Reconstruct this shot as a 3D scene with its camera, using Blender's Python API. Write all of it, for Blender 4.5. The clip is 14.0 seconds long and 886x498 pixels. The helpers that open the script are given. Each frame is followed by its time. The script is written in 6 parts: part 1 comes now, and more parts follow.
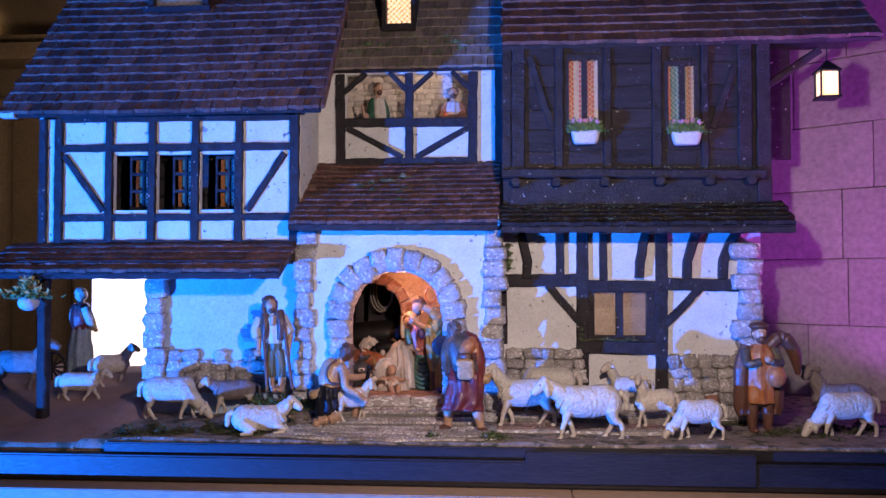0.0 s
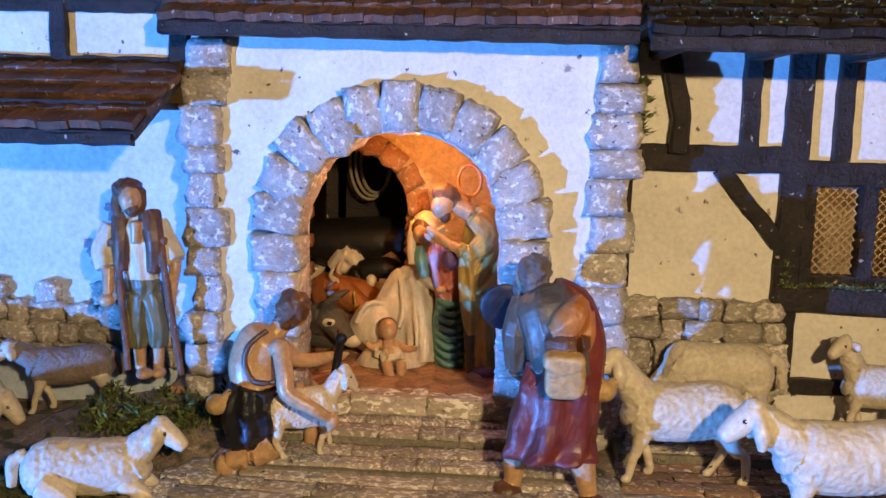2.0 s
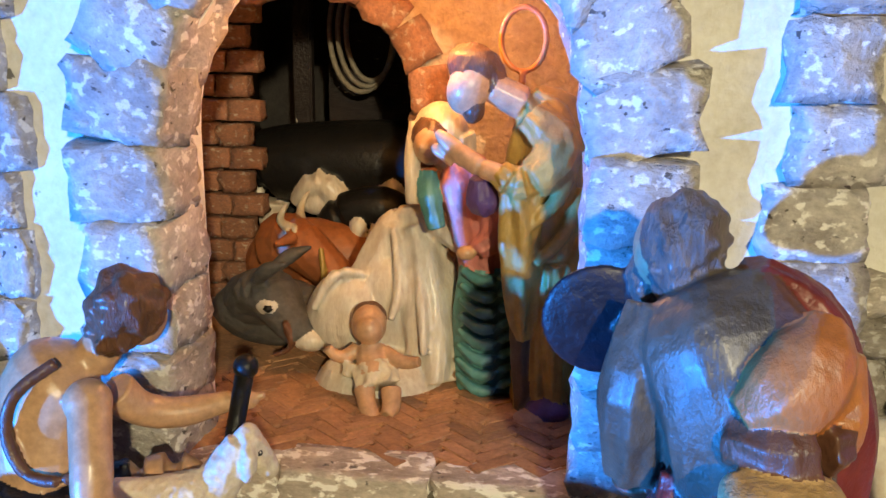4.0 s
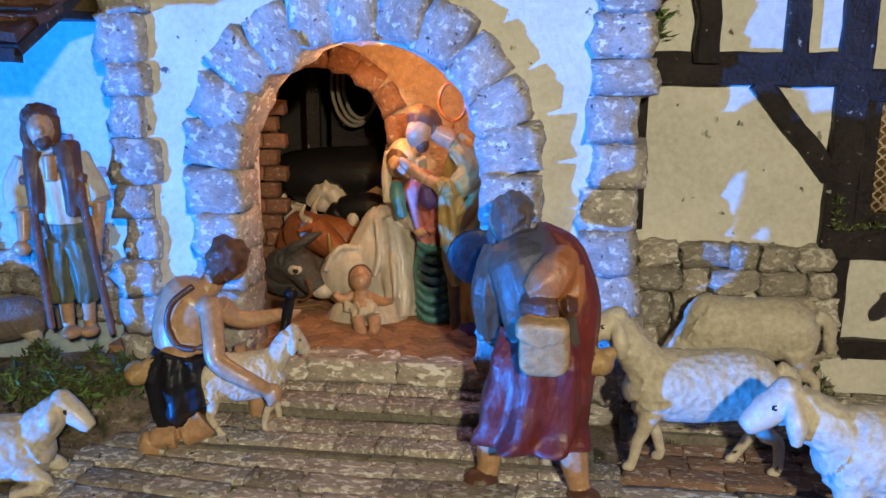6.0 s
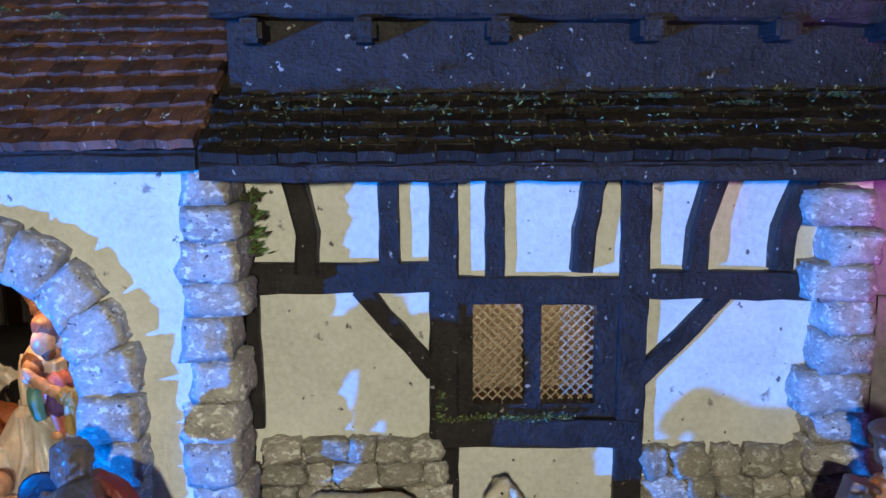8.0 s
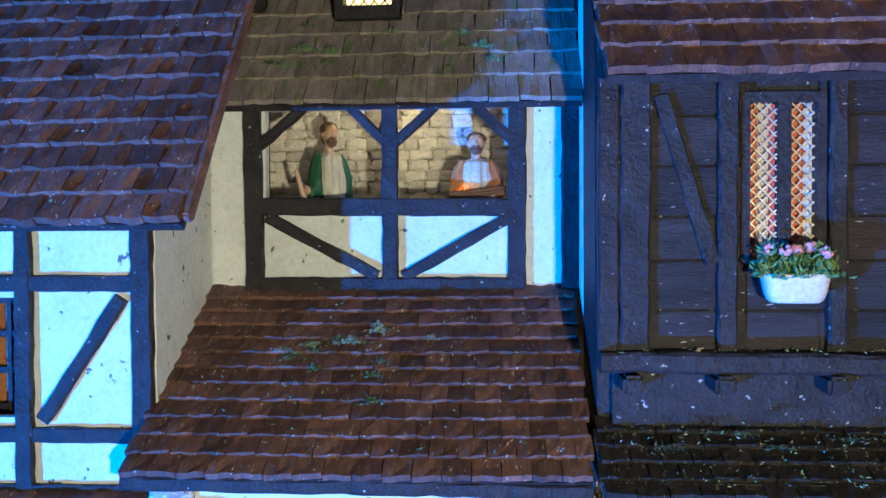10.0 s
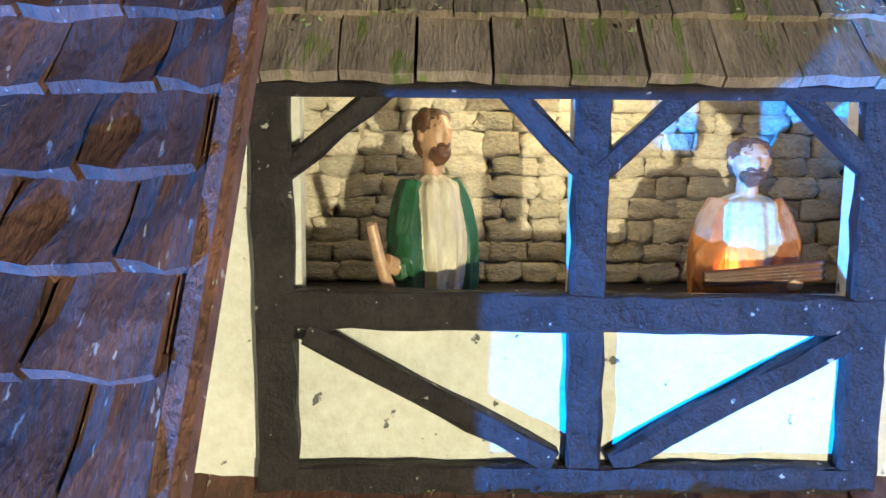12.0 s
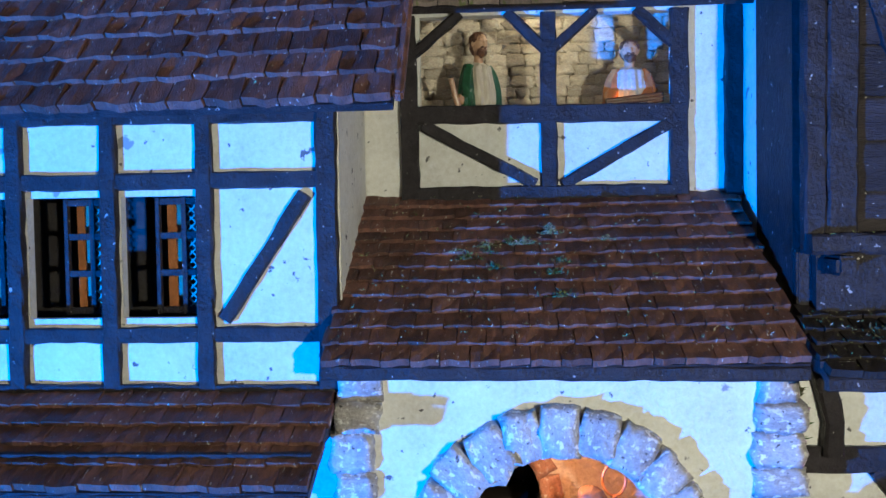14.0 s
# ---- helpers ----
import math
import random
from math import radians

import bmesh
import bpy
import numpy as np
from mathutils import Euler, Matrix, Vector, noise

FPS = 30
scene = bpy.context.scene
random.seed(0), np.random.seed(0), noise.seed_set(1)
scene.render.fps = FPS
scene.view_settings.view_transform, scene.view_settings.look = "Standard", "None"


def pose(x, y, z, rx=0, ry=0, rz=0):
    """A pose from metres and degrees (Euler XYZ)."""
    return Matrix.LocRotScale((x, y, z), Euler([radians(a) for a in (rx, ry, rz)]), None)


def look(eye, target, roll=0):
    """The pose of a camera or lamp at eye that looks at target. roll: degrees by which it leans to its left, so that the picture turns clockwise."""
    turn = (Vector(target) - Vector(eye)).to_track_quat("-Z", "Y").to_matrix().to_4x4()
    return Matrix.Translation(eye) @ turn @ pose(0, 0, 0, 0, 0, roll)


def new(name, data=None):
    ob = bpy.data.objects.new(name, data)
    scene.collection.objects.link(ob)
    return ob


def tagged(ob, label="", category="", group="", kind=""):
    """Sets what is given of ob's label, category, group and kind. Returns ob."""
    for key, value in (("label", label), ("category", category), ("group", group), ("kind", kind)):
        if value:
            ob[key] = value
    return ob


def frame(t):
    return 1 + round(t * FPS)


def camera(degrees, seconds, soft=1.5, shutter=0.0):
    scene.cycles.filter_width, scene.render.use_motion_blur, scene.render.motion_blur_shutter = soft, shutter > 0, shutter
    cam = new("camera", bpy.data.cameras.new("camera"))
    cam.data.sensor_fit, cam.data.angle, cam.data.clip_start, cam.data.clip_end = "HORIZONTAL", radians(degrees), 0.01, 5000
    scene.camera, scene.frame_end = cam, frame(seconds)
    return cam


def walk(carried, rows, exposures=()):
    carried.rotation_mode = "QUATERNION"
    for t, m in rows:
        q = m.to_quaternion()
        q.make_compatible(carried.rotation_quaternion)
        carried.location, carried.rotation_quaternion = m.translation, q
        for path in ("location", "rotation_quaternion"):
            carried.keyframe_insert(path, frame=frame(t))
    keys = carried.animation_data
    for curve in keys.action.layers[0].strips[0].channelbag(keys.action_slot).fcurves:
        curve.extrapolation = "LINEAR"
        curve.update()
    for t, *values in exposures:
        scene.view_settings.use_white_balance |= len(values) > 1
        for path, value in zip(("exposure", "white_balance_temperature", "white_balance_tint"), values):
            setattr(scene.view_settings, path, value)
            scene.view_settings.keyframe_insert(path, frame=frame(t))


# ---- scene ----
from mathutils.bvhtree import BVHTree

cam = camera(54.5, 14.0)
PATH = [
    (0, (0.599, 0.07, 0.254), (0.433, 2.062, 0.324), -0.1),
    (0.5, (0.521, 0.394, 0.285), (0.431, 2.392, 0.257), 0.6),
    (1, (0.398, 0.731, 0.318), (0.44, 2.726, 0.187), 0.9),
    (1.5, (0.381, 0.988, 0.322), (0.371, 2.976, 0.104), 1.3),
    (2, (0.415, 1.281, 0.293), (0.274, 3.253, -0.007), 1.3),
    (2.5, (0.43, 1.49, 0.245), (0.194, 3.453, -0.062), 1.4),
    (2.7, (0.411, 1.549, 0.231), (0.176, 3.512, -0.076), 1.4),
    (4.8, (0.397, 1.905, 0.211), (0.111, 3.786, -0.404), 0.3),
    (5, (0.407, 1.856, 0.232), (0.164, 3.739, -0.398), 1.1),
    (5.5, (0.421, 1.661, 0.275), (0.225, 3.571, -0.288), 1.1),
    (6, (0.487, 1.474, 0.274), (0.228, 3.402, -0.191), 0.3),
    (6.5, (0.618, 1.444, 0.322), (0.435, 3.362, -0.215), -1.0),
    (7, (0.719, 1.482, 0.319), (0.696, 3.414, -0.197), -0.5),
    (7.5, (0.762, 1.505, 0.348), (0.803, 3.453, -0.104), -0.3),
    (8, (0.766, 1.485, 0.435), (0.795, 3.458, 0.106), -0.4),
    (8.5, (0.762, 1.399, 0.522), (0.815, 3.389, 0.331), -0.9),
    (9, (0.692, 1.209, 0.602), (0.715, 3.207, 0.521), -0.8),
    (9.2, (0.653, 1.141, 0.632), (0.63, 3.14, 0.579), -0.9),
    (11.3, (0.199, 1.844, 0.736), (0.032, 3.834, 0.633), -0.1),
    (11.5, (0.194, 1.911, 0.761), (0.085, 3.902, 0.609), -0.1),
    (12, (0.186, 2.01, 0.831), (0.225, 3.991, 0.561), 0.5),
    (12.5, (0.177, 2.026, 0.866), (0.306, 3.998, 0.561), 0.7),
    (13, (0.218, 1.829, 0.793), (0.261, 3.821, 0.621), -0.3),
    (13.5, (0.249, 1.506, 0.703), (0.17, 3.502, 0.615), -0.4),
    (14, (0.216, 1.299, 0.564), (0.087, 3.294, 0.493), -1.0),
]
EXPOSURE = [(0.0, -0.3, 6000, 32), (0.5, -0.5, 7000, 28), (1.0, -0.3, 15000, 36), (1.5, -0.3, 12500, 24), (2.0, -0.1, 12000, 8), (2.7, 0.05, 9600, 0), (5.0, 0.3, 8000, -10), (5.5, -0.15, 7800, -6), (6.0, -0.28, 7200, -6),
            (7.5, -0.2, 6300, -8), (8.0, -0.25, 6100, -8), (9.0, 0.0, 5300, -8), (11.5, 1.1, 6900, -14), (12.0, 1.3, 6900, -14), (12.5, 1.3, 6900, -14), (13.0, 0.9, 6600, -12), (13.5, 0.45, 6300, -6), (14.0, 0.05, 5900, -6)]
walk(cam, [(t, look(eye, target, roll)) for t, eye, target, roll in PATH], EXPOSURE)
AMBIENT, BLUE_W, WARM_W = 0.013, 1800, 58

# ---- light ----
world = bpy.data.worlds.new("world")
world.use_nodes = True
scene.world = world
world.node_tree.nodes["Background"].inputs[0].default_value = (0.30, 0.24, 0.36, 1)
world.node_tree.nodes["Background"].inputs[1].default_value = AMBIENT


def spot(name, at, to, watts, color, size, degrees, blend=0.25):
    data = bpy.data.lights.new(name, "SPOT")
    data.energy, data.color, data.shadow_soft_size = watts, color, size
    data.spot_size, data.spot_blend = radians(degrees), blend
    ob = new(name, data)
    ob.matrix_world = look(at, to)
    return ob


def bulb(name, at, watts, color, size):
    data = bpy.data.lights.new(name, "POINT")
    data.energy, data.color, data.shadow_soft_size = watts, color, size
    ob = new(name, data)
    ob.location = at
    return ob


spot("blue_stage_spot", (-2.0, 0.2, -0.60), (0.40, 2.4, 0.38), BLUE_W, (0.008, 0.19, 1.0), 0.03, 72, 0.3)
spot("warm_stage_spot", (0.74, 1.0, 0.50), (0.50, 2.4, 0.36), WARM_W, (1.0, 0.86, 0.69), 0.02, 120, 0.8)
spot("violet_wall_spot", (2.5, 1.5, -0.5), (1.95, 2.68, 0.62), 330, (0.62, 0.09, 0.80), 0.1, 66, 0.7)
bulb("vault_bulb", (0.30, 2.425, 0.235), 0.85, (1.0, 0.45, 0.17), 0.012)
bulb("loft_bulb", (0.400, 2.602, 0.734), 0.035, (1.0, 0.30, 0.07), 0.01)
# unseen fill added under the roof to brighten the loft's back wall
bulb("loft_fill_light", (0.290, 2.640, 0.905), 0.30, (1.0, 0.80, 0.56), 0.03)
bulb("lattice_room_bulb", (0.90, 2.56, 0.20), 0.10, (1.0, 0.62, 0.28), 0.02)
bulb("lantern_bulb", (1.392, 2.29, 0.742), 0.06, (1.0, 0.62, 0.3), 0.006)
bulb("hall_bulb", (-3.0, 6.2, 1.5), 30, (1.0, 0.68, 0.36), 0.2)

# ---- materials ----


def material(name, base, second=None, rough=0.7, scale=30.0, bump=0.3, fine=240.0, metal=0.0, spots=None, detail=6.0,
             coat=0.0, amount=0.5, stretch=(1, 1, 1), piece=0.0, depth=0.002, grit=0.55, pits=None, sheen=0.5):
    """A surface with two scales of colour variation, optional stains and relief, and a tint for each piece."""
    m = bpy.data.materials.new(name)
    m.use_nodes = True
    nt = m.node_tree
    n, link = nt.nodes, nt.links.new
    p = n["Principled BSDF"]
    p.inputs["Metallic"].default_value = metal
    p.inputs["Specular IOR Level"].default_value = sheen
    p.inputs["Coat Weight"].default_value = coat
    p.inputs["Coat Roughness"].default_value = 0.25
    tc, mp = n.new("ShaderNodeTexCoord"), n.new("ShaderNodeMapping")
    mp.inputs["Scale"].default_value = stretch
    link(tc.outputs["Object"], mp.inputs["Vector"])
    info = n.new("ShaderNodeObjectInfo")
    off = n.new("ShaderNodeVectorMath")
    off.operation = "MULTIPLY_ADD"
    link(info.outputs["Random"], off.inputs[0])
    off.inputs[1].default_value = (7.3, 3.1, 5.7)
    link(mp.outputs[0], off.inputs[2])
    big, small = n.new("ShaderNodeTexNoise"), n.new("ShaderNodeTexNoise")
    for tex, s in ((big, scale), (small, fine)):
        tex.inputs["Scale"].default_value = s
        tex.inputs["Detail"].default_value = detail
        tex.inputs["Roughness"].default_value = 0.62
        link(off.outputs[0], tex.inputs["Vector"])
    ramp = n.new("ShaderNodeValToRGB")
    ramp.color_ramp.elements[0].position, ramp.color_ramp.elements[1].position = 0.5 - amount * 0.5, 0.5 + amount * 0.5
    second = second or tuple(c * 0.6 for c in base)
    ramp.color_ramp.elements[0].color, ramp.color_ramp.elements[1].color = (*second, 1), (*base, 1)
    link(big.outputs[0], ramp.inputs[0])
    mix = n.new("ShaderNodeMix")
    mix.data_type, mix.blend_type = "RGBA", "OVERLAY"
    mix.inputs[0].default_value = grit
    link(ramp.outputs[0], mix.inputs[6])
    link(small.outputs[0], mix.inputs[7])
    out = mix.outputs[2]
    for color, s, low, high in [layer for layer in (spots, pits) if layer]:
        tex = n.new("ShaderNodeTexNoise")
        tex.inputs["Scale"].default_value, tex.inputs["Detail"].default_value = s, 5.0
        link(off.outputs[0], tex.inputs["Vector"])
        r2 = n.new("ShaderNodeValToRGB")
        r2.color_ramp.elements[0].position, r2.color_ramp.elements[1].position = low, high
        link(tex.outputs[0], r2.inputs[0])
        m2 = n.new("ShaderNodeMix")
        m2.data_type = "RGBA"
        link(r2.outputs[0], m2.inputs[0])
        link(out, m2.inputs[6])
        m2.inputs[7].default_value = (*color, 1)
        out = m2.outputs[2]
    if piece:
        mul = n.new("ShaderNodeMath")
        mul.operation = "MULTIPLY_ADD"
        link(info.outputs["Random"], mul.inputs[0])
        mul.inputs[1].default_value, mul.inputs[2].default_value = piece, 1 - piece / 2
        hsv = n.new("ShaderNodeHueSaturation")
        link(mul.outputs[0], hsv.inputs["Value"])
        link(out, hsv.inputs["Color"])
        out = hsv.outputs[0]
    link(out, p.inputs["Base Color"])
    rr = n.new("ShaderNodeMapRange")
    rr.inputs["To Min"].default_value, rr.inputs["To Max"].default_value = max(0.05, rough - 0.15), min(1, rough + 0.15)
    link(small.outputs[0], rr.inputs[0])
    link(rr.outputs[0], p.inputs["Roughness"])
    if bump:
        add = n.new("ShaderNodeMath")
        add.operation = "MULTIPLY_ADD"
        link(big.outputs[0], add.inputs[0])
        add.inputs[1].default_value = 1.5
        link(small.outputs[0], add.inputs[2])
        b = n.new("ShaderNodeBump")
        b.inputs["Strength"].default_value, b.inputs["Distance"].default_value = bump, depth
        link(add.outputs[0], b.inputs["Height"])
        link(b.outputs[0], p.inputs["Normal"])
    return m


def glow(name, color, strength):
    m = bpy.data.materials.new(name)
    m.use_nodes = True
    p = m.node_tree.nodes["Principled BSDF"]
    p.inputs["Base Color"].default_value = (*color, 1)
    p.inputs["Emission Color"].default_value = (*color, 1)
    p.inputs["Emission Strength"].default_value = strength
    return m


PLASTER = material("plaster", (0.80, 0.77, 0.70), (0.62, 0.59, 0.53), 0.85, 16, 0.6, 150, spots=((0.13, 0.12, 0.11), 62, 0.675, 0.70), pits=((0.30, 0.28, 0.25), 24, 0.69, 0.715), depth=0.0026, grit=0.55)
STONE = material("grey_stone", (0.56, 0.52, 0.48), (0.27, 0.235, 0.215), 0.85, 2.2, 1.0, 11, spots=((0.76, 0.73, 0.69), 7.0, 0.56, 0.63), pits=((0.10, 0.085, 0.075), 8.0, 0.65, 0.70), piece=0.3, depth=0.0022, grit=0.6)
RUBBLE = material("rubble_stone", (0.50, 0.44, 0.37), (0.26, 0.225, 0.19), 0.9, 2.4, 1.0, 11, spots=((0.66, 0.62, 0.56), 5.0, 0.54, 0.61), pits=((0.10, 0.09, 0.08), 7.0, 0.67, 0.72), piece=0.6, depth=0.0018, grit=0.6)
LOFTSTONE = material("loft_stone", (0.72, 0.62, 0.48), (0.46, 0.38, 0.29), 0.85, 2.0, 1.0, 8, spots=((0.62, 0.57, 0.48), 4.5, 0.56, 0.68), piece=0.4, depth=0.0016)
MORTAR = material("mortar", (0.30, 0.27, 0.22), (0.14, 0.125, 0.10), 0.95, 50, 1.0, 260, depth=0.003, grit=0.8)
BRICK = material("brick", (0.38, 0.17, 0.10), (0.24, 0.12, 0.08), 0.88, 2.5, 0.9, 10, spots=((0.48, 0.40, 0.32), 4.5, 0.58, 0.70), piece=0.5, depth=0.0014)
TIMBER = material("dark_timber", (0.040, 0.032, 0.033), (0.012, 0.009, 0.009), 0.5, 34, 1.0, 190, spots=((0.40, 0.36, 0.33), 110, 0.685, 0.715), depth=0.003, grit=0.8, sheen=0.28)
PLANK = material("brown_plank", (0.042, 0.033, 0.034), (0.014, 0.010, 0.010), 0.55, 24, 1.0, 200, stretch=(0.5, 2, 2.4), spots=((0.36, 0.32, 0.30), 120, 0.685, 0.72), piece=0.5, depth=0.0022, grit=0.8, sheen=0.28)
ROOFTILE = material("roof_tile", (0.24, 0.112, 0.080), (0.072, 0.041, 0.034), 0.6, 40, 1.0, 260, stretch=(2.2, 0.6, 1.0), spots=((0.46, 0.42, 0.37), 120, 0.665, 0.69), piece=0.8, depth=0.003, grit=0.7, sheen=0.4)
DARKTILE = material("dark_tile", (0.042, 0.032, 0.027), (0.014, 0.011, 0.010), 0.7, 40, 1.0, 240, stretch=(2.2, 0.6, 1.0), spots=((0.24, 0.24, 0.12), 110, 0.655, 0.69), piece=0.6, depth=0.003, grit=0.8, sheen=0.25)
# plaster with the blue of the stage light mixed into its colour
BLUELIT = material("blue_lit_plaster", (0.58, 0.68, 0.77), (0.42, 0.53, 0.64), 0.85, 12, 0.6, 120, spots=((0.20, 0.22, 0.24), 30, 0.70, 0.76), depth=0.003)
PALEMOSS = material("pale_moss", (0.34, 0.42, 0.20), (0.20, 0.27, 0.11), 0.9, 120, 0.2, 300)
STRAW = material("straw_crumb", (0.55, 0.47, 0.34), (0.38, 0.32, 0.22), 0.8, 120, 0.2, 300)
MOSSTILE = material("mossy_tile", (0.40, 0.31, 0.25), (0.18, 0.14, 0.115), 0.85, 30, 1.0, 200, stretch=(2.4, 0.5, 1.0), spots=((0.18, 0.20, 0.07), 40, 0.58, 0.66), piece=0.5, depth=0.003)
MOSS = material("moss", (0.09, 0.12, 0.035), (0.05, 0.06, 0.02), 0.95, 90, 0.6, 300)
LEAF = material("leaf", (0.17, 0.27, 0.08), (0.08, 0.14, 0.04), 0.7, 120, 0.2, 300)
DRYLEAF = material("dry_moss", (0.10, 0.085, 0.035), (0.045, 0.05, 0.022), 0.9, 120, 0.2, 300)
PAVING = material("paving_stone", (0.54, 0.47, 0.40), (0.27, 0.22, 0.185), 0.85, 1.8, 1.0, 9, stretch=(2.0, 1.2, 1.0), spots=((0.80, 0.77, 0.72), 4.2, 0.53, 0.60), pits=((0.09, 0.08, 0.07), 5.5, 0.66, 0.71), piece=0.7, depth=0.0022, grit=0.6)
EARTH = material("earth", (0.34, 0.26, 0.19), (0.15, 0.115, 0.085), 0.95, 30, 1.0, 220, spots=((0.06, 0.06, 0.03), 26, 0.53, 0.62), pits=((0.46, 0.40, 0.32), 60, 0.63, 0.67), depth=0.004, grit=0.9)
WORNBRICK = material("worn_brick", (0.44, 0.40, 0.42), (0.30, 0.24, 0.25), 0.88, 2.5, 0.9, 10, piece=0.5, depth=0.001)
CLAY = material("clay_ground", (0.42, 0.25, 0.18), (0.30, 0.17, 0.12), 0.9, 18, 0.6, 200, depth=0.003)
PAVEBRICK = material("paving_brick", (0.38, 0.22, 0.15), (0.20, 0.125, 0.10), 0.85, 2.2, 1.0, 10, spots=((0.56, 0.49, 0.42), 5.0, 0.56, 0.63), pits=((0.06, 0.05, 0.045), 6.0, 0.66, 0.71), piece=0.6, depth=0.0016, grit=0.6)
TERRACOTTA = material("terracotta", (0.52, 0.28, 0.15), (0.32, 0.16, 0.09), 0.8, 60, 0.7, 260, piece=0.4)
DARKWOOD = material("base_wood", (0.024, 0.019, 0.021), (0.010, 0.008, 0.010), 0.5, 10, 0.4, 120, stretch=(0.4, 2, 2))
LIGHTWOOD = material("table_wood", (0.45, 0.30, 0.19), (0.36, 0.23, 0.14), 0.6, 8, 0.3, 90, stretch=(0.4, 2, 2))
BLOCK = material("wall_block", (0.44, 0.40, 0.38), (0.36, 0.33, 0.31), 0.9, 5, 0.35, 60, spots=((0.24, 0.21, 0.2), 9, 0.70, 0.74), piece=0.14, depth=0.006)
HALLSTONE = material("hall_stone", (0.33, 0.28, 0.20), (0.20, 0.17, 0.12), 0.85, 3, 0.3, 40)
# near-black lining: the shade of the rooms is put into its colour
ROOMSHADE = material("painted_room_shade", (0.05, 0.042, 0.038), (0.025, 0.02, 0.02), 0.95, 20, 0.4, 160)
VAULT = material("vault_plaster", (0.62, 0.47, 0.34), (0.48, 0.34, 0.24), 0.9, 22, 1.0, 150, depth=0.006)
IRON = material("iron", (0.05, 0.05, 0.05), None, 0.45, 60, 0.2, 300, metal=0.8)
LATTICE = material("lattice_wire", (0.62, 0.52, 0.40), (0.40, 0.32, 0.24), 0.4, 60, 0.1, 300, metal=0.5)
ROPE = material("rope", (0.34, 0.30, 0.24), None, 0.9, 200, 0.6, 600)
POT = material("pale_pot", (0.62, 0.58, 0.55), (0.50, 0.46, 0.43), 0.6, 30, 0.2, 200)
PINK = material("pink_petal", (0.70, 0.34, 0.42), (0.55, 0.22, 0.32), 0.7, 200, 0.1, 500)
YELLOW = material("yellow_petal", (0.70, 0.55, 0.16), (0.62, 0.36, 0.12), 0.7, 200, 0.1, 500)
WOOL = material("painted_wool", (0.66, 0.60, 0.49), (0.50, 0.43, 0.33), 0.55, 50, 0.6, 170, spots=((0.36, 0.30, 0.24), 70, 0.66, 0.76), depth=0.002)
FLEECE = material("smooth_painted_fleece", (0.70, 0.62, 0.50), (0.58, 0.49, 0.37), 0.45, 40, 0.25, 190, coat=0.15, depth=0.002)
GREYWOOL = material("grey_wool", (0.28, 0.22, 0.19), (0.18, 0.14, 0.12), 0.75, 60, 0.9, 190, depth=0.0025)
SKIN = material("painted_skin", (0.56, 0.34, 0.20), (0.46, 0.26, 0.15), 0.38, 25, 0.12, 160, coat=0.25)
HAIR = material("brown_hair", (0.19, 0.075, 0.032), (0.08, 0.035, 0.018), 0.42, 50, 0.8, 190, coat=0.25, stretch=(3, 3, 1), depth=0.003)
GREYHAIR = material("grey_hair", (0.19, 0.15, 0.13), (0.08, 0.06, 0.052), 0.45, 50, 0.8, 190, coat=0.2, stretch=(3, 3, 1), depth=0.003)
OCHRE = material("ochre_cloth", (0.46, 0.30, 0.085), (0.32, 0.20, 0.05), 0.4, 22, 0.45, 90, coat=0.12, stretch=(1.2, 1.2, 0.8), depth=0.004)
TEAL = material("teal_cloth", (0.10, 0.30, 0.28), (0.06, 0.19, 0.19), 0.4, 22, 0.45, 90, coat=0.12, stretch=(1.2, 1.2, 0.8), depth=0.004)
ROSE = material("rose_cloth", (0.50, 0.18, 0.15), (0.36, 0.12, 0.11), 0.4, 22, 0.45, 90, coat=0.10, stretch=(1.2, 1.2, 0.8), depth=0.004)
TAN = material("tan_leather", (0.55, 0.36, 0.18), (0.42, 0.26, 0.12), 0.42, 30, 0.5, 120, coat=0.15, depth=0.004)
CREAM = material("cream_cloth", (0.66, 0.58, 0.44), (0.54, 0.46, 0.33), 0.5, 22, 0.45, 90, coat=0.15, stretch=(2.0, 2.0, 0.6), depth=0.004)
WHITECLOTH = material("white_cloth", (0.66, 0.60, 0.50), (0.56, 0.49, 0.40), 0.35, 22, 0.45, 90, coat=0.4, stretch=(2.0, 2.0, 0.6), depth=0.004)
BROWN = material("brown_leather", (0.16, 0.065, 0.035), (0.08, 0.035, 0.022), 0.42, 22, 0.45, 90, coat=0.12, stretch=(1.2, 1.2, 0.8), depth=0.004)
GREYCLOTH = material("grey_cloth", (0.13, 0.105, 0.075), (0.06, 0.047, 0.034), 0.42, 22, 0.45, 90, coat=0.12, stretch=(1.2, 1.2, 0.8), depth=0.004)
ORANGE = material("orange_cloth", (0.50, 0.19, 0.06), (0.36, 0.12, 0.04), 0.4, 22, 0.45, 90, coat=0.12, stretch=(1.2, 1.2, 0.8), depth=0.004)
MAROON = material("maroon_cloth", (0.20, 0.032, 0.028), (0.11, 0.020, 0.020), 0.4, 22, 0.45, 90, coat=0.12, stretch=(1.2, 1.2, 0.8), depth=0.004)
OLIVE = material("olive_cloth", (0.17, 0.17, 0.10), (0.10, 0.10, 0.06), 0.45, 22, 0.45, 90, coat=0.10, stretch=(1.2, 1.2, 0.8), depth=0.004)
BOTTLE = material("bottle_green_cloth", (0.035, 0.13, 0.055), (0.02, 0.07, 0.035), 0.4, 22, 0.45, 90, coat=0.12, stretch=(1.2, 1.2, 0.8), depth=0.004)
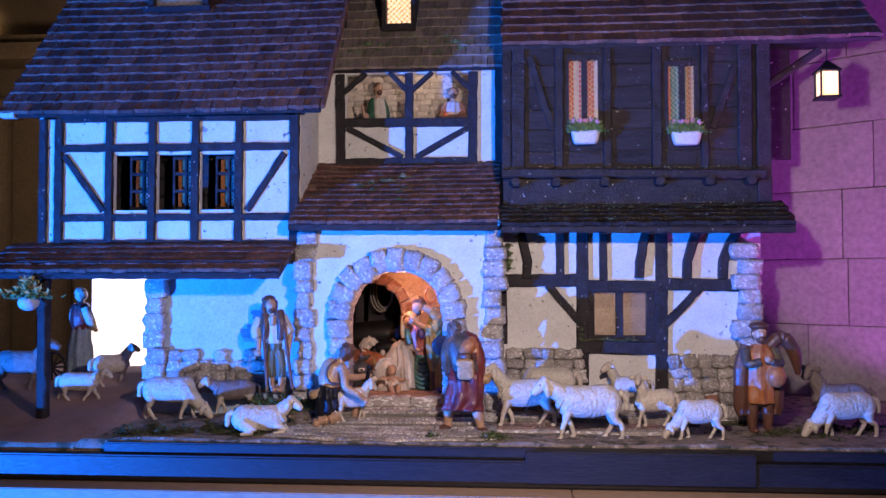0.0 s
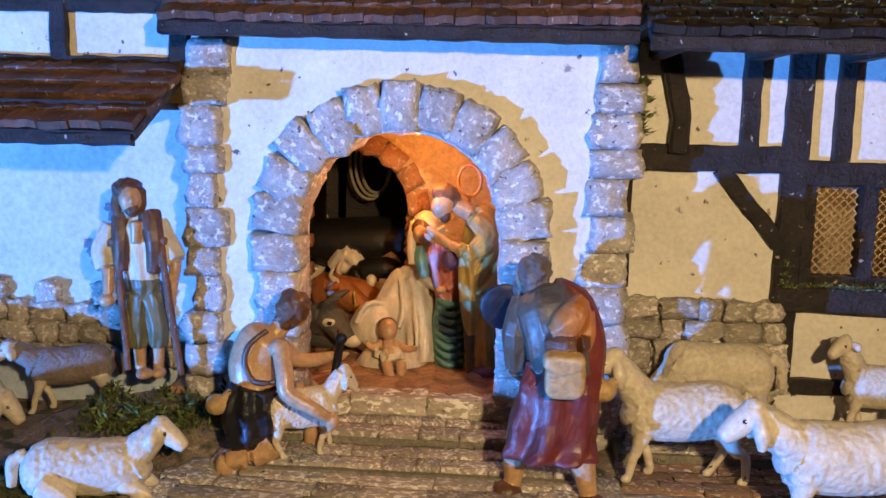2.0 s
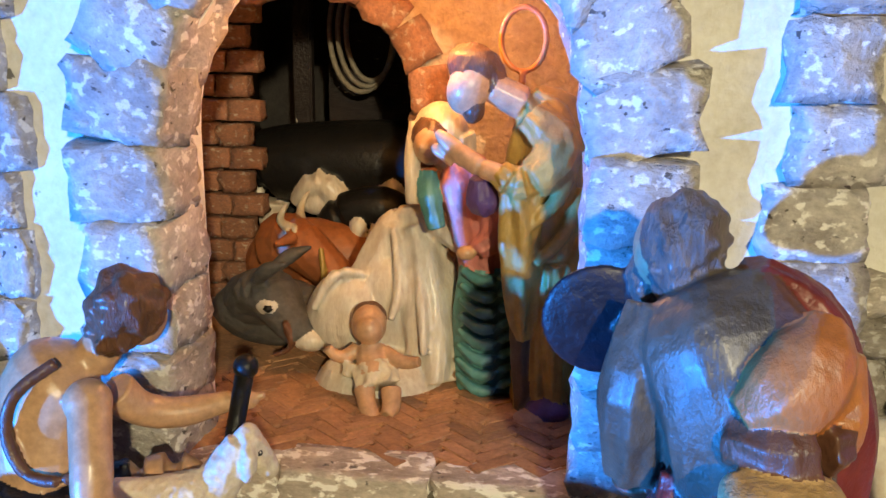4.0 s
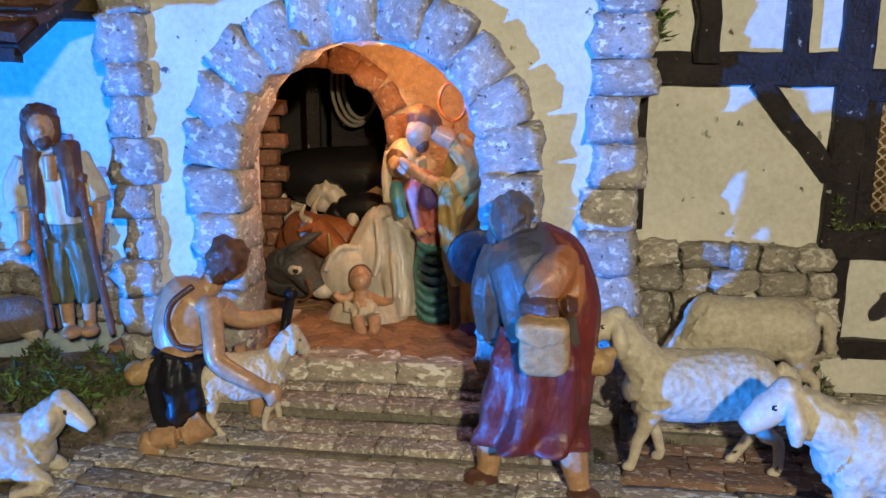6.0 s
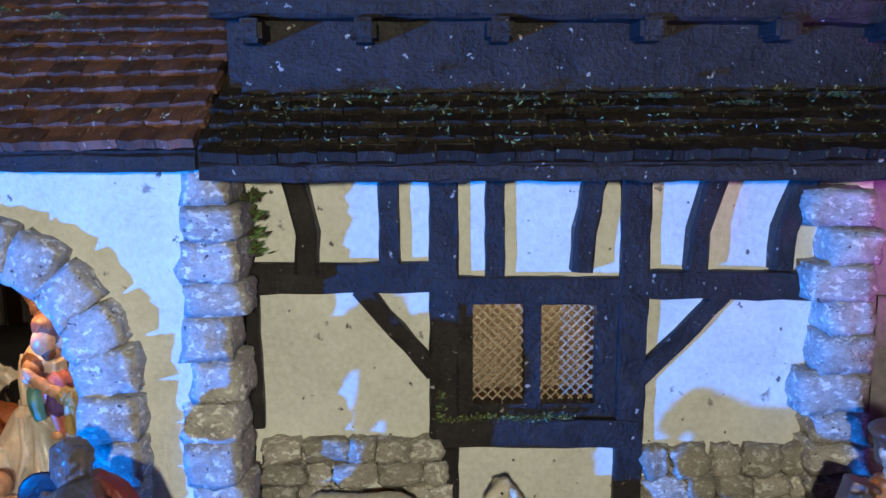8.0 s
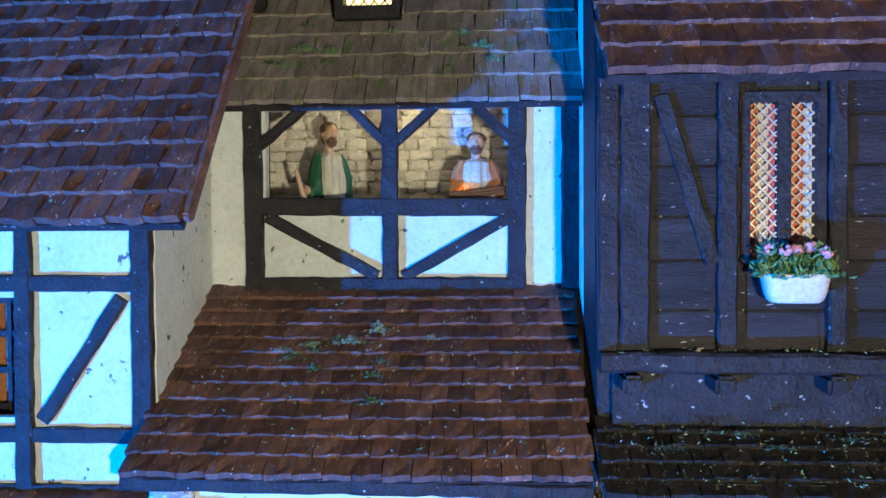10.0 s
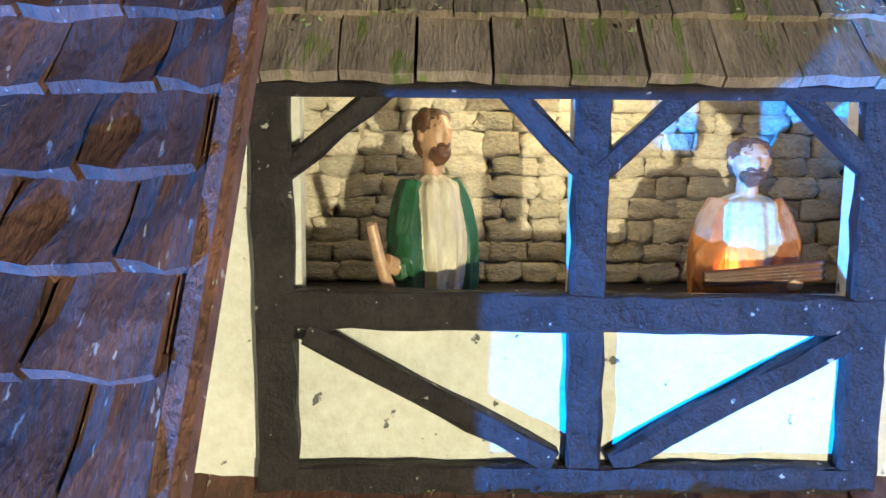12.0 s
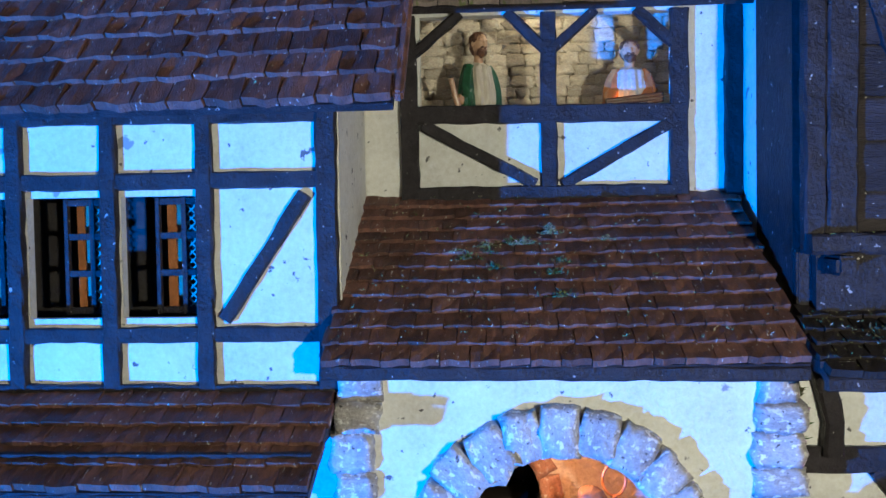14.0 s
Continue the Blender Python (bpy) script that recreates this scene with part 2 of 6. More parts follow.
NAVY = material("dark_cloth", (0.016, 0.016, 0.026), (0.008, 0.008, 0.013), 0.4, 30, 0.6, 130, coat=0.08, sheen=0.35)
VIOLET = material("violet_cloth", (0.13, 0.07, 0.22), (0.08, 0.04, 0.14), 0.4, 22, 0.45, 90, coat=0.12, stretch=(1.2, 1.2, 0.8), depth=0.004)
BLACK = material("black_paint", (0.012, 0.0115, 0.0115), (0.007, 0.007, 0.007), 0.4, 30, 0.4, 160, sheen=0.3)
REDHIDE = material("red_brown_hide", (0.40, 0.13, 0.05), (0.26, 0.08, 0.03), 0.5, 30, 0.3, 160)
GREYHIDE = material("grey_hide", (0.11, 0.10, 0.095), (0.06, 0.055, 0.05), 0.7, 40, 0.5, 160)
BLUECLOTH = material("pale_blue_cloth", (0.30, 0.38, 0.46), (0.20, 0.26, 0.33), 0.5, 30, 0.2, 160)
LAMPGLASS = glow("lamp_glass", (1.0, 0.60, 0.25), 2.2)
DORMERGLASS = glow("dormer_glass", (1.0, 0.66, 0.32), 2.0)
# emission in place of the light that falls on the background
BACKDROPGLOW = glow("white_backdrop_glow", (1.0, 0.86, 0.66), 2.6)
HALLGLOW = glow("hall_window_glow", (1.0, 0.68, 0.25), 0.9)


def stripes(name, colors):
    """Curtain cloth in upright bands of colour with folds."""
    m = material(name, (0.6, 0.5, 0.4), None, 0.8, 40, 0.3, 200)
    nt = m.node_tree
    n, link = nt.nodes, nt.links.new
    tc, sep = n.new("ShaderNodeTexCoord"), n.new("ShaderNodeSeparateXYZ")
    link(tc.outputs["Object"], sep.inputs[0])
    rng = n.new("ShaderNodeMapRange")
    rng.inputs["From Min"].default_value, rng.inputs["From Max"].default_value = -0.04, 0.04
    link(sep.outputs["X"], rng.inputs[0])
    ramp = n.new("ShaderNodeValToRGB")
    ramp.color_ramp.interpolation = "CONSTANT"
    e = ramp.color_ramp.elements
    e[0].color = (*colors[0], 1)
    e[1].position, e[1].color = 1 / len(colors), (*colors[1], 1)
    for i in range(2, len(colors)):
        e.new(i / len(colors)).color = (*colors[i], 1)
    link(rng.outputs[0], ramp.inputs[0])
    link(ramp.outputs[0], n["Principled BSDF"].inputs["Base Color"])
    return m


CURTAIN_A = stripes("red_striped_curtain", [(0.55, 0.12, 0.05), (0.60, 0.50, 0.42), (0.50, 0.10, 0.06), (0.42, 0.12, 0.18), (0.55, 0.14, 0.05), (0.62, 0.55, 0.48)])
CURTAIN_B = stripes("mixed_striped_curtain", [(0.60, 0.10, 0.04), (0.10, 0.28, 0.24), (0.14, 0.32, 0.28), (0.10, 0.24, 0.20), (0.55, 0.24, 0.10), (0.62, 0.52, 0.40)])

# ---- building helpers ----
R = random.Random(7)


def part(name, bm, mat, parent=None, label="", smooth=False, at=None):
    me = bpy.data.meshes.new(name)
    if isinstance(bm, bmesh.types.BMesh):
        bmesh.ops.recalc_face_normals(bm, faces=bm.faces)
        bm.to_mesh(me)
        bm.free()
    else:
        me = bm
    if not len(me.materials):
        for one in (mat if isinstance(mat, (list, tuple)) else [mat]):
            me.materials.append(one)
    if smooth:
        for f in me.polygons:
            f.use_smooth = True
    ob = new(name, me)
    if parent:
        ob.parent = parent
    if at is not None:
        ob.matrix_basis = at
    if label:
        ob["label"] = label
    return ob


def thing(name, label, category, group="", kind=""):
    return tagged(new(name), label, category, group, kind)


def box(bm, x0, x1, y0, y1, z0, z1):
    m = Matrix.Translation(((x0 + x1) / 2, (y0 + y1) / 2, (z0 + z1) / 2)) @ Matrix.Diagonal((x1 - x0, y1 - y0, z1 - z0, 1))
    return bmesh.ops.create_cube(bm, size=1, matrix=m)["verts"]


def boxes(*rows, bevel=0.0):
    bm = bmesh.new()
    for r in rows:
        box(bm, *r)
    if bevel:
        bmesh.ops.bevel(bm, geom=bm.edges[:], offset=bevel, segments=2, affect="EDGES")
    return bm


def weld(bm):
    bmesh.ops.remove_doubles(bm, verts=bm.verts[:], dist=0.0001)
    return bm


def wall_rows(x0, x1, y0, y1, z0, z1, holes):
    """Boxes of a wall with rectangular openings through it."""
    xs = sorted({x0, x1, *[h[0] for h in holes], *[h[1] for h in holes]})
    zs = sorted({z0, z1, *[h[2] for h in holes], *[h[3] for h in holes]})
    rows = []
    for a, b in zip(xs, xs[1:]):
        run = None
        for c, d in zip(zs, zs[1:]):
            open_cell = any(h[0] <= a and b <= h[1] and h[2] <= c and d <= h[3] for h in holes)
            if open_cell:
                if run:
                    rows.append((a, b, y0, y1, *run))
                run = None
            else:
                run = (run[0], d) if run else (c, d)
        if run:
            rows.append((a, b, y0, y1, *run))
    return rows


def beam(bm, path, w, d, y, wobble=0.0012, seed=0):
    """A hewn timber in the plane of a wall: its middle line as (x, z) points, w wide, standing from y to y - d."""
    rng = random.Random(seed or R.random())
    pts = []
    for (xa, za), (xb, zb) in zip(path, path[1:]):
        n = max(2, int(math.hypot(xb - xa, zb - za) / 0.02))
        pts += [(xa + (xb - xa) * i / n, za + (zb - za) * i / n) for i in range(n)]
    pts.append(path[-1])
    rings = []
    for i, (x, z) in enumerate(pts):
        a, b = pts[max(0, i - 1)], pts[min(len(pts) - 1, i + 1)]
        t = Vector((b[0] - a[0], b[1] - a[1])).normalized()
        n = Vector((-t.y, t.x))
        c = min(w, d) * 0.16
        ring = []
        for u, v in ((-w / 2, 0), (-w / 2, -d + c), (-w / 2 + c, -d), (w / 2 - c, -d), (w / 2, -d + c), (w / 2, 0)):
            u += rng.uniform(-wobble, wobble)
            v += rng.uniform(-wobble, wobble) if v else 0
            ring.append(bm.verts.new((x + n.x * u, y + v, z + n.y * u)))
        rings.append(ring)
    for a, b in zip(rings, rings[1:]):
        for i in range(6):
            bm.faces.new((a[i], a[(i + 1) % 6], b[(i + 1) % 6], b[i]))
    bm.faces.new(rings[0])
    bm.faces.new(rings[-1][::-1])


def timber(parent, path, w, d, y, name="timber", mat=None):
    bm = bmesh.new()
    beam(bm, path, w, d, y)
    return part(name, bm, mat or TIMBER, parent)


def rough_block(seed, w, d, h, cuts=3, rough=0.07, round_to=0.35):
    """A hewn stone: a rounded, uneven block about its own middle."""
    bm = bmesh.new()
    bmesh.ops.create_cube(bm, size=1)
    bmesh.ops.subdivide_edges(bm, edges=bm.edges[:], cuts=cuts, use_grid_fill=True)
    s = min(w, d, h)
    for v in bm.verts:
        q = v.co.copy()
        ball = q.normalized() * 0.62
        p = q.lerp(ball, round_to)
        e = noise.noise_vector(q * 2.3 + Vector((seed * 3.7, seed * 1.9, seed))) * rough
        e += noise.noise_vector(q * 5.5 + Vector((seed, seed * 5.1, 0))) * rough * 0.5
        v.co = Vector((p.x * w + e.x * s * 1.3, p.y * d + e.y * s * 1.3, p.z * h + e.z * s * 1.3))
    return bm


STONES = {}


def stone(parent, at, w, d, h, mat, name="stone", tilt=0.0, turn=0.0, kinds=9, round_to=0.35, rough=0.09):
    """One stone as an object of its own; alike stones share a mesh and are scaled."""
    k = (name, mat.name, R.randrange(kinds))
    if k not in STONES:
        me = bpy.data.meshes.new(name)
        bm = rough_block(k[2] + 1, 1, 1, 1, 4, rough, round_to)
        bmesh.ops.recalc_face_normals(bm, faces=bm.faces)
        bm.to_mesh(me)
        bm.free()
        for f in me.polygons:
            f.use_smooth = True
        me.materials.append(mat)
        STONES[k] = me
    ob = new(name, STONES[k])
    ob.parent = parent
    ob.matrix_basis = Matrix.Translation(at) @ pose(0, 0, 0, R.uniform(-3, 3), tilt, turn) @ Matrix.Diagonal((w, d, h, 1))
    return ob


def tile_mesh(name, w, run, thick, mat, seed):
    """A roof tile: its face lies in x-y, its lower end at y = 0, slightly warped and chipped."""
    rng = random.Random(seed)
    bm = bmesh.new()
    nx, top, low = 4, [], []
    for j, y in enumerate((0.0, run * 0.5, run * 1.25)):
        ra, rb = [], []
        for i in range(nx):
            x = (i / (nx - 1) - 0.5) * w + rng.uniform(-1, 1) * w * 0.012
            yy = y + (rng.uniform(-1, 1) * run * 0.045 if j == 0 else 0)
            zz = thick * (1.0 + rng.uniform(-0.15, 0.15)) - j * thick * 0.28
            ra.append(bm.verts.new((x, yy, zz)))
            rb.append(bm.verts.new((x, yy, zz - thick * 0.9)))
        top.append(ra)
        low.append(rb)
    for j in range(2):
        for i in range(nx - 1):
            bm.faces.new((top[j][i], top[j][i + 1], top[j + 1][i + 1], top[j + 1][i]))
            bm.faces.new((low[j][i], low[j + 1][i], low[j + 1][i + 1], low[j][i + 1]))
        bm.faces.new((top[j][0], top[j + 1][0], low[j + 1][0], low[j][0]))
        bm.faces.new((top[j][-1], low[j][-1], low[j + 1][-1], top[j + 1][-1]))
    for i in range(nx - 1):
        bm.faces.new((top[0][i], low[0][i], low[0][i + 1], top[0][i + 1]))
    bmesh.ops.recalc_face_normals(bm, faces=bm.faces)
    me = bpy.data.meshes.new(name)
    bm.to_mesh(me)
    bm.free()
    me.materials.append(mat)
    return me


def tiled_roof(house, x0, x1, y0, z0, y1, z1, w, rows, thick=0.006, mat=None, lean0=0.0, lean1=0.0, skip=(), name="roof", sag=0.0):
    """A roof plane from its eave (y0, z0) up to (y1, z1): a board with a tile at every place. lean: sideways shift of an edge towards the top."""
    mat = mat or ROOFTILE
    length = math.hypot(y1 - y0, z1 - z0)
    ang = math.degrees(math.atan2(z1 - z0, y1 - y0))
    bm = bmesh.new()
    t = 0.012
    n = Vector((0, -math.sin(radians(ang)), math.cos(radians(ang))))
    vs = []
    for x, y, z in ((x0, y0, z0), (x1, y0, z0), (x1 + lean1, y1, z1), (x0 + lean0, y1, z1)):
        for k in (-0.001, -t):
            vs.append(bm.verts.new(Vector((x, y, z)) + n * k))
    for f in ((0, 2, 4, 6), (1, 7, 5, 3), (0, 1, 3, 2), (2, 3, 5, 4), (4, 5, 7, 6), (6, 7, 1, 0)):
        bm.faces.new([vs[i] for i in f])
    roof = part(name, bm, TIMBER, house)
    run = length / rows
    meshes = [tile_mesh("tile", w * 0.97, run, thick, mat, 10 * k + rows) for k in range(5)]
    for j in range(rows):
        f = j / rows
        xa, xb = x0 + lean0 * f, x1 + lean1 * f
        count = max(1, round((xb - xa) / w))
        step = (xb - xa) / count
        shift = 0.5 * step if j % 2 else 0.0
        for i in range(count + (1 if j % 2 else 0)):
            x = xa + (i + 0.5) * step - shift
            lo, hi = max(xa - 0.004, x - w / 2), min(xb + 0.004, x + w / 2)
            if hi - lo < 0.3 * w:
                continue
            y, z = y0 + (y1 - y0) * f, z0 + (z1 - z0) * f
            if any(s(( lo + hi) / 2, y, z) for s in skip):
                continue
            drop = sag * math.sin(math.pi * (x - x0) / max(0.01, x1 - x0))
            ob = new("tile", R.choice(meshes))
            ob.parent = roof
            ob.matrix_basis = pose((lo + hi) / 2, y, z - drop, ang + R.uniform(-1.2, 1.2), R.uniform(-1.3, 1.3), R.uniform(-1.5, 1.5)) @ Matrix.Diagonal(((hi - lo) / w, 1, 1, 1))
    return roof


def leaves(bm, center, spread, n, size, rng, up=0.5):
    """Small bent leaves scattered in a flattened heap."""
    for _ in range(n):
        a, r = rng.uniform(0, 2 * math.pi), abs(rng.gauss(0, 0.5))
        c = Vector(center) + Vector((math.cos(a) * r * spread[0], math.sin(a) * r * spread[1], rng.random() ** 1.5 * spread[2] * max(0.15, 1 - r)))
        d = Vector((rng.gauss(0, 1), rng.gauss(0, 1), abs(rng.gauss(0, 1)) * up + 0.1)).normalized()
        s = d.cross(Vector((rng.gauss(0, 1), rng.gauss(0, 1), rng.gauss(0, 1)))).normalized()
        ln = size * rng.uniform(0.6, 1.5)
        nrm = d.cross(s)
        q = [c, c + d * ln * 0.5 + s * ln * 0.16 + nrm * ln * 0.08, c + d * ln, c + d * ln * 0.5 - s * ln * 0.16 + nrm * ln * 0.08]
        bm.faces.new([bm.verts.new(v) for v in q])


def plant(name, label, spots, mats, group="", kind="stuff", category="plant"):
    """Clumps of leaves: rows of (centre, spread, count, leaf size)."""
    rng = random.Random(len(label) * 13 + len(spots))
    bm = bmesh.new()
    for c, spread, n, size in spots:
        leaves(bm, c, spread, n, size, rng)
    for f in bm.faces:
        f.material_index = rng.randrange(len(mats))
    ob = part(name, bm, mats)
    return tagged(ob, label, category, group, kind)


def lattice(x0, x1, z0, z1, y, step, wire):
    """Crossed wires in a pane's opening."""
    bm = bmesh.new()
    w, h = x1 - x0, z1 - z0
    k = -h
    while k < w:
        for sign in (1, -1):
            a, b = max(0, -k if k < 0 else 0), min(h, w - k)
            if b > a + 0.002:
                p, q = ((x0 + k + a, z0 + a), (x0 + k + b, z0 + b)) if sign == 1 else ((x1 - k - a, z0 + a), (x1 - k - b, z0 + b))
                d = Vector((q[0] - p[0], q[1] - p[1])).normalized() * wire
                yy = y - (0.0008 if sign == 1 else 0)
                vs = []
                for (x, z), s in ((p, 1), (q, 1), (q, -1), (p, -1)):
                    vs.append((x - d.y * s, z + d.x * s))
                front = [bm.verts.new((x, yy, z)) for x, z in vs]
                back = [bm.verts.new((x, yy + 0.0016, z)) for x, z in vs]
                bm.faces.new(front)
                bm.faces.new(back[::-1])
                for i in range(4):
                    bm.faces.new((front[i], back[i], back[(i + 1) % 4], front[(i + 1) % 4]))
        k += step
    return bm

# ---- room and table ----
room_floor = tagged(part("room_floor", boxes((-6, 6, -4, 8, -1.06, -1.0)), HALLSTONE), "dull stone floor of the hall", "floor", kind="structure")
ceiling = tagged(part("ceiling", boxes((-6, 6, -4, 8, 3.4, 3.5)), HALLSTONE), "dim plain ceiling of the hall", "ceiling", kind="structure")
for nm, row in (("wall_south", (-6, 6, -4.1, -4, -1, 3.4)), ("wall_west", (-6.1, -6, -4, 8, -1, 3.4)), ("wall_east", (6, 6.1, -4, 8, -1, 3.4))):
    tagged(part(nm, boxes(row), HALLSTONE), "dim stone wall of the hall", "wall", kind="structure")
wall_north = tagged(part("wall_north", boxes((-6, 6, 8, 8.1, -1, 3.4)), HALLSTONE), "far stone wall of the hall with half columns", "wall", kind="structure")
for cx in (-4.9, -4.35, -3.75, -3.2):
    bm = bmesh.new()
    bmesh.ops.create_cone(bm, cap_ends=True, segments=20, radius1=0.16, radius2=0.14, depth=2.6, matrix=Matrix.Translation((cx, 7.9, 0.5)))
    box(bm, cx - 0.22, cx + 0.22, 7.7, 7.99, 1.8, 1.95)
    part("half_column", bm, HALLSTONE, wall_north, smooth=False)
part("cornice", boxes((-5.9, -2, 7.6, 7.99, 2.3, 2.45), (-5.9, -2, 7.7, 7.99, 2.45, 2.55)), HALLSTONE, wall_north)
window_1 = tagged(part("window_1", boxes((-4.72, -4.42, 7.94, 7.985, 2.62, 2.86)), HALLGLOW), "small warmly lit window in the far wall", "window", kind="structure")

# the block wall beside the crib runs obliquely away
side = tagged(part("wall_blocks", boxes((0, 3.2, 0, 0.1, -1.0, 2.6), ), MORTAR), "wall of large pale stone blocks lit violet", "wall", kind="structure")
side.matrix_basis = pose(1.02, 3.35, 0, 0, 0, -38)
zb = -0.98
while zb < 2.5:
    hb = R.uniform(0.20, 0.235)
    xb = -R.uniform(0.0, 0.3)
    while xb < 3.2:
        wb = R.uniform(0.34, 0.52)
        a, b = max(0, xb), min(3.2, xb + wb)
        if b - a > 0.05:
            part("block", boxes((a + 0.001, b - 0.001, -0.014 - R.uniform(0, 0.002), 0.01, zb + 0.001, min(2.58, zb + hb) - 0.001), bevel=0.002), BLOCK, side)
        xb += wb
    zb += hb

table = thing("display_table", "long display table with a pale wooden front edge", "table")
part("tabletop", boxes((-1.6, 0.72, 1.93, 3.3, -0.245, -0.212), bevel=0.002), LIGHTWOOD, table)
part("tabletop", boxes((0.722, 2.0, 1.93, 3.3, -0.245, -0.212), bevel=0.002), LIGHTWOOD, table)
part("front_panel", boxes((-1.6, 2.0, 1.96, 1.98, -1.0, -0.246)), LIGHTWOOD, table)
for lx in (-1.5, 1.9):
    part("leg", boxes((lx - 0.03, lx + 0.03, 3.1, 3.16, -1.0, -0.246)), LIGHTWOOD, table)

# ---- crib base and ground ----
base = thing("crib_base", "dark painted wooden base under the crib", "base")
part("base_board", boxes((-1.5, 1.9, 2.0, 3.2, -0.211, -0.15), bevel=0.004), DARKWOOD, base)
part("base_rim", boxes((-0.36, 1.9, 2.02, 2.06, -0.149, -0.125), bevel=0.003), DARKWOOD, base)
part("base_rim", boxes((0.62, 1.12, 1.995, 2.02, -0.20, -0.13), bevel=0.003), DARKWOOD, base)


def ground_height(x, y):
    z = -0.118
    if x < -0.42:
        z = -0.13 + 0.095 * min(1, max(0, (y - 2.12) / 0.55))
    z += 0.006 * noise.noise(Vector((x * 9, y * 9, 0))) + 0.003 * noise.noise(Vector((x * 26, y * 26, 3)))
    d = math.hypot((x + 0.03) / 0.16, (y - 2.31) / 0.10)
    z += 0.062 * max(0, 1 - d) ** 0.7 if d < 1 else 0
    return z


bm = bmesh.new()
nx, ny = 150, 52
grid = [[bm.verts.new((-1.4 + 3.2 * i / nx, 2.035 + 0.85 * j / ny, ground_height(-1.4 + 3.2 * i / nx, 2.035 + 0.85 * j / ny))) for i in range(nx + 1)] for j in range(ny + 1)]
for j in range(ny):
    for i in range(nx):
        f = bm.faces.new((grid[j][i], grid[j][i + 1], grid[j + 1][i + 1], grid[j + 1][i]))
        f.material_index = 1 if grid[j][i].co.x < -0.40 else 0
skirt = [bm.verts.new((v.co.x, v.co.y, -0.152)) for v in grid[0]]
for i in range(nx):
    bm.faces.new((grid[0][i], skirt[i], skirt[i + 1], grid[0][i + 1]))
ground = tagged(part("ground", bm, [EARTH, CLAY], smooth=True), "modelled earth and clay ground of the crib", "ground", kind="structure")

# ---- gatehouse with the arched stable ----
gate = thing("gatehouse", "white plastered model gatehouse with stone arch under tiled roofs", "model house", "houses of the crib")
AX, AR, SPRING, AW = 0.287, 0.126, 0.150, 2.342
bm = bmesh.new()
box(bm, 0.022, AX - AR, AW, 2.38, -0.13, 0.43)
box(bm, AX + AR, 0.560, AW, 2.38, -0.13, 0.43)
n = 24
arc = [(AX - AR * math.cos(math.pi * i / n), SPRING + AR * math.sin(math.pi * i / n)) for i in range(n + 1)]
front = [(bm.verts.new((x, AW, z)), bm.verts.new((x, AW, 0.43))) for x, z in arc]
back = [(bm.verts.new((x, 2.38, z)), bm.verts.new((x, 2.38, 0.43))) for x, z in arc]
for i in range(n):
    bm.faces.new((front[i][0], front[i + 1][0], front[i + 1][1], front[i][1]))
    bm.faces.new((back[i][0], back[i][1], back[i + 1][1], back[i + 1][0]))
    bm.faces.new((front[i][0], back[i][0], back[i + 1][0], front[i + 1][0]))
gwall = part("wall", bm, PLASTER, gate)
for i in range(11):
    a0 = math.pi * (i + 0.5) / 11
    rr = AR + 0.029 + R.uniform(-0.002, 0.003)
    stone(gwall, (AX - rr * math.cos(a0), AW + 0.004, SPRING + rr * math.sin(a0)), 0.060 + R.uniform(-0.003, 0.006), 0.062, 0.048, STONE, tilt=-180 + math.degrees(a0), kinds=9, round_to=0.20, rough=0.08)
z = SPRING - 0.004
while z > -0.085:
    h = R.uniform(0.038, 0.048)
    for sx in (-1, 1):
        w = R.uniform(0.054, 0.066)
        stone(gwall, (AX + sx * (AR - 0.003 + w / 2), AW + 0.002, z - h / 2), w, 0.062 + R.uniform(-0.006, 0.01), h * 1.04, STONE, kinds=9, round_to=0.20, rough=0.08)
    z -= h


def quoin(parent, x, y, z0, z1, w, d, jog=0.006):
    z = z1
    while z > z0:
        h = min(R.uniform(0.034, 0.050), z - z0 + 0.012)
        ww = w + R.uniform(-0.01, 0.012)
        stone(parent, (x + R.uniform(-jog, jog), y, z - h / 2), ww, d + R.uniform(-0.006, 0.008), h * 1.02, STONE, kinds=9, round_to=0.16, rough=0.08)
        z -= h


quoin(gwall, 0.038, 2.366, -0.11, 0.385, 0.048, 0.070)
quoin(gwall, 0.542, 2.366, -0.11, 0.385, 0.056, 0.075)

# the vaulted room behind the arch, with a lower brick arch into the stable
bm = bmesh.new()
VR, VZ = 0.150, 0.145
prof = [(AX - VR * math.cos(math.pi * i / 16), VZ + VR * math.sin(math.pi * i / 16)) for i in range(6, 17)] + [(AX + VR, -0.06)]
for y0, y1 in ((2.381, 2.55),):
    a = [bm.verts.new((x, y0, z)) for x, z in prof]
    b = [bm.verts.new((x, y1, z)) for x, z in prof]
    c = [bm.verts.new((AX + (x - AX) * 1.12, y0, 0.12 + (z - 0.12) * 1.1)) for x, z in prof]
    d = [bm.verts.new((AX + (x - AX) * 1.12, y1, 0.12 + (z - 0.12) * 1.1)) for x, z in prof]
    for i in range(len(prof) - 1):
        bm.faces.new((a[i], a[i + 1], b[i + 1], b[i]))
        bm.faces.new((c[i], d[i], d[i + 1], c[i + 1]))
        bm.faces.new((a[i], c[i], c[i + 1], a[i + 1]))
part("vault", bm, VAULT, gate)
BX, BR, BS = 0.178, 0.098, 0.150
bm = bmesh.new()
n = 16
arc = [(BX - BR * math.cos(math.pi * i / n), BS + BR * math.sin(math.pi * i / n)) for i in range(n + 1)]
box(bm, BX + BR, 0.46, 2.551, 2.58, -0.06, 0.33)
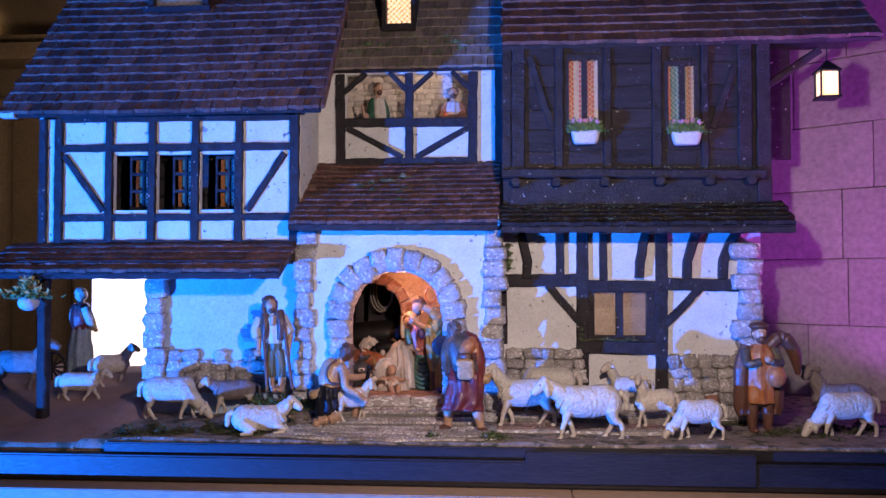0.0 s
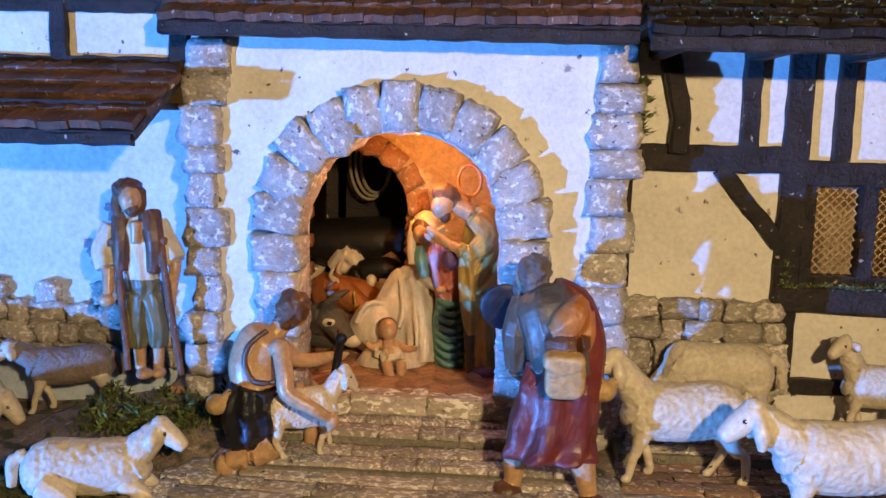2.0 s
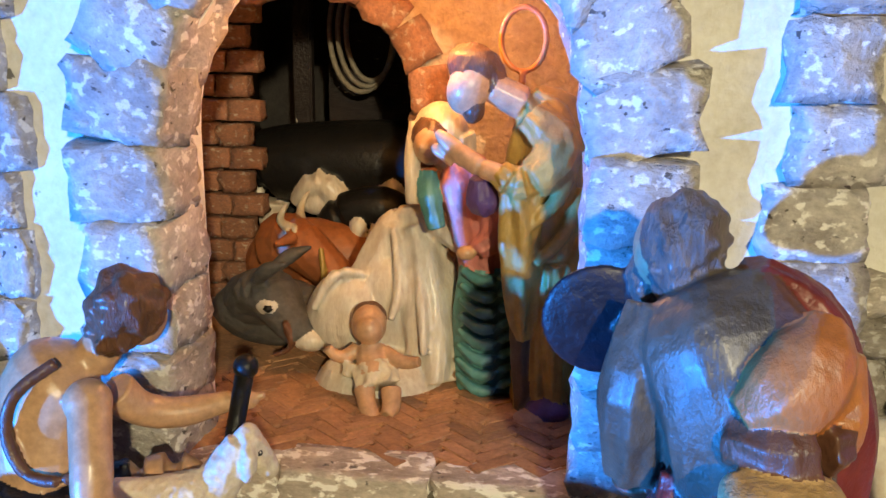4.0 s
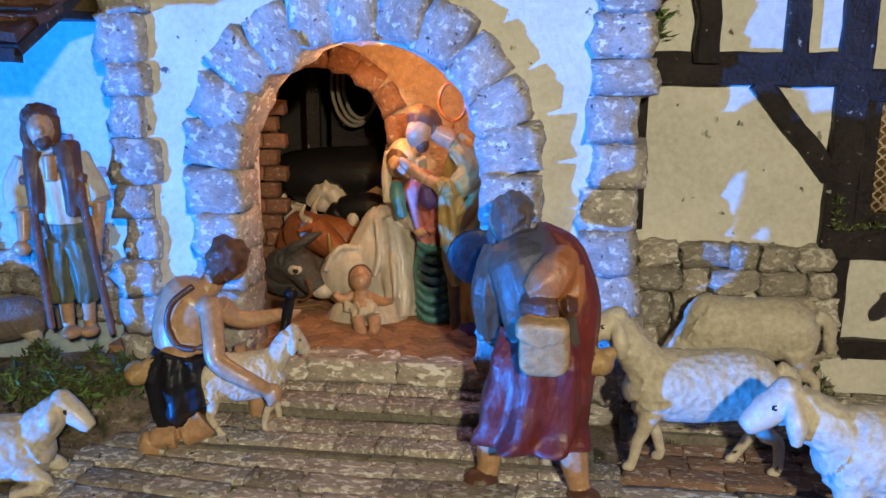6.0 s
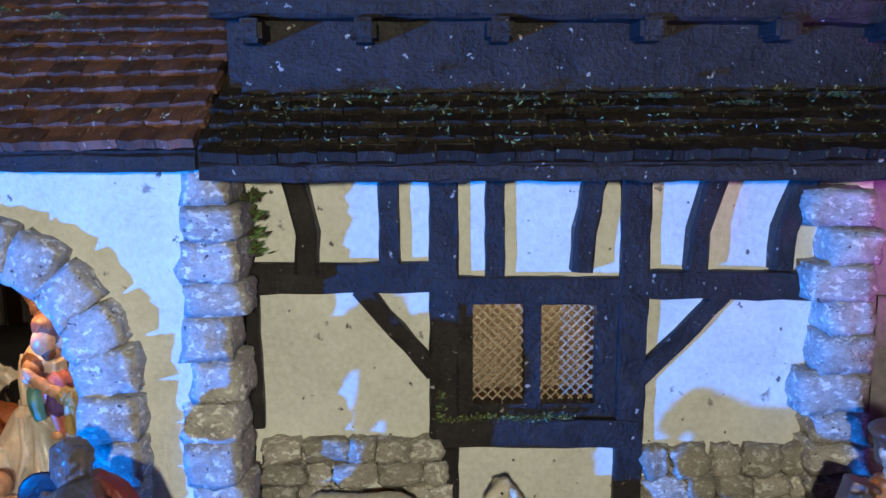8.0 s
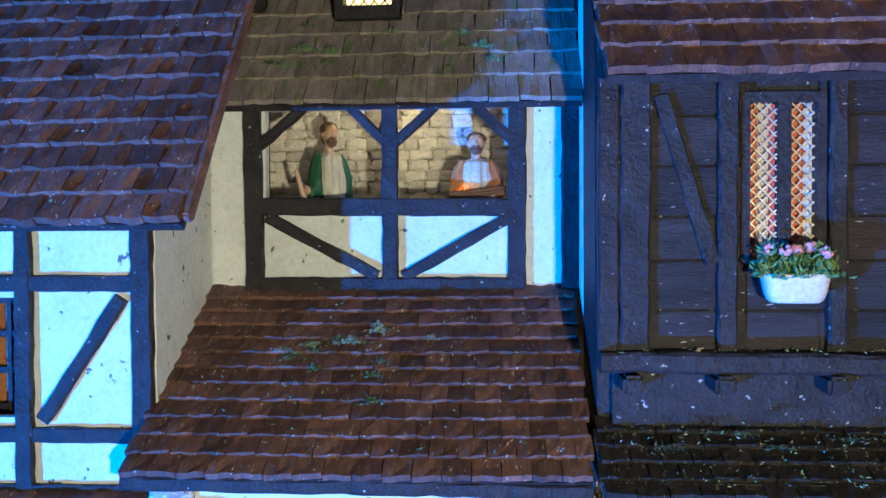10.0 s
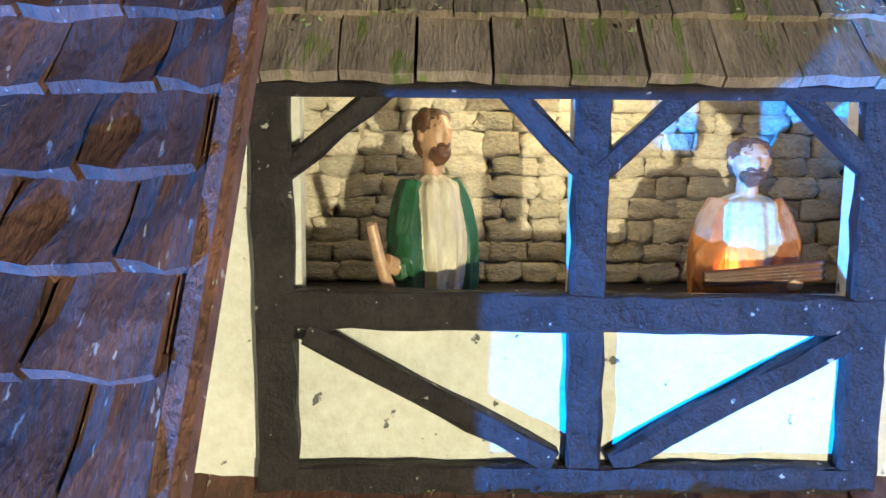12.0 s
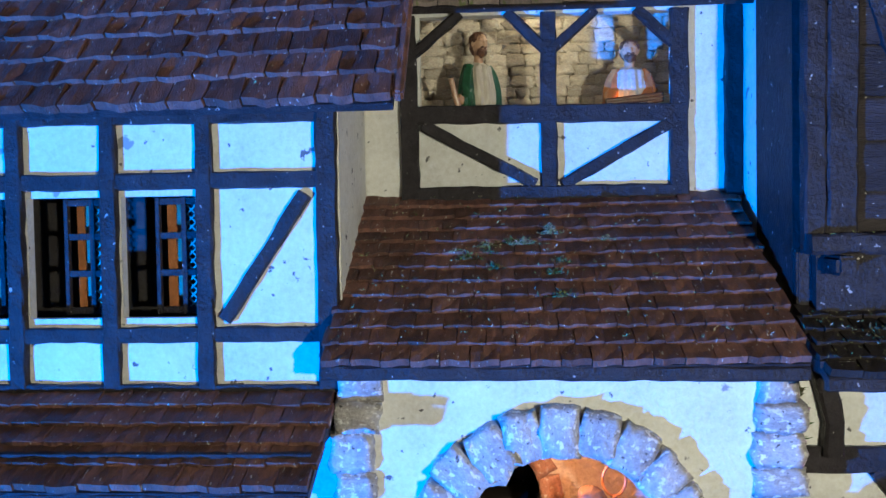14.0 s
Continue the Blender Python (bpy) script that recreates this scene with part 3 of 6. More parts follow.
for y in (2.551, 2.58):
    lo = [bm.verts.new((x, y, z)) for x, z in arc]
    hi = [bm.verts.new((x, y, 0.33)) for x, z in arc]
    for i in range(6, n):
        bm.faces.new((lo[i], lo[i + 1], hi[i + 1], hi[i]))
backwall = part("back_wall", bm, VAULT, gate)
for i in range(3, 9):
    a0 = math.pi * (i + 0.5) / 9
    stone(backwall, (BX - (BR + 0.012) * math.cos(a0), 2.558, BS + (BR + 0.012) * math.sin(a0)), 0.032, 0.036, 0.036, BRICK, name="arch_brick", tilt=-180 + math.degrees(a0), kinds=4, round_to=0.10)
z = BS
while z > -0.05:
    for sx in (1,):
        stone(backwall, (BX + sx * (BR + 0.010), 2.560, z - 0.011), 0.036 + R.uniform(-0.004, 0.004), 0.036, 0.0215, BRICK, name="arch_brick", kinds=4, round_to=0.10)
    z -= 0.0225
part("stable_floor", boxes((-0.02, 0.62, 2.353, 2.95, -0.10, -0.066)), TERRACOTTA, gate)
# stable walls coloured near black to stand for the shade inside
stable = part("stable_wall", boxes((-0.02, 0.0, 2.581, 2.95, -0.066, 0.40), (0.60, 0.62, 2.581, 2.95, -0.066, 0.40), (0.0, 0.60, 2.93, 2.95, -0.066, 0.40), (-0.02, 0.62, 2.581, 2.95, 0.40, 0.41)), ROOMSHADE, gate)
for j in range(13):
    for i in range(2):
        stone(stable, (0.052 + i * 0.034 - (0.012 if j % 2 else 0), 2.66, -0.05 + j * 0.0235), 0.032, 0.02, 0.0205, BRICK, name="pier_brick", kinds=4, round_to=0.10)
part("stable_board", boxes((0.105, 0.125, 2.75, 2.765, -0.06, 0.36), (0.24, 0.262, 2.75, 2.765, -0.06, 0.36), (0.0, 0.5, 2.75, 2.762, 0.30, 0.32), bevel=0.002), TIMBER, gate)
part("stable_board", boxes((0.13, 0.235, 2.80, 2.81, -0.06, 0.30), bevel=0.002), PLANK, gate)
# herringbone bricks in the floor of the arched room
bmt = boxes((-0.017, 0.017, -0.0058, 0.0058, 0, 0.007), bevel=0.001)
herr = bpy.data.meshes.new("floor_tile")
bmt.to_mesh(herr)
bmt.free()
herr.materials.append(TERRACOTTA)
floor_part = part("floor_bed", boxes((0.14, 0.44, 2.331, 2.545, -0.0658, -0.0612)), MORTAR, gate)
for i in range(13):
    for j in range(14):
        x, y = 0.15 + i * 0.0235, 2.345 + j * 0.0145
        if x > 0.43 or y > 2.535:
            continue
        ob = new("floor_tile", herr)
        ob.parent = floor_part
        ob.matrix_basis = pose(x, y, -0.0615 + R.uniform(-0.0006, 0.0008), 0, 0, (42 if i % 2 else -42) + R.uniform(-4, 4))

# upper storey, set back, with an open loft
part("loft_floor", boxes((0.02, 0.56, 2.593, 2.80, 0.676, 0.705)), TIMBER, gate)
gy = 2.572
uw = part("upper_wall", weld(boxes(*wall_rows(0.022, 0.552, gy, gy + 0.02, 0.585, 0.90, [(0.104, 0.282, 0.722, 0.86), (0.302, 0.470, 0.722, 0.86)]))), PLASTER, gate)
part("side_wall", boxes((0.004, 0.0215, gy, 2.80, 0.36, 0.9)), PLASTER, gate)
part("side_wall", boxes((0.5525, 0.566, gy, 2.80, 0.44, 0.9)), PLASTER, gate)
lb = part("loft_back_wall", boxes((0.022, 0.552, 2.735, 2.755, 0.705, 1.0)), MORTAR, gate)
z = 0.706
while z < 0.97:
    h = R.uniform(0.015, 0.023)
    x = 0.05 - R.uniform(0, 0.03)
    while x < 0.54:
        w = R.uniform(0.022, 0.042)
        stone(lb, (x + w / 2, 2.7325, z + h / 2), w * 1.0, 0.018, h * 1.02, LOFTSTONE, kinds=9, round_to=0.20, rough=0.12, tilt=R.uniform(-6, 6))
        x += w
    z += h
for path, w in (([(0.089, 0.585), (0.086, 0.86)], 0.026), ([(0.478, 0.585), (0.480, 0.86)], 0.026), ([(0.292, 0.60), (0.292, 0.86)], 0.023),
                ([(0.075, 0.716), (0.490, 0.712)], 0.026), ([(0.075, 0.597), (0.490, 0.596)], 0.026),
                ([(0.108, 0.700), (0.272, 0.612)], 0.017), ([(0.312, 0.610), (0.468, 0.698)], 0.017),
                ([(0.095, 0.805), (0.165, 0.862)], 0.014), ([(0.287, 0.808), (0.232, 0.862)], 0.014),
                ([(0.297, 0.806), (0.360, 0.862)], 0.014), ([(0.476, 0.806), (0.418, 0.862)], 0.014)):
    timber(gate, path, w, 0.012, gy - 0.0005)
timber(gate, [(0.556, 0.59), (0.556, 0.88)], 0.024, 0.012, gy - 0.0005)
part("wall_plate", boxes((0.02, 0.56, gy - 0.03, gy + 0.02, 0.866, 0.885), bevel=0.002), TIMBER, gate)
tiled_roof(gate, 0.050, 0.568, 2.50, 0.858, 2.80, 1.20, 0.043, 9, 0.009, MOSSTILE, name="upper_roof")
tiled_roof(gate, 0.012, 0.556, 2.262, 0.398, 2.572, 0.592, 0.034, 12, 0.0105, ROOFTILE, lean0=0.012, name="lower_roof", sag=0.002)
timber(gate, [(0.012, 0.390), (0.556, 0.386)], 0.016, 0.014, 2.275, "eave_board")
# lit dormer in the upper roof
dormer = part("dormer", boxes((0.205, 0.218, 2.60, 2.80, 1.005, 1.20), (0.292, 0.305, 2.60, 2.80, 1.005, 1.20), (0.205, 0.305, 2.60, 2.80, 1.18, 1.20), (0.205, 0.305, 2.60, 2.63, 1.0, 1.02), (0.19, 0.32, 2.58, 2.82, 1.205, 1.22)), TIMBER, gate)
part("pane", boxes((0.219, 0.291, 2.628, 2.631, 1.021, 1.179)), DORMERGLASS, dormer, "warmly lit pane")
part("lattice", lattice(0.219, 0.291, 1.021, 1.179, 2.622, 0.016, 0.0009), IRON, dormer)
part("roof_ridge_back", boxes((0.02, 0.566, 2.80, 2.82, 0.60, 1.19)), TIMBER, gate)

# ---- left house, jettied ----
left = thing("timbered_house", "model half-timbered house with white panels and a steep dark tiled roof", "model house", "houses of the crib")
LY = 2.355
lx = [-0.645, -0.516, -0.394, -0.272, -0.150, -0.010]
zt = (0.364, 0.412, 0.436, 0.602, 0.630, 0.688)
holes = [(-0.503, -0.406, 0.445, 0.598), (-0.380, -0.284, 0.445, 0.598), (-0.258, -0.162, 0.445, 0.598)]
part("wall", weld(boxes(*wall_rows(-0.71, 0.006, LY, LY + 0.015, 0.345, 0.70, holes))), PLASTER, left)
bm = bmesh.new()
a, b = ([bm.verts.new((x, y, z)) for y, z in ((LY + 0.001, 0.345), (2.571, 0.345), (2.571, 1.105), (LY + 0.001, 0.83))] for x in (0.0065, 0.0205))
for i in range(4):
    bm.faces.new((a[i], a[(i + 1) % 4], b[(i + 1) % 4], b[i]))
bm.faces.new(a)
bm.faces.new(b)
part("side_wall", bm, PLASTER, left)
part("side_wall", boxes((-0.72, -0.7105, LY + 0.001, 2.80, 0.345, 0.72)), PLASTER, left)
# room lining behind the windows, its shade painted in as near-black colour
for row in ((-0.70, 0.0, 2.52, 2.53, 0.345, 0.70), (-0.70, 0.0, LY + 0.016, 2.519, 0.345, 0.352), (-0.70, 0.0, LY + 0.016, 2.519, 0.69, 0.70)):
    part("room_lining", boxes(row), ROOMSHADE, left)
for x in lx[1:-1]:
    timber(left, [(x, 0.352), (x + 0.002, 0.700)], 0.021, 0.011, LY)
timber(left, [(0.005, 0.352), (0.006, 0.700)], 0.026, 0.012, LY)
timber(left, [(-0.660, 0.352), (-0.660, 0.700)], 0.022, 0.012, LY)
timber(left, [(-0.705, 0.352), (-0.705, 0.700)], 0.020, 0.012, LY)
for za, zb, w in ((0.354, 0.350, 0.020), (0.424, 0.424, 0.019), (0.617, 0.616, 0.020), (0.698, 0.694, 0.016)):
    timber(left, [(-0.655, za), (-0.004, zb)], w, 0.0095, LY)
timber(left, [(-0.645, 0.598), (-0.532, 0.444)], 0.017, 0.0085, LY)
timber(left, [(-0.022, 0.598), (-0.126, 0.442)], 0.017, 0.0085, LY)
for hx in ((-0.503, -0.406), (-0.380, -0.284), (-0.258, -0.162)):
    win = part("window", boxes((hx[0] + 0.032, hx[0] + 0.037, LY + 0.03, LY + 0.038, 0.447, 0.597), (hx[1] - 0.030, hx[1] - 0.024, LY + 0.03, LY + 0.038, 0.447, 0.597),
                               *[(hx[0] + 0.037, hx[1] - 0.002, LY + 0.031, LY + 0.037, z - 0.004, z + 0.004) for z in (0.452, 0.500, 0.548, 0.592)]), TIMBER, left)
    part("lattice", lattice(hx[1] - 0.024, hx[1] - 0.001, 0.447, 0.597, LY + 0.035, 0.011, 0.0009), LATTICE, win)
    part("curtain", boxes((hx[0] + 0.04, hx[1] - 0.03, LY + 0.05, LY + 0.055, 0.447, 0.597)), ORANGE, win, "dull orange curtain")
tiled_roof(left, -0.755, 0.104, 2.225, 0.690, 2.62, 1.20, 0.040, 17, 0.0135, ROOFTILE, lean0=0.03, lean1=0.012, name="main_roof", sag=0.003,
           skip=(lambda x, y, z: -0.46 < x < -0.30 and y > 2.50,))
timber(left, [(-0.755, 0.690), (-0.715, 0.690)], 0.016, 0.02, 2.24, "barge_board", POT)
bm = boxes((-0.006, 0.006, -0.016, 0, 0, 0.64), bevel=0.003)
part("verge_board", bm, ROOFTILE, left, at=pose(0.110, 2.232, 0.690, -37.8, 0, 0) @ pose(0, 0, 0, 0, 1.0, 0))
ldorm = part("dormer", boxes((-0.47, -0.455, 2.49, 2.66, 1.01, 1.20), (-0.305, -0.29, 2.49, 2.66, 1.01, 1.20), (-0.48, -0.28, 2.475, 2.66, 1.035, 1.050), (-0.47, -0.29, 2.49, 2.66, 1.19, 1.21)), TIMBER, left)
part("pane", boxes((-0.454, -0.306, 2.515, 2.518, 1.051, 1.189)), POT, ldorm)
part("lattice", lattice(-0.454, -0.306, 1.051, 1.189, 2.511, 0.02, 0.0012), LATTICE, ldorm)
part("roof_back", boxes((-0.72, 0.09, 2.63, 2.65, 0.35, 1.19)), TIMBER, left)
tiled_roof(left, -0.79, 0.008, 2.20, 0.272, 2.352, 0.350, 0.036, 5, 0.0105, ROOFTILE, name="pent_roof", lean1=0.004)
timber(left, [(-0.79, 0.264), (0.004, 0.262)], 0.014, 0.012, 2.212, "eave_board")
part("jetty_soffit", boxes((-0.71, 0.004, 2.235, 2.80, 0.296, 0.304)), TIMBER, left)
# recessed ground floor
LW = 2.425
# the blue light on this wall is partly painted into its plaster
lw = part("lower_wall", boxes((-0.435, 0.02, LW, LW + 0.03, -0.13, 0.296)), BLUELIT, left)
quoin(lw, -0.405, LW - 0.002, -0.06, 0.29, 0.055, 0.045)
for j in range(7):
    for i in range(5 - j // 2):
        x = -0.170 + i * 0.026 + (0.012 if j % 2 else 0) + j * 0.008
        if R.random() < 0.85:
            stone(lw, (x, LW + 0.0002, 0.085 + j * 0.0128), 0.0245, 0.0045, 0.0116, WORNBRICK, name="brick", kinds=4, round_to=0.08)
for j in range(4):
    x = -0.375
    while x < -0.02:
        w = R.uniform(0.028, 0.055)
        if j < 2 or R.random() < (0.75 if x < -0.22 else 0.45):
            stone(lw, (x + w / 2, LW - 0.003, -0.045 + j * 0.029), w, 0.026, R.uniform(0.026, 0.031), RUBBLE, kinds=9, round_to=0.40, rough=0.13, tilt=R.uniform(-8, 8))
        x += w
# porch post
timber(left, [(-0.640, -0.11), (-0.640, 0.27)], 0.026, 0.026, 2.262, "porch_post")
timber(left, [(-0.475, -0.05), (-0.475, 0.29)], 0.024, 0.02, 2.62, "porch_post")

# ---- right house ----
right = thing("timber_and_plank_house", "model house with a plank upper storey above a half-timbered ground floor", "model house", "houses of the crib")
RY = 2.415
wall_r = part("wall", weld(boxes(*wall_rows(0.561, 1.235, RY, RY + 0.018, -0.13, 0.40, [(0.800, 0.962, 0.096, 0.226)]))), PLASTER, right)
part("side_wall", boxes((1.2355, 1.25, RY, 2.80, -0.13, 0.85), ), PLASTER, right)
for row in ((0.70, 1.06, 2.66, 2.67, 0.0, 0.36), (0.69, 0.70, RY + 0.019, 2.67, 0.0, 0.36), (1.06, 1.07, RY + 0.019, 2.67, 0.0, 0.36), (0.69, 1.07, RY + 0.019, 2.67, 0.36, 0.37), (0.69, 1.07, RY + 0.019, 2.67, -0.01, 0.0)):
    part("room_lining", boxes(row), VAULT, right)
for path, w in (([(0.560, 0.250), (0.775, 0.250)], 0.034), ([(1.000, 0.240), (1.190, 0.236)], 0.032), ([(0.765, 0.236), (1.006, 0.232)], 0.030),
                ([(0.779, -0.05), (0.781, 0.395)], 0.032), ([(0.988, -0.05), (0.990, 0.395)], 0.032),
                ([(0.772, 0.072), (1.000, 0.068)], 0.034), ([(0.772, -0.045), (1.000, -0.047)], 0.020),
                ([(0.570, 0.25), (0.572, 0.08)], 0.014),
                ([(0.688, 0.238), (0.770, 0.142)], 0.020), ([(1.088, 0.228), (0.998, 0.132)], 0.020),
                ([(0.836, 0.25), (0.836, 0.395)], 0.021), ([(0.722, 0.262), (0.720, 0.395)], 0.022)):
    timber(right, path, w, 0.012, RY)
for xb, xt in ((0.632, 0.612), (0.931, 0.955), (1.055, 1.090), (1.148, 1.195)):
    timber(right, [(xb, 0.256), (xb + 0.002, 0.30), ((xb * 0.6 + xt * 0.4), 0.345), (xt, 0.392)], 0.024, 0.022, RY, "curved_brace")
win = part("window", boxes((0.792, 0.812, RY - 0.004, RY + 0.02, 0.080, 0.230), (0.870, 0.888, RY - 0.005, RY + 0.02, 0.080, 0.230), (0.950, 0.974, RY - 0.004, RY + 0.02, 0.080, 0.230),
                           (0.812, 0.870, RY - 0.003, RY + 0.02, 0.218, 0.230), (0.888, 0.950, RY - 0.003, RY + 0.02, 0.218, 0.230),
                           (0.812, 0.870, RY - 0.003, RY + 0.02, 0.080, 0.102), (0.888, 0.950, RY - 0.003, RY + 0.02, 0.080, 0.102)), TIMBER, right)
for a, b in ((0.8122, 0.8698), (0.8882, 0.9498)):
    part("lattice", lattice(a, b, 0.1022, 0.2178, RY + 0.014, 0.0115, 0.0008), LATTICE, win)
# rubble at the foot
for x0, x1 in ((0.575, 0.765), (1.006, 1.19)):
    z = -0.115
    while z < 0.046:
        h = R.uniform(0.025, 0.040)
        x = x0 - R.uniform(0, 0.01)
        while x < x1:
            w = R.uniform(0.028, 0.056)
            red = R.random() < 0.10
            stone(wall_r, (x + w / 2, RY - 0.003, z + h / 2), w * 0.96, 0.026 + R.uniform(0, 0.01), (0.018 if red else h * 0.97), BRICK if red else RUBBLE, kinds=9, round_to=0.50, rough=0.13, tilt=R.uniform(-9, 9))
            x += w
        z += h
quoin(wall_r, 1.208, RY - 0.008, -0.11, 0.345, 0.060, 0.07, 0.01)
# pent roof between the storeys
tiled_roof(right, 0.566, 1.285, 2.235, 0.386, 2.345, 0.448, 0.034, 5, 0.011, DARKTILE, name="pent_roof")
timber(right, [(0.566, 0.379), (1.285, 0.374)], 0.016, 0.016, 2.25, "eave_board")
part("pent_soffit", boxes((0.562, 1.26, 2.25, RY + 0.02, 0.395, 0.402)), TIMBER, right)
for x in (0.60, 0.72, 0.836, 0.955, 1.09, 1.195):
    part("rafter_end", boxes((x - 0.010, x + 0.010, 2.25, RY, 0.372, 0.394), bevel=0.003), TIMBER, right)
# plank storey
PY = 2.322
holes = [(0.738, 0.822, 0.640, 0.826), (0.992, 1.068, 0.640, 0.806)]
pw = part("plank_wall", weld(boxes(*wall_rows(0.586, 1.205, PY + 0.006, PY + 0.02, 0.44, 0.90, holes))), TIMBER, right)
z = 0.525
while z < 0.90:
    h = R.uniform(0.040, 0.062)
    for a, b in ((0.624, 0.705), (0.725, 0.738), (0.738, 0.822), (0.822, 0.830), (0.850, 0.954), (0.978, 0.992), (0.992, 1.068), (1.068, 1.078), (1.096, 1.172)):
        za, zb = z, min(z + h - 0.003, 0.90)
        hole = (a, b) in ((0.738, 0.822), (0.992, 1.068))
        if hole and zb > 0.638:
            if za > 0.60:
                continue
            zb = 0.638
        if zb - za < 0.006:
            continue
        part("plank", boxes((a, b, PY - R.uniform(0.0, 0.004), PY + 0.0058, za, zb), bevel=0.0018), PLANK, pw)
    z += h
for a, b in ((0.566, 0.5915), (0.592, 0.627), (0.704, 0.727), (0.829, 0.850), (0.953, 0.979), (1.078, 1.097), (1.170, 1.205)):
    timber(right, [((a + b) / 2, 0.52), ((a + b) / 2 + 0.002, 0.90)], b - a, 0.018, PY + 0.005, "post")
timber(right, [(0.640, 0.835), (0.700, 0.640)], 0.018, 0.012, PY + 0.002, "brace")
timber(right, [(1.165, 0.800), (1.108, 0.640)], 0.018, 0.012, PY + 0.002, "brace")
timber(right, [(0.568, 0.528), (0.80, 0.526), (1.232, 0.518)], 0.024, 0.038, PY + 0.006, "rail")
for x in (0.604, 0.707, 0.831, 0.970, 1.094, 1.196):
    part("rail_bracket", boxes((x - 0.012, x + 0.012, 2.280, 2.33, 0.492, 0.514), bevel=0.004), TIMBER, right)
part("under_fascia", boxes((0.570, 1.238, 2.346, 2.357, 0.43, 0.520), bevel=0.002), TIMBER, right)
part("plank_side", boxes((1.2055, 1.2545, 2.329, 2.80, 0.44, 0.86)), PLANK, right)
for y0, y1, mat, lab in ((2.502, 2.571, PLASTER, "plastered side"), (2.358, 2.5015, TIMBER, "")):
    bm = bmesh.new()
    a, b = ([bm.verts.new((x, y, z)) for y, z in ((y0, 0.44), (y1, 0.44), (y1, 0.928 + (y1 - 2.358) * 0.94), (y0, 0.928 + (y0 - 2.358) * 0.94))] for x in (0.569, 0.5858))
    for i in range(4):
        bm.faces.new((a[i], a[(i + 1) % 4], b[(i + 1) % 4], b[i]))
    bm.faces.new(a)
    bm.faces.new(b)
    part("plank_side", bm, mat, right, lab)
timber(right, [(1.236, 0.45), (1.236, 0.88)], 0.034, 0.014, 2.328, "corner_post")
for (a, b, za, zb), cloth in ((holes[0], CURTAIN_A), (holes[1], CURTAIN_B)):
    m = (a + b) / 2 + 0.002
    win = part("window", boxes((a - 0.006, a + 0.004, PY - 0.006, PY + 0.02, za, zb + 0.012), (b - 0.004, b + 0.006, PY - 0.006, PY + 0.02, za, zb + 0.012), (m - 0.007, m + 0.007, PY - 0.004, PY + 0.02, za, zb), (a + 0.004, b - 0.004, PY - 0.0055, PY + 0.02, zb, zb + 0.012)), TIMBER, right)
    bm = bmesh.new()
    cols = 30
    lo = [bm.verts.new(((i / cols - 0.5) * (b - a), 0.003 * math.sin(i * 1.35), -(zb - za) / 2)) for i in range(cols + 1)]
    hi = [bm.verts.new((v.co.x, v.co.y * 0.6, (zb - za) / 2)) for v in lo]
    for i in range(cols):
        bm.faces.new((lo[i], lo[i + 1], hi[i + 1], hi[i]))
    part("curtain", bm, cloth, win, "striped cloth curtain", smooth=True, at=pose(m, PY + 0.014, (za + zb) / 2))
    for c, d in ((a + 0.0045, m - 0.0072), (m + 0.0072, b - 0.0045)):
        part("lattice", lattice(c, d, za, zb, PY + 0.004, 0.013, 0.0008), LATTICE, win)
tiled_roof(right, 0.570, 1.50, 2.245, 0.848, 2.62, 1.20, 0.043, 11, 0.011, ROOFTILE, name="main_roof", sag=0.002)
part("roof_back", boxes((0.57, 1.40, 2.63, 2.65, 0.6, 1.19)), TIMBER, right)
part("eave_soffit", boxes((0.572, 1.46, 2.262, 2.40, 0.86, 0.868)), TIMBER, right)
timber(right, [(1.26, 0.76), (1.40, 0.855)], 0.02, 0.02, 2.40, "eave_brace")

# ---- steps and paving in front of the arch ----
paving = thing("stone_steps", "worn stone steps and brick paving before the arch", "steps")
bed = part("step_bed", boxes((0.13, 0.455, 2.318, 2.352, -0.13, -0.0662), (0.12, 0.50, 2.265, 2.3175, -0.13, -0.090), (0.10, 0.53, 2.20, 2.2645, -0.13, -0.106), (0.56, 1.06, 2.28, 2.405, -0.13, -0.1), (0.54, 1.0, 2.19, 2.2795, -0.13, -0.118)), MORTAR, paving)


def course(y0, y1, x0, x1, z, wmin, wmax, h, mat=PAVING, name="paving_stone", bow=0.0):
    x = x0
    while x < x1 - 0.012:
        w = min(R.uniform(wmin, wmax), x1 - x)
        f = (x + w / 2 - (x0 + x1) / 2) / ((x1 - x0) / 2)
        dy = bow * f * f
        stone(paving, (x + w / 2, (y0 + y1) / 2 + dy, z - h / 2 + R.uniform(-0.001, 0.001)), w * 0.985, (y1 - y0) * 0.97, h, mat, name=name, kinds=7, round_to=0.09, rough=0.05, turn=R.uniform(-2, 2) + math.degrees(2 * bow * f / ((x1 - x0) / 2)) * 0.5)
        x += w


course(2.314, 2.352, 0.135, 0.450, -0.055, 0.05, 0.11, 0.026)
course(2.296, 2.322, 0.120, 0.470, -0.080, 0.03, 0.055, 0.02)
course(2.266, 2.297, 0.115, 0.490, -0.084, 0.03, 0.07, 0.024)
course(2.238, 2.266, 0.100, 0.510, -0.098, 0.025, 0.05, 0.02)
course(2.208, 2.238, 0.085, 0.520, -0.101, 0.026, 0.06, 0.022)
for k in range(5):
    course(2.175 - k * 0.031, 2.205 - k * 0.031, 0.05 - k * 0.012, 0.555, -0.109 - k * 0.0015, 0.036, 0.085, 0.018, bow=0.03)
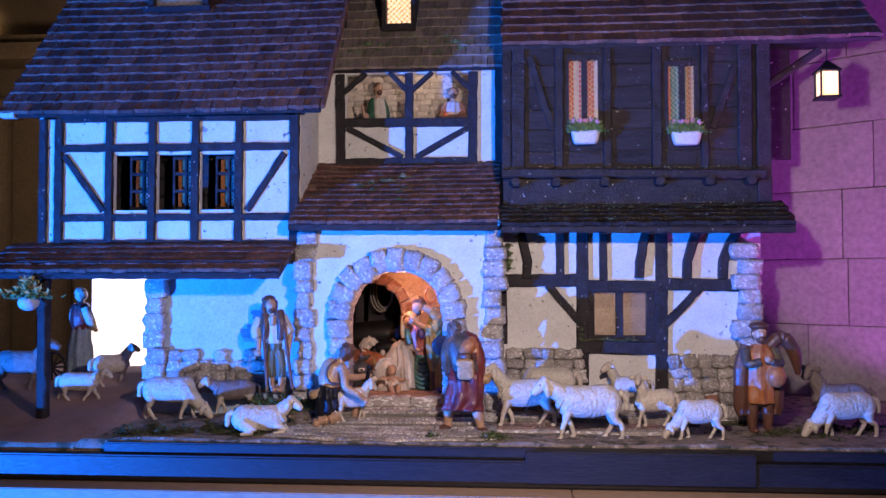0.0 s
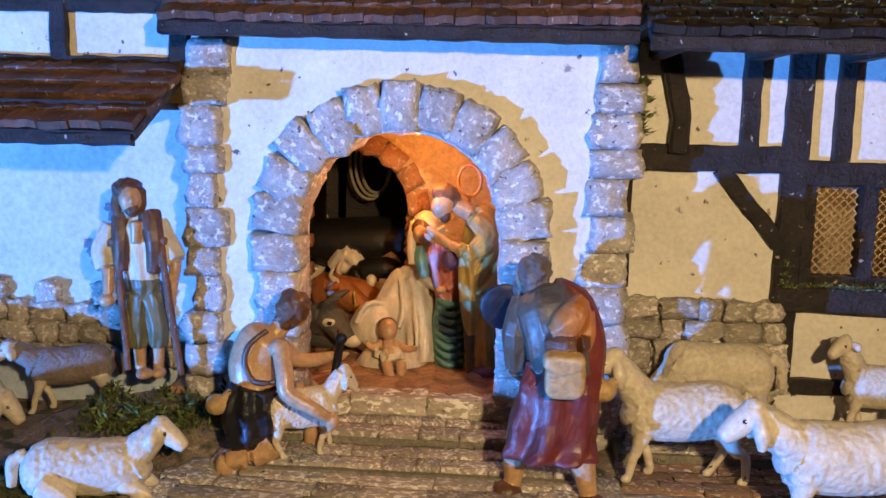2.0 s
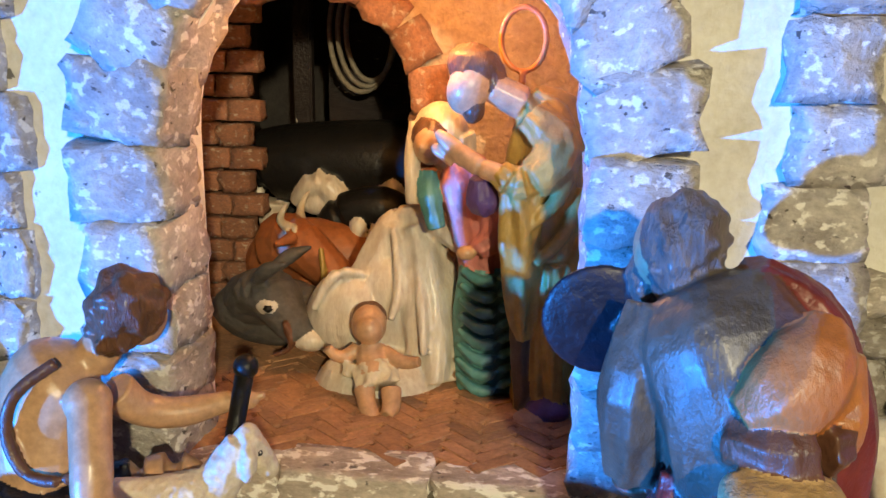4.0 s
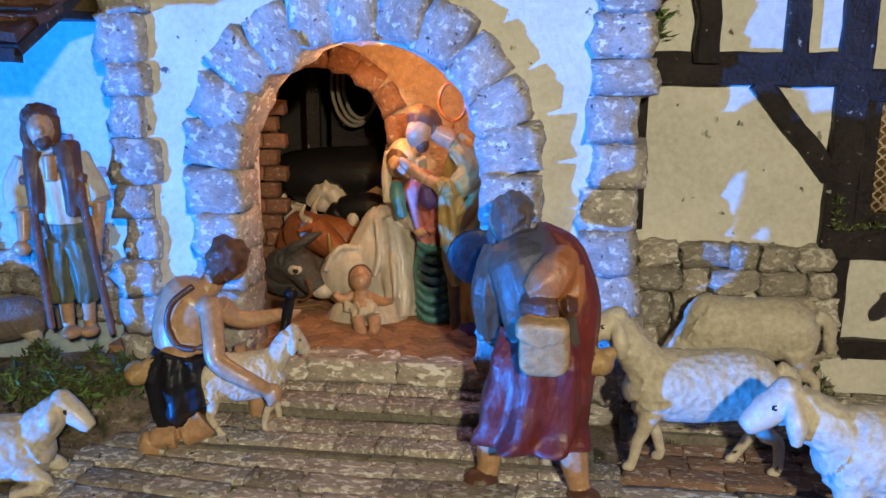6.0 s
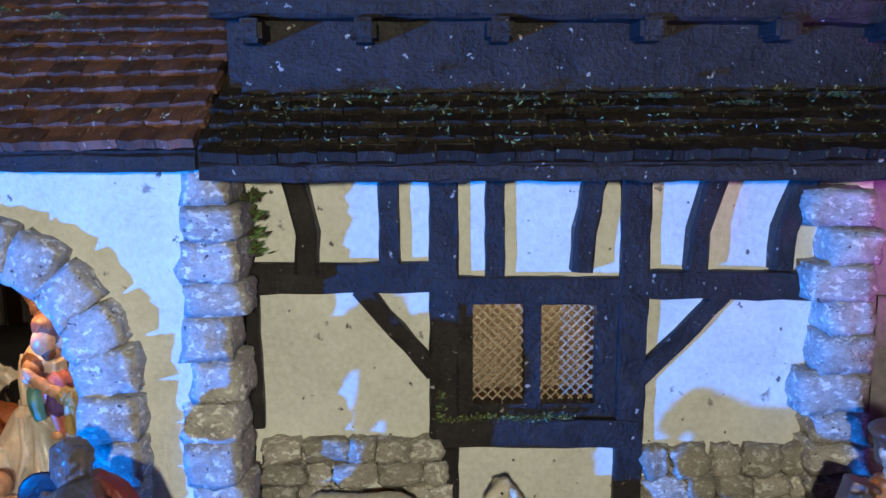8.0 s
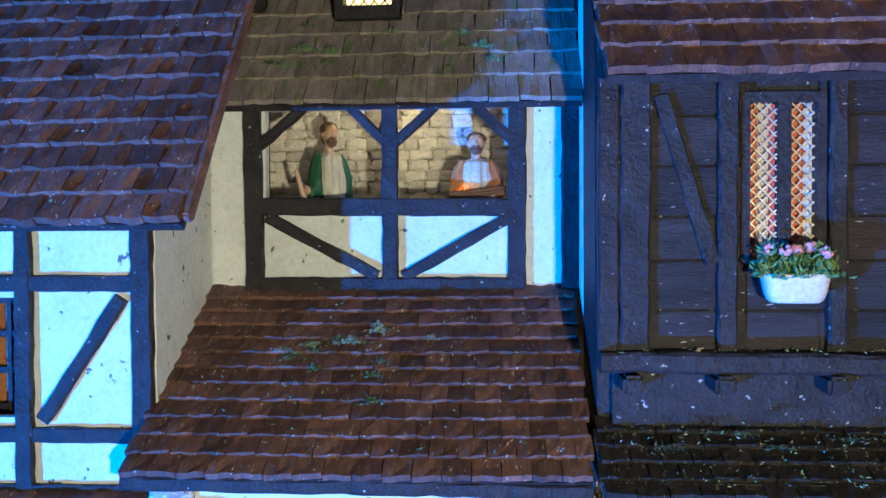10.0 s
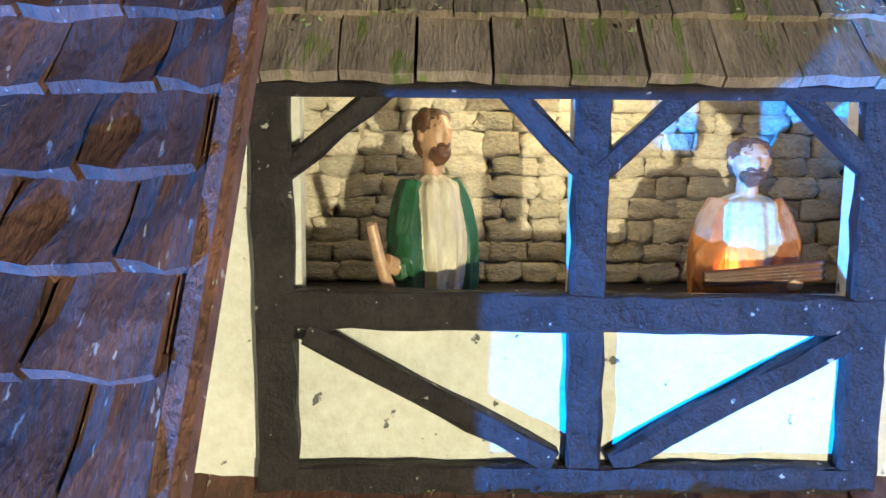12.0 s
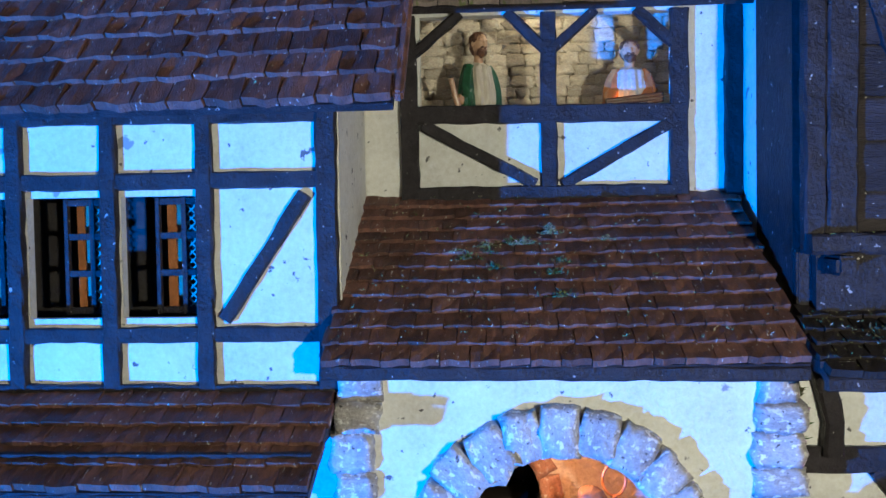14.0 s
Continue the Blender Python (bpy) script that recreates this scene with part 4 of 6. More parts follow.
for k in range(3):
    course(2.372 - k * 0.030, 2.40 - k * 0.030, 0.575, 1.07 - k * 0.01, -0.094, 0.05, 0.09, 0.018, PAVING)
course(2.286, 2.312, 0.57, 1.045, -0.095, 0.06, 0.14, 0.026)
for k in range(3):
    course(2.257 - k * 0.027, 2.283 - k * 0.027, 0.556, 1.02, -0.110, 0.04, 0.07, 0.016, PAVEBRICK, "paving_brick")
course(2.166, 2.196, 0.55, 1.00, -0.112, 0.10, 0.20, 0.03)
for k in range(2):
    course(2.12 - k * 0.03, 2.148 - k * 0.03, 0.58, 1.02, -0.121, 0.05, 0.09, 0.02, PAVEBRICK, "paving_brick")

# ---- figures ----


class Figure:
    """One painted figure: rounded forms and cloth joined into one mesh."""

    def __init__(self):
        self.bm, self.mats = bmesh.new(), []

    def slot(self, mat, faces):
        if mat not in self.mats:
            self.mats.append(mat)
        i = self.mats.index(mat)
        for f in faces:
            f.material_index = i

    def ball(self, c, r, mat, rot=(0, 0, 0), lump=0.0, freq=30, seg=20):
        r = (r, r, r) if isinstance(r, (int, float)) else r
        m = Matrix.Translation(c) @ pose(0, 0, 0, *rot) @ Matrix.Diagonal((*r, 1))
        vs = bmesh.ops.create_uvsphere(self.bm, u_segments=seg, v_segments=max(6, seg * 2 // 3), radius=1, matrix=m)["verts"]
        if lump:
            mid = Vector(c)
            for v in vs:
                v.co += (v.co - mid).normalized() * lump * (noise.noise(v.co * freq) + 0.6 * noise.noise(v.co * freq * 2.1))
        self.slot(mat, {f for v in vs for f in v.link_faces})

    def tube(self, pts, radii, mat, seg=12, fold=0.0, folds=7, flat=1.0, seed=0.0):
        """A limb, a robe or a stick through the points; fold: depth of its pleats."""
        pts = [Vector(p) for p in pts]
        fine, rad = [], []
        steps = 4
        for i in range(len(pts) - 1):
            p0, p1, p2, p3 = pts[max(0, i - 1)], pts[i], pts[i + 1], pts[min(len(pts) - 1, i + 2)]
            for k in range(steps):
                t = k / steps
                fine.append(0.5 * (2 * p1 + (p2 - p0) * t + (2 * p0 - 5 * p1 + 4 * p2 - p3) * t * t + (3 * p1 - p0 - 3 * p2 + p3) * t ** 3))
                rad.append(radii[i] + (radii[i + 1] - radii[i]) * (3 * t * t - 2 * t ** 3))
        fine.append(pts[-1])
        rad.append(radii[-1])
        rings, side = [], None
        for i, p in enumerate(fine):
            d = (fine[min(len(fine) - 1, i + 1)] - fine[max(0, i - 1)]).normalized()
            ref = Vector((1, 0, 0)) if abs(d.x) < 0.9 else Vector((0, 1, 0))
            u = (ref - d * ref.dot(d)).normalized()
            w = d.cross(u)
            ring = []
            for k in range(seg):
                a = 2 * math.pi * k / seg
                g = i / (len(fine) - 1)
                rr = rad[i] * (1 + fold * math.sin(folds * a + seed + 2.2 * math.sin(g * 3 + seed)) * (0.45 + 0.55 * abs(2 * g - 1)) + fold * 0.6 * noise.noise(Vector((math.cos(a) * 2, math.sin(a) * 2, g * 5 + seed))))
                ring.append(self.bm.verts.new(p + u * math.cos(a) * rr + w * math.sin(a) * rr * flat))
            rings.append(ring)
        faces = []
        for a, b in zip(rings, rings[1:]):
            for k in range(seg):
                faces.append(self.bm.faces.new((a[k], a[(k + 1) % seg], b[(k + 1) % seg], b[k])))
        faces.append(self.bm.faces.new(rings[0][::-1]))
        faces.append(self.bm.faces.new(rings[-1]))
        self.slot(mat, faces)

    def fuse(self, cell=0.0014, rounds=2, curl=0.0):
        """Melts the forms into one skin, as in a cast figure; each spot keeps the paint of the form it came from."""
        raw = bpy.data.meshes.new("raw")
        bmesh.ops.recalc_face_normals(self.bm, faces=self.bm.faces)
        self.bm.to_mesh(raw)
        self.bm.faces.index_update()
        self.bm.faces.ensure_lookup_table()
        tree = BVHTree.FromBMesh(self.bm)
        paint = [f.material_index for f in self.bm.faces]
        ob = new("raw", raw)
        mod = ob.modifiers.new("skin", "REMESH")
        mod.mode, mod.voxel_size = "VOXEL", cell
        soft = ob.modifiers.new("soft", "SMOOTH")
        soft.factor, soft.iterations = 0.5, rounds
        me = bpy.data.meshes.new_from_object(ob.evaluated_get(bpy.context.evaluated_depsgraph_get()))
        bpy.data.objects.remove(ob)
        bpy.data.meshes.remove(raw)
        self.bm.free()
        me.materials.clear()
        for mat in self.mats:
            me.materials.append(mat)
        for p in me.polygons:
            p.use_smooth = True
            hit = tree.find_nearest(p.center)
            p.material_index = paint[hit[2]] if hit[2] is not None else 0
        if curl:
            coat = {v for p in me.polygons if p.material_index == 0 for v in p.vertices}
            normals = [v.normal.copy() for v in me.vertices]
            for i in coat:
                co = me.vertices[i].co
                e = 1.0 - 2.2 * abs(noise.noise(co * 105)) + 0.5 * noise.noise(co * 260)
                me.vertices[i].co = co + normals[i] * curl * e
        self.bm = me
        return self

    def done(self, name, label, at, category="figurine", group="", size=1.0):
        ob = part(name, self.bm, self.mats, smooth=True, at=at @ Matrix.Diagonal((*((size,) * 3 if isinstance(size, (int, float)) else size), 1)))
        return tagged(ob, label, category, group)


# Figures are built about their own foot, facing -y, in metres.


def head(f, c, r, hair, beard=None, look_to=(0, -1)):
    d = Vector((look_to[0], look_to[1], 0)).normalized()
    side = Vector((-d.y, d.x, 0))
    c = Vector(c)
    f.ball(c + d * r * 0.08, (r * 0.82, r * 0.86, r * 1.08), SKIN)
    f.ball(c + Vector((0, 0, r * 0.42)) - d * r * 0.24, (r * 0.98, r * 0.98, r * 0.82), hair, lump=r * 0.16, freq=150, seg=28)
    f.ball(c - d * r * 0.42 - Vector((0, 0, r * 0.1)), (r * 0.86, r * 0.7, r * 0.95), hair, lump=r * 0.14, freq=150, seg=24)
    f.ball(c + d * r * 0.92 - Vector((0, 0, r * 0.08)), (r * 0.17, r * 0.2, r * 0.28), SKIN, seg=10)
    for s in (-1, 1):
        f.ball(c + d * r * 0.70 + side * s * r * 0.34 + Vector((0, 0, r * 0.30)), (r * 0.24, r * 0.2, r * 0.10), SKIN, seg=10)
        f.ball(c + side * s * r * 0.84, (r * 0.16, r * 0.2, r * 0.26), SKIN, seg=10)
    if beard:
        f.ball(c + d * r * 0.46 - Vector((0, 0, r * 0.74)), (r * 0.60, r * 0.52, r * 0.50), beard, lump=r * 0.12, freq=160, seg=20)
        f.ball(c + d * r * 0.78 - Vector((0, 0, r * 0.38)), (r * 0.42, r * 0.2, r * 0.10), beard, seg=12)


def robed_walker(skirt, bodice, cap, cloak=None):
    f = Figure()
    f.tube([(0, 0, 0.004), (0, 0, 0.06), (0, 0, 0.12), (0, 0, 0.15)], [0.044, 0.038, 0.030, 0.022], skirt, fold=0.13, folds=8, seg=32)
    f.tube([(0, 0, 0.14), (0, 0, 0.18), (0, 0, 0.215), (0, 0, 0.226)], [0.026, 0.031, 0.028, 0.012], bodice, fold=0.08, seg=20)
    for s in (-1, 1):
        f.tube([(s * 0.028, 0, 0.208), (s * 0.044, -0.006, 0.17), (s * 0.036, -0.026, 0.14)], [0.015, 0.015, 0.010], cloak or CREAM, fold=0.1)
        f.ball((s * 0.034, -0.032, 0.136), 0.008, SKIN)
    f.tube([(0, 0, 0.222), (0, 0, 0.238)], [0.010, 0.009], SKIN)
    head(f, (0, -0.003, 0.250), 0.019, cap)
    return f


def piper():
    f = Figure()
    for s in (-1, 1):
        f.tube([(s * 0.016, 0, 0.09), (s * 0.019, -0.002, 0.045), (s * 0.019, 0, 0.008)], [0.015, 0.013, 0.010], BROWN, fold=0.06)
        f.ball((s * 0.019, -0.010, 0.007), (0.010, 0.019, 0.008), BROWN)
    f.tube([(0, 0, 0.07), (0, 0, 0.12), (0, 0, 0.18), (0, 0, 0.208)], [0.034, 0.032, 0.036, 0.016], ORANGE, fold=0.12, flat=0.85, seg=24)
    for s in (-1, 1):
        f.tube([(s * 0.026, 0.004, 0.205), (s * 0.040, 0.004, 0.15), (s * 0.042, 0.006, 0.07), (s * 0.040, 0.006, 0.04)], [0.016, 0.019, 0.018, 0.013], BROWN, fold=0.14, seg=16)
        f.tube([(s * 0.034, -0.004, 0.195), (s * 0.038, -0.026, 0.165), (s * 0.012, -0.040, 0.172)], [0.012, 0.011, 0.008], GREYCLOTH, fold=0.1)
    f.ball((0.004, -0.042, 0.176), 0.009, SKIN)
    f.ball((0.028, -0.032, 0.135), (0.022, 0.018, 0.026), ORANGE)
    f.tube([(0.020, 0.0, 0.20), (0.055, 0.0, 0.225), (0.085, 0.0, 0.19), (0.095, 0.002, 0.135)], [0.012, 0.018, 0.016, 0.006], BROWN, seg=14)
    f.tube([(0, 0, 0.205), (0, -0.002, 0.222)], [0.010, 0.009], SKIN)
    head(f, (0, -0.004, 0.234), 0.019, HAIR, HAIR)
    f.ball((0, 0.0, 0.252), (0.024, 0.024, 0.010), BROWN)
    return f


def loft_figure(coat, shirt, lower):
    """A figure seen from the hips up, standing behind a sill."""
    f = Figure()
    f.tube([(0, 0, 0.0), (0, 0, 0.020)], [0.027, 0.027], lower, fold=0.1, flat=0.8, seg=20)
    f.tube([(0, -0.004, 0.012), (0, -0.004, 0.05), (0, 0, 0.085), (0, 0, 0.096)], [0.025, 0.027, 0.024, 0.011], shirt, fold=0.14, folds=9, flat=0.8, seg=28)
    for s in (-1, 1):
        f.tube([(s * 0.017, 0.002, 0.090), (s * 0.028, -0.004, 0.055), (s * 0.028, -0.006, 0.008)], [0.011, 0.014, 0.013], coat, fold=0.16, seg=14)
    f.tube([(0, 0.0, 0.088), (0, -0.002, 0.112)], [0.0085, 0.008], SKIN)
    head(f, (0, -0.004, 0.124), 0.0165, HAIR, HAIR)
    return f

def stooping_shepherd():
    """Seen from behind: grey coat, orange wrap, shoulder bag, dark red skirt, a broad hat before his chest."""
    f = Figure()
    for hip, knee, boot in (((-0.034, 0.005, 0.051), (-0.037, 0.005, 0.007), (-0.043, 0, 0.001)), ((0.037, -0.01, 0.047), (0.046, -0.01, 0.005), (0.049, -0.015, -0.001))):
        f.tube([hip, knee], [0.014, 0.0095], SKIN)
        f.ball(boot, (0.017, 0.015, 0.012), BROWN, lump=0.001)
    f.tube([(0.011, -0.007, 0.151), (0.008, -0.01, 0.119), (0.002, -0.01, 0.074), (0.001, -0.013, 0.048)], [0.034, 0.041, 0.046, 0.047], MAROON, fold=0.17, folds=7, flat=0.82, seg=48)
    f.tube([(0.013, -0.005, 0.143), (0.005, -0.009, 0.179), (-0.004, 0.001, 0.207), (-0.01, 0.011, 0.222), (-0.013, 0.015, 0.229)], [0.033, 0.035, 0.037, 0.029, 0.014], GREYCLOTH, fold=0.07, flat=0.84, seg=28)
    f.tube([(0.005, 0.005, 0.234), (0.028, -0.001, 0.215), (0.038, -0.005, 0.174), (0.038, -0.005, 0.131), (0.039, -0.005, 0.092)], [0.010, 0.015, 0.018, 0.017, 0.014], MAROON, fold=0.12, seg=18)
    f.tube([(0.005, 0.011, 0.237), (0.013, -0.015, 0.225), (0.023, -0.025, 0.216)], [0.007, 0.008, 0.009], BROWN, fold=0.1)
    f.tube([(0.026, -0.019, 0.224), (0.02, -0.031, 0.211), (0.011, -0.035, 0.201), (-0.002, -0.035, 0.191)], [0.010, 0.017, 0.018, 0.010], ORANGE, fold=0.06, seg=18)
    f.tube([(0.03, -0.025, 0.214), (0.032, -0.03, 0.191), (0.029, -0.033, 0.175)], [0.011, 0.011, 0.008], ORANGE)
    f.tube([(-0.006, -0.033, 0.181), (0.012, -0.043, 0.182), (0.032, -0.033, 0.184)], [0.009, 0.014, 0.010], BROWN, fold=0.14, seg=16)
    for (px, w, d, h) in (((0.011, -0.055, 0.15), 0.043, 0.020, 0.044), ((0.009, -0.057, 0.168), 0.045, 0.024, 0.020)):
        m = Matrix.Translation(px) @ pose(0, 0, 0, 8, 0, 3)
        bag = bmesh.ops.create_uvsphere(f.bm, u_segments=24, v_segments=16, radius=1)["verts"]
        for v in bag:
            q = Vector([math.copysign(abs(c) ** 0.5, c) for c in v.co])
            v.co = m @ Vector((q.x * w * 0.48, q.y * d * 0.5, q.z * h * 0.48 * (1 if h > 0.03 or q.z > 0 else 1.5 - abs(q.x) * 0.9)))
        f.slot(TAN, {q for v in bag for q in v.link_faces})
    f.tube([(0.037, -0.019, 0.163), (0.047, -0.013, 0.147), (0.055, -0.007, 0.131)], [0.003, 0.003, 0.003], TAN, seg=8)
    f.ball((0.058, -0.005, 0.124), (0.0125, 0.0125, 0.012), TAN)
    f.ball((0.066, -0.005, 0.132), 0.0065, TAN)
    f.tube([(-0.029, 0.011, 0.216), (-0.038, 0.001, 0.182), (-0.036, 0.015, 0.141)], [0.0155, 0.0165, 0.0125], GREYCLOTH, fold=0.12, seg=18)
    f.tube([(-0.036, 0.017, 0.138), (-0.03, 0.027, 0.127)], [0.0105, 0.008], BROWN)
    f.ball((-0.052, 0.037, 0.202), (0.0280, 0.0045, 0.0275), NAVY, rot=(8, 0, 0), seg=32)
    f.ball((-0.052, 0.051, 0.198), (0.016, 0.014, 0.016), NAVY)
    f.tube([(-0.031, 0.025, 0.204), (-0.04, 0.035, 0.196)], [0.012, 0.009], GREYCLOTH)
    f.tube([(-0.014, 0.015, 0.227), (-0.019, 0.021, 0.235)], [0.012, 0.011], SKIN)
    f.ball((-0.025, 0.027, 0.24), (0.0165, 0.0175, 0.0195), SKIN)
    f.ball((-0.02, 0.019, 0.246), (0.0185, 0.0185, 0.0195), GREYHAIR, lump=0.0042, freq=130, seg=32)
    f.ball((-0.021, 0.015, 0.234), (0.0165, 0.0125, 0.013), GREYHAIR, lump=0.0042, freq=150, seg=24)
    f.ball((-0.034, 0.033, 0.225), (0.009, 0.010, 0.013), GREYHAIR, lump=0.0016, freq=150)
    return f.fuse(0.0013)


def kneeling_shepherd():
    """Bare-backed, one knee down, one arm stretched out, the other round a lamb."""
    f = Figure()
    f.tube([(-0.017, 0, 0.093), (-0.021, 0.005, 0.121), (-0.012, 0.011, 0.146), (0, 0.017, 0.157)], [0.026, 0.0285, 0.0285, 0.014], SKIN, flat=0.85, seg=24)
    f.ball((-0.019, 0.001, 0.146), (0.014, 0.012, 0.018), SKIN)
    f.tube([(0.002, 0.017, 0.155), (0.013, 0.023, 0.171)], [0.012, 0.011], SKIN)
    f.ball((0.022, 0.037, 0.177), (0.0145, 0.0145, 0.0175), SKIN)
    f.ball((0.022, 0.025, 0.186), (0.0195, 0.0200, 0.0205), HAIR, lump=0.0042, freq=120, seg=32)
    f.ball((0.016, 0.019, 0.172), (0.0135, 0.0125, 0.0115), HAIR, lump=0.0042, freq=140, seg=24)
    f.ball((0.015, -0.009, 0.145), 0.0122, SKIN)
    f.tube([(0.016, -0.009, 0.146), (0.025, -0.027, 0.12), (0.03, -0.033, 0.1), (0.058, -0.033, 0.084), (0.072, -0.019, 0.069)], [0.0108, 0.0104, 0.0098, 0.0082, 0.0064], SKIN, seg=16)
    f.ball((0.076, -0.017, 0.065), (0.009, 0.008, 0.010), SKIN)
    f.tube([(0.076, -0.019, 0.065), (0.074, -0.019, 0.053)], [0.005, 0.003], SKIN)
    f.tube([(0.01, 0.025, 0.137), (0.019, 0.037, 0.121), (0.037, 0.047, 0.116), (0.062, 0.061, 0.119)], [0.0115, 0.0098, 0.0090, 0.0062], SKIN, seg=16)
    f.ball((0.069, 0.063, 0.119), (0.0088, 0.006, 0.0062), SKIN)
    f.tube([(0.071, 0.063, 0.12), (0.081, 0.065, 0.122)], [0.0036, 0.0022], SKIN, seg=8)
    f.tube([(0.001, -0.011, 0.166), (-0.016, -0.021, 0.152), (-0.022, -0.023, 0.131), (-0.013, -0.025, 0.112), (0.005, -0.026, 0.109), (0.018, -0.019, 0.113)], [0.0034] * 6, BROWN, seg=8)
    f.tube([(-0.016, 0, 0.098), (-0.021, -0.001, 0.071), (-0.018, -0.003, 0.039), (-0.009, -0.005, 0.026)], [0.0285, 0.0335, 0.032, 0.018], NAVY, fold=0.14, folds=8, seg=40)
    f.tube([(-0.013, 0.011, 0.073), (0.016, 0.027, 0.077)], [0.024, 0.0165], NAVY, fold=0.12, seg=20)
    f.tube([(0.012, 0.027, 0.076), (0.038, 0.037, 0.082), (0.042, 0.039, 0.062), (0.039, 0.037, 0.016)], [0.0145, 0.0135, 0.0115, 0.008], SKIN, seg=16)
    f.ball((0.048, 0.037, 0.012), (0.014, 0.009, 0.007), SKIN)
    f.tube([(0.004, -0.009, 0.03), (-0.015, -0.019, 0.018), (-0.042, -0.027, 0.016), (-0.047, -0.028, 0.011)], [0.0165, 0.0135, 0.0105, 0.0095], SKIN, seg=16)
    f.tube([(-0.046, -0.028, 0.012), (-0.045, -0.03, -0.013)], [0.0105, 0.0085], SKIN)
    f.ball((-0.055, -0.025, 0.081), (0.0125, 0.0125, 0.0120), TAN)
    f.tube([(-0.047, -0.023, 0.087), (-0.038, -0.017, 0.095)], [0.006, 0.0055], TAN)
    return f.fuse(0.0013)


def standing_father():
    """A robed man bowing over his joined palms."""
    f = Figure()
    f.tube([(0.013, 0.006, -0.0085), (0.015, 0.006, 0.0545), (0.013, 0.004, 0.1235), (0.011, 0.004, 0.1765), (0.009, 0.002, 0.2085), (-0.004, 0, 0.2275)], [0.021, 0.0245, 0.028, 0.029, 0.025, 0.011], OCHRE, fold=0.17, folds=7, flat=0.95, seg=48)
    f.tube([(-0.007, -0.028, 0.1695), (-0.006, -0.024, 0.1285), (-0.005, -0.02, 0.0885), (-0.001, -0.016, 0.0565)], [0.012, 0.0135, 0.011, 0.004], OCHRE, fold=0.24, folds=5, seg=26)
    f.tube([(0.018, -0.02, 0.1155), (0.02, -0.016, 0.0615), (0.025, -0.014, 0.0065)], [0.008, 0.010, 0.006], OCHRE, fold=0.2, seg=20)
    for a, b, c in (((0.024, -0.026, 0.2135), (0.016, -0.031, 0.1825), (-0.003, -0.035, 0.1645)), ((0.031, -0.022, 0.1935), (0.02, -0.028, 0.1625), (0, -0.032, 0.1415)), ((0.035, -0.018, 0.1675), (0.024, -0.025, 0.1365), (0.006, -0.029, 0.1165)), ((0.037, -0.016, 0.1345), (0.028, -0.021, 0.1025), (0.013, -0.025, 0.0805))):
        f.tube([a, b, c], [0.0035, 0.0055, 0.0035], OCHRE, seg=10)
    f.tube([(-0.001, -0.016, 0.2155), (0.019, -0.024, 0.1935), (-0.004, -0.032, 0.1715), (-0.021, -0.033, 0.1795)], [0.012, 0.0165, 0.0135, 0.0085], OCHRE, fold=0.12, seg=20)
    f.tube([(-0.033, -0.022, 0.1735), (-0.031, -0.018, 0.1575), (-0.027, -0.014, 0.1505)], [0.008, 0.0125, 0.008], VIOLET, fold=0.14, seg=18)
    f.tube([(-0.019, -0.034, 0.1775), (-0.034, -0.032, 0.1825), (-0.046, -0.03, 0.1905)], [0.0072, 0.0070, 0.0065], SKIN)
    f.tube([(-0.042, -0.032, 0.1865), (-0.055, -0.03, 0.1975), (-0.063, -0.028, 0.2045)], [0.0072, 0.0058, 0.0026], SKIN, flat=0.7)
    f.tube([(-0.05, -0.028, 0.1855), (-0.061, -0.026, 0.1915), (-0.066, -0.024, 0.1945)], [0.006, 0.005, 0.0026], SKIN, flat=0.7)
    f.tube([(-0.004, -0.008, 0.0785), (-0.001, -0.006, 0.0365), (0.002, -0.006, -0.0015)], [0.009, 0.009, 0.008], GREYCLOTH, fold=0.14)
    f.ball((0.019, -0.016, 0.0035), (0.016, 0.012, 0.010), VIOLET)
    f.ball((0.006, -0.022, -0.0005), (0.012, 0.010, 0.0055), SKIN)
    f.tube([(-0.008, -0.002, 0.2225), (-0.028, -0.006, 0.2325)], [0.012, 0.0105], SKIN)
    f.ball((-0.044, -0.01, 0.2325), (0.0145, 0.0150, 0.0190), SKIN, rot=(0, 22, 0))
    f.ball((-0.041, -0.004, 0.2465), (0.0190, 0.0180, 0.0155), HAIR, rot=(0, 20, 0), lump=0.0016, freq=140, seg=28)
    f.ball((-0.028, -0.002, 0.2365), (0.010, 0.014, 0.014), HAIR, lump=0.0014, freq=140)
    f.ball((-0.04, -0.012, 0.2185), (0.0075, 0.0085, 0.0105), HAIR, lump=0.0012, freq=150)
    f.ball((-0.053, -0.012, 0.2295), (0.0032, 0.0032, 0.0045), SKIN, seg=8)
    cx, cy, cz = (-0.009, 0.012, 0.2645)
    f.tube([(cx + 0.0155 * math.cos(a), cy, cz + 0.0215 * math.sin(a)) for a in [2 * math.pi * i / 14 for i in range(15)]], [0.0023] * 15, ORANGE, seg=8)
    f.tube([(cx, cy, cz - 0.021), (-0.009, 0.006, 0.2345)], [0.0023, 0.003], ORANGE, seg=8)
    return f.fuse(0.0012)


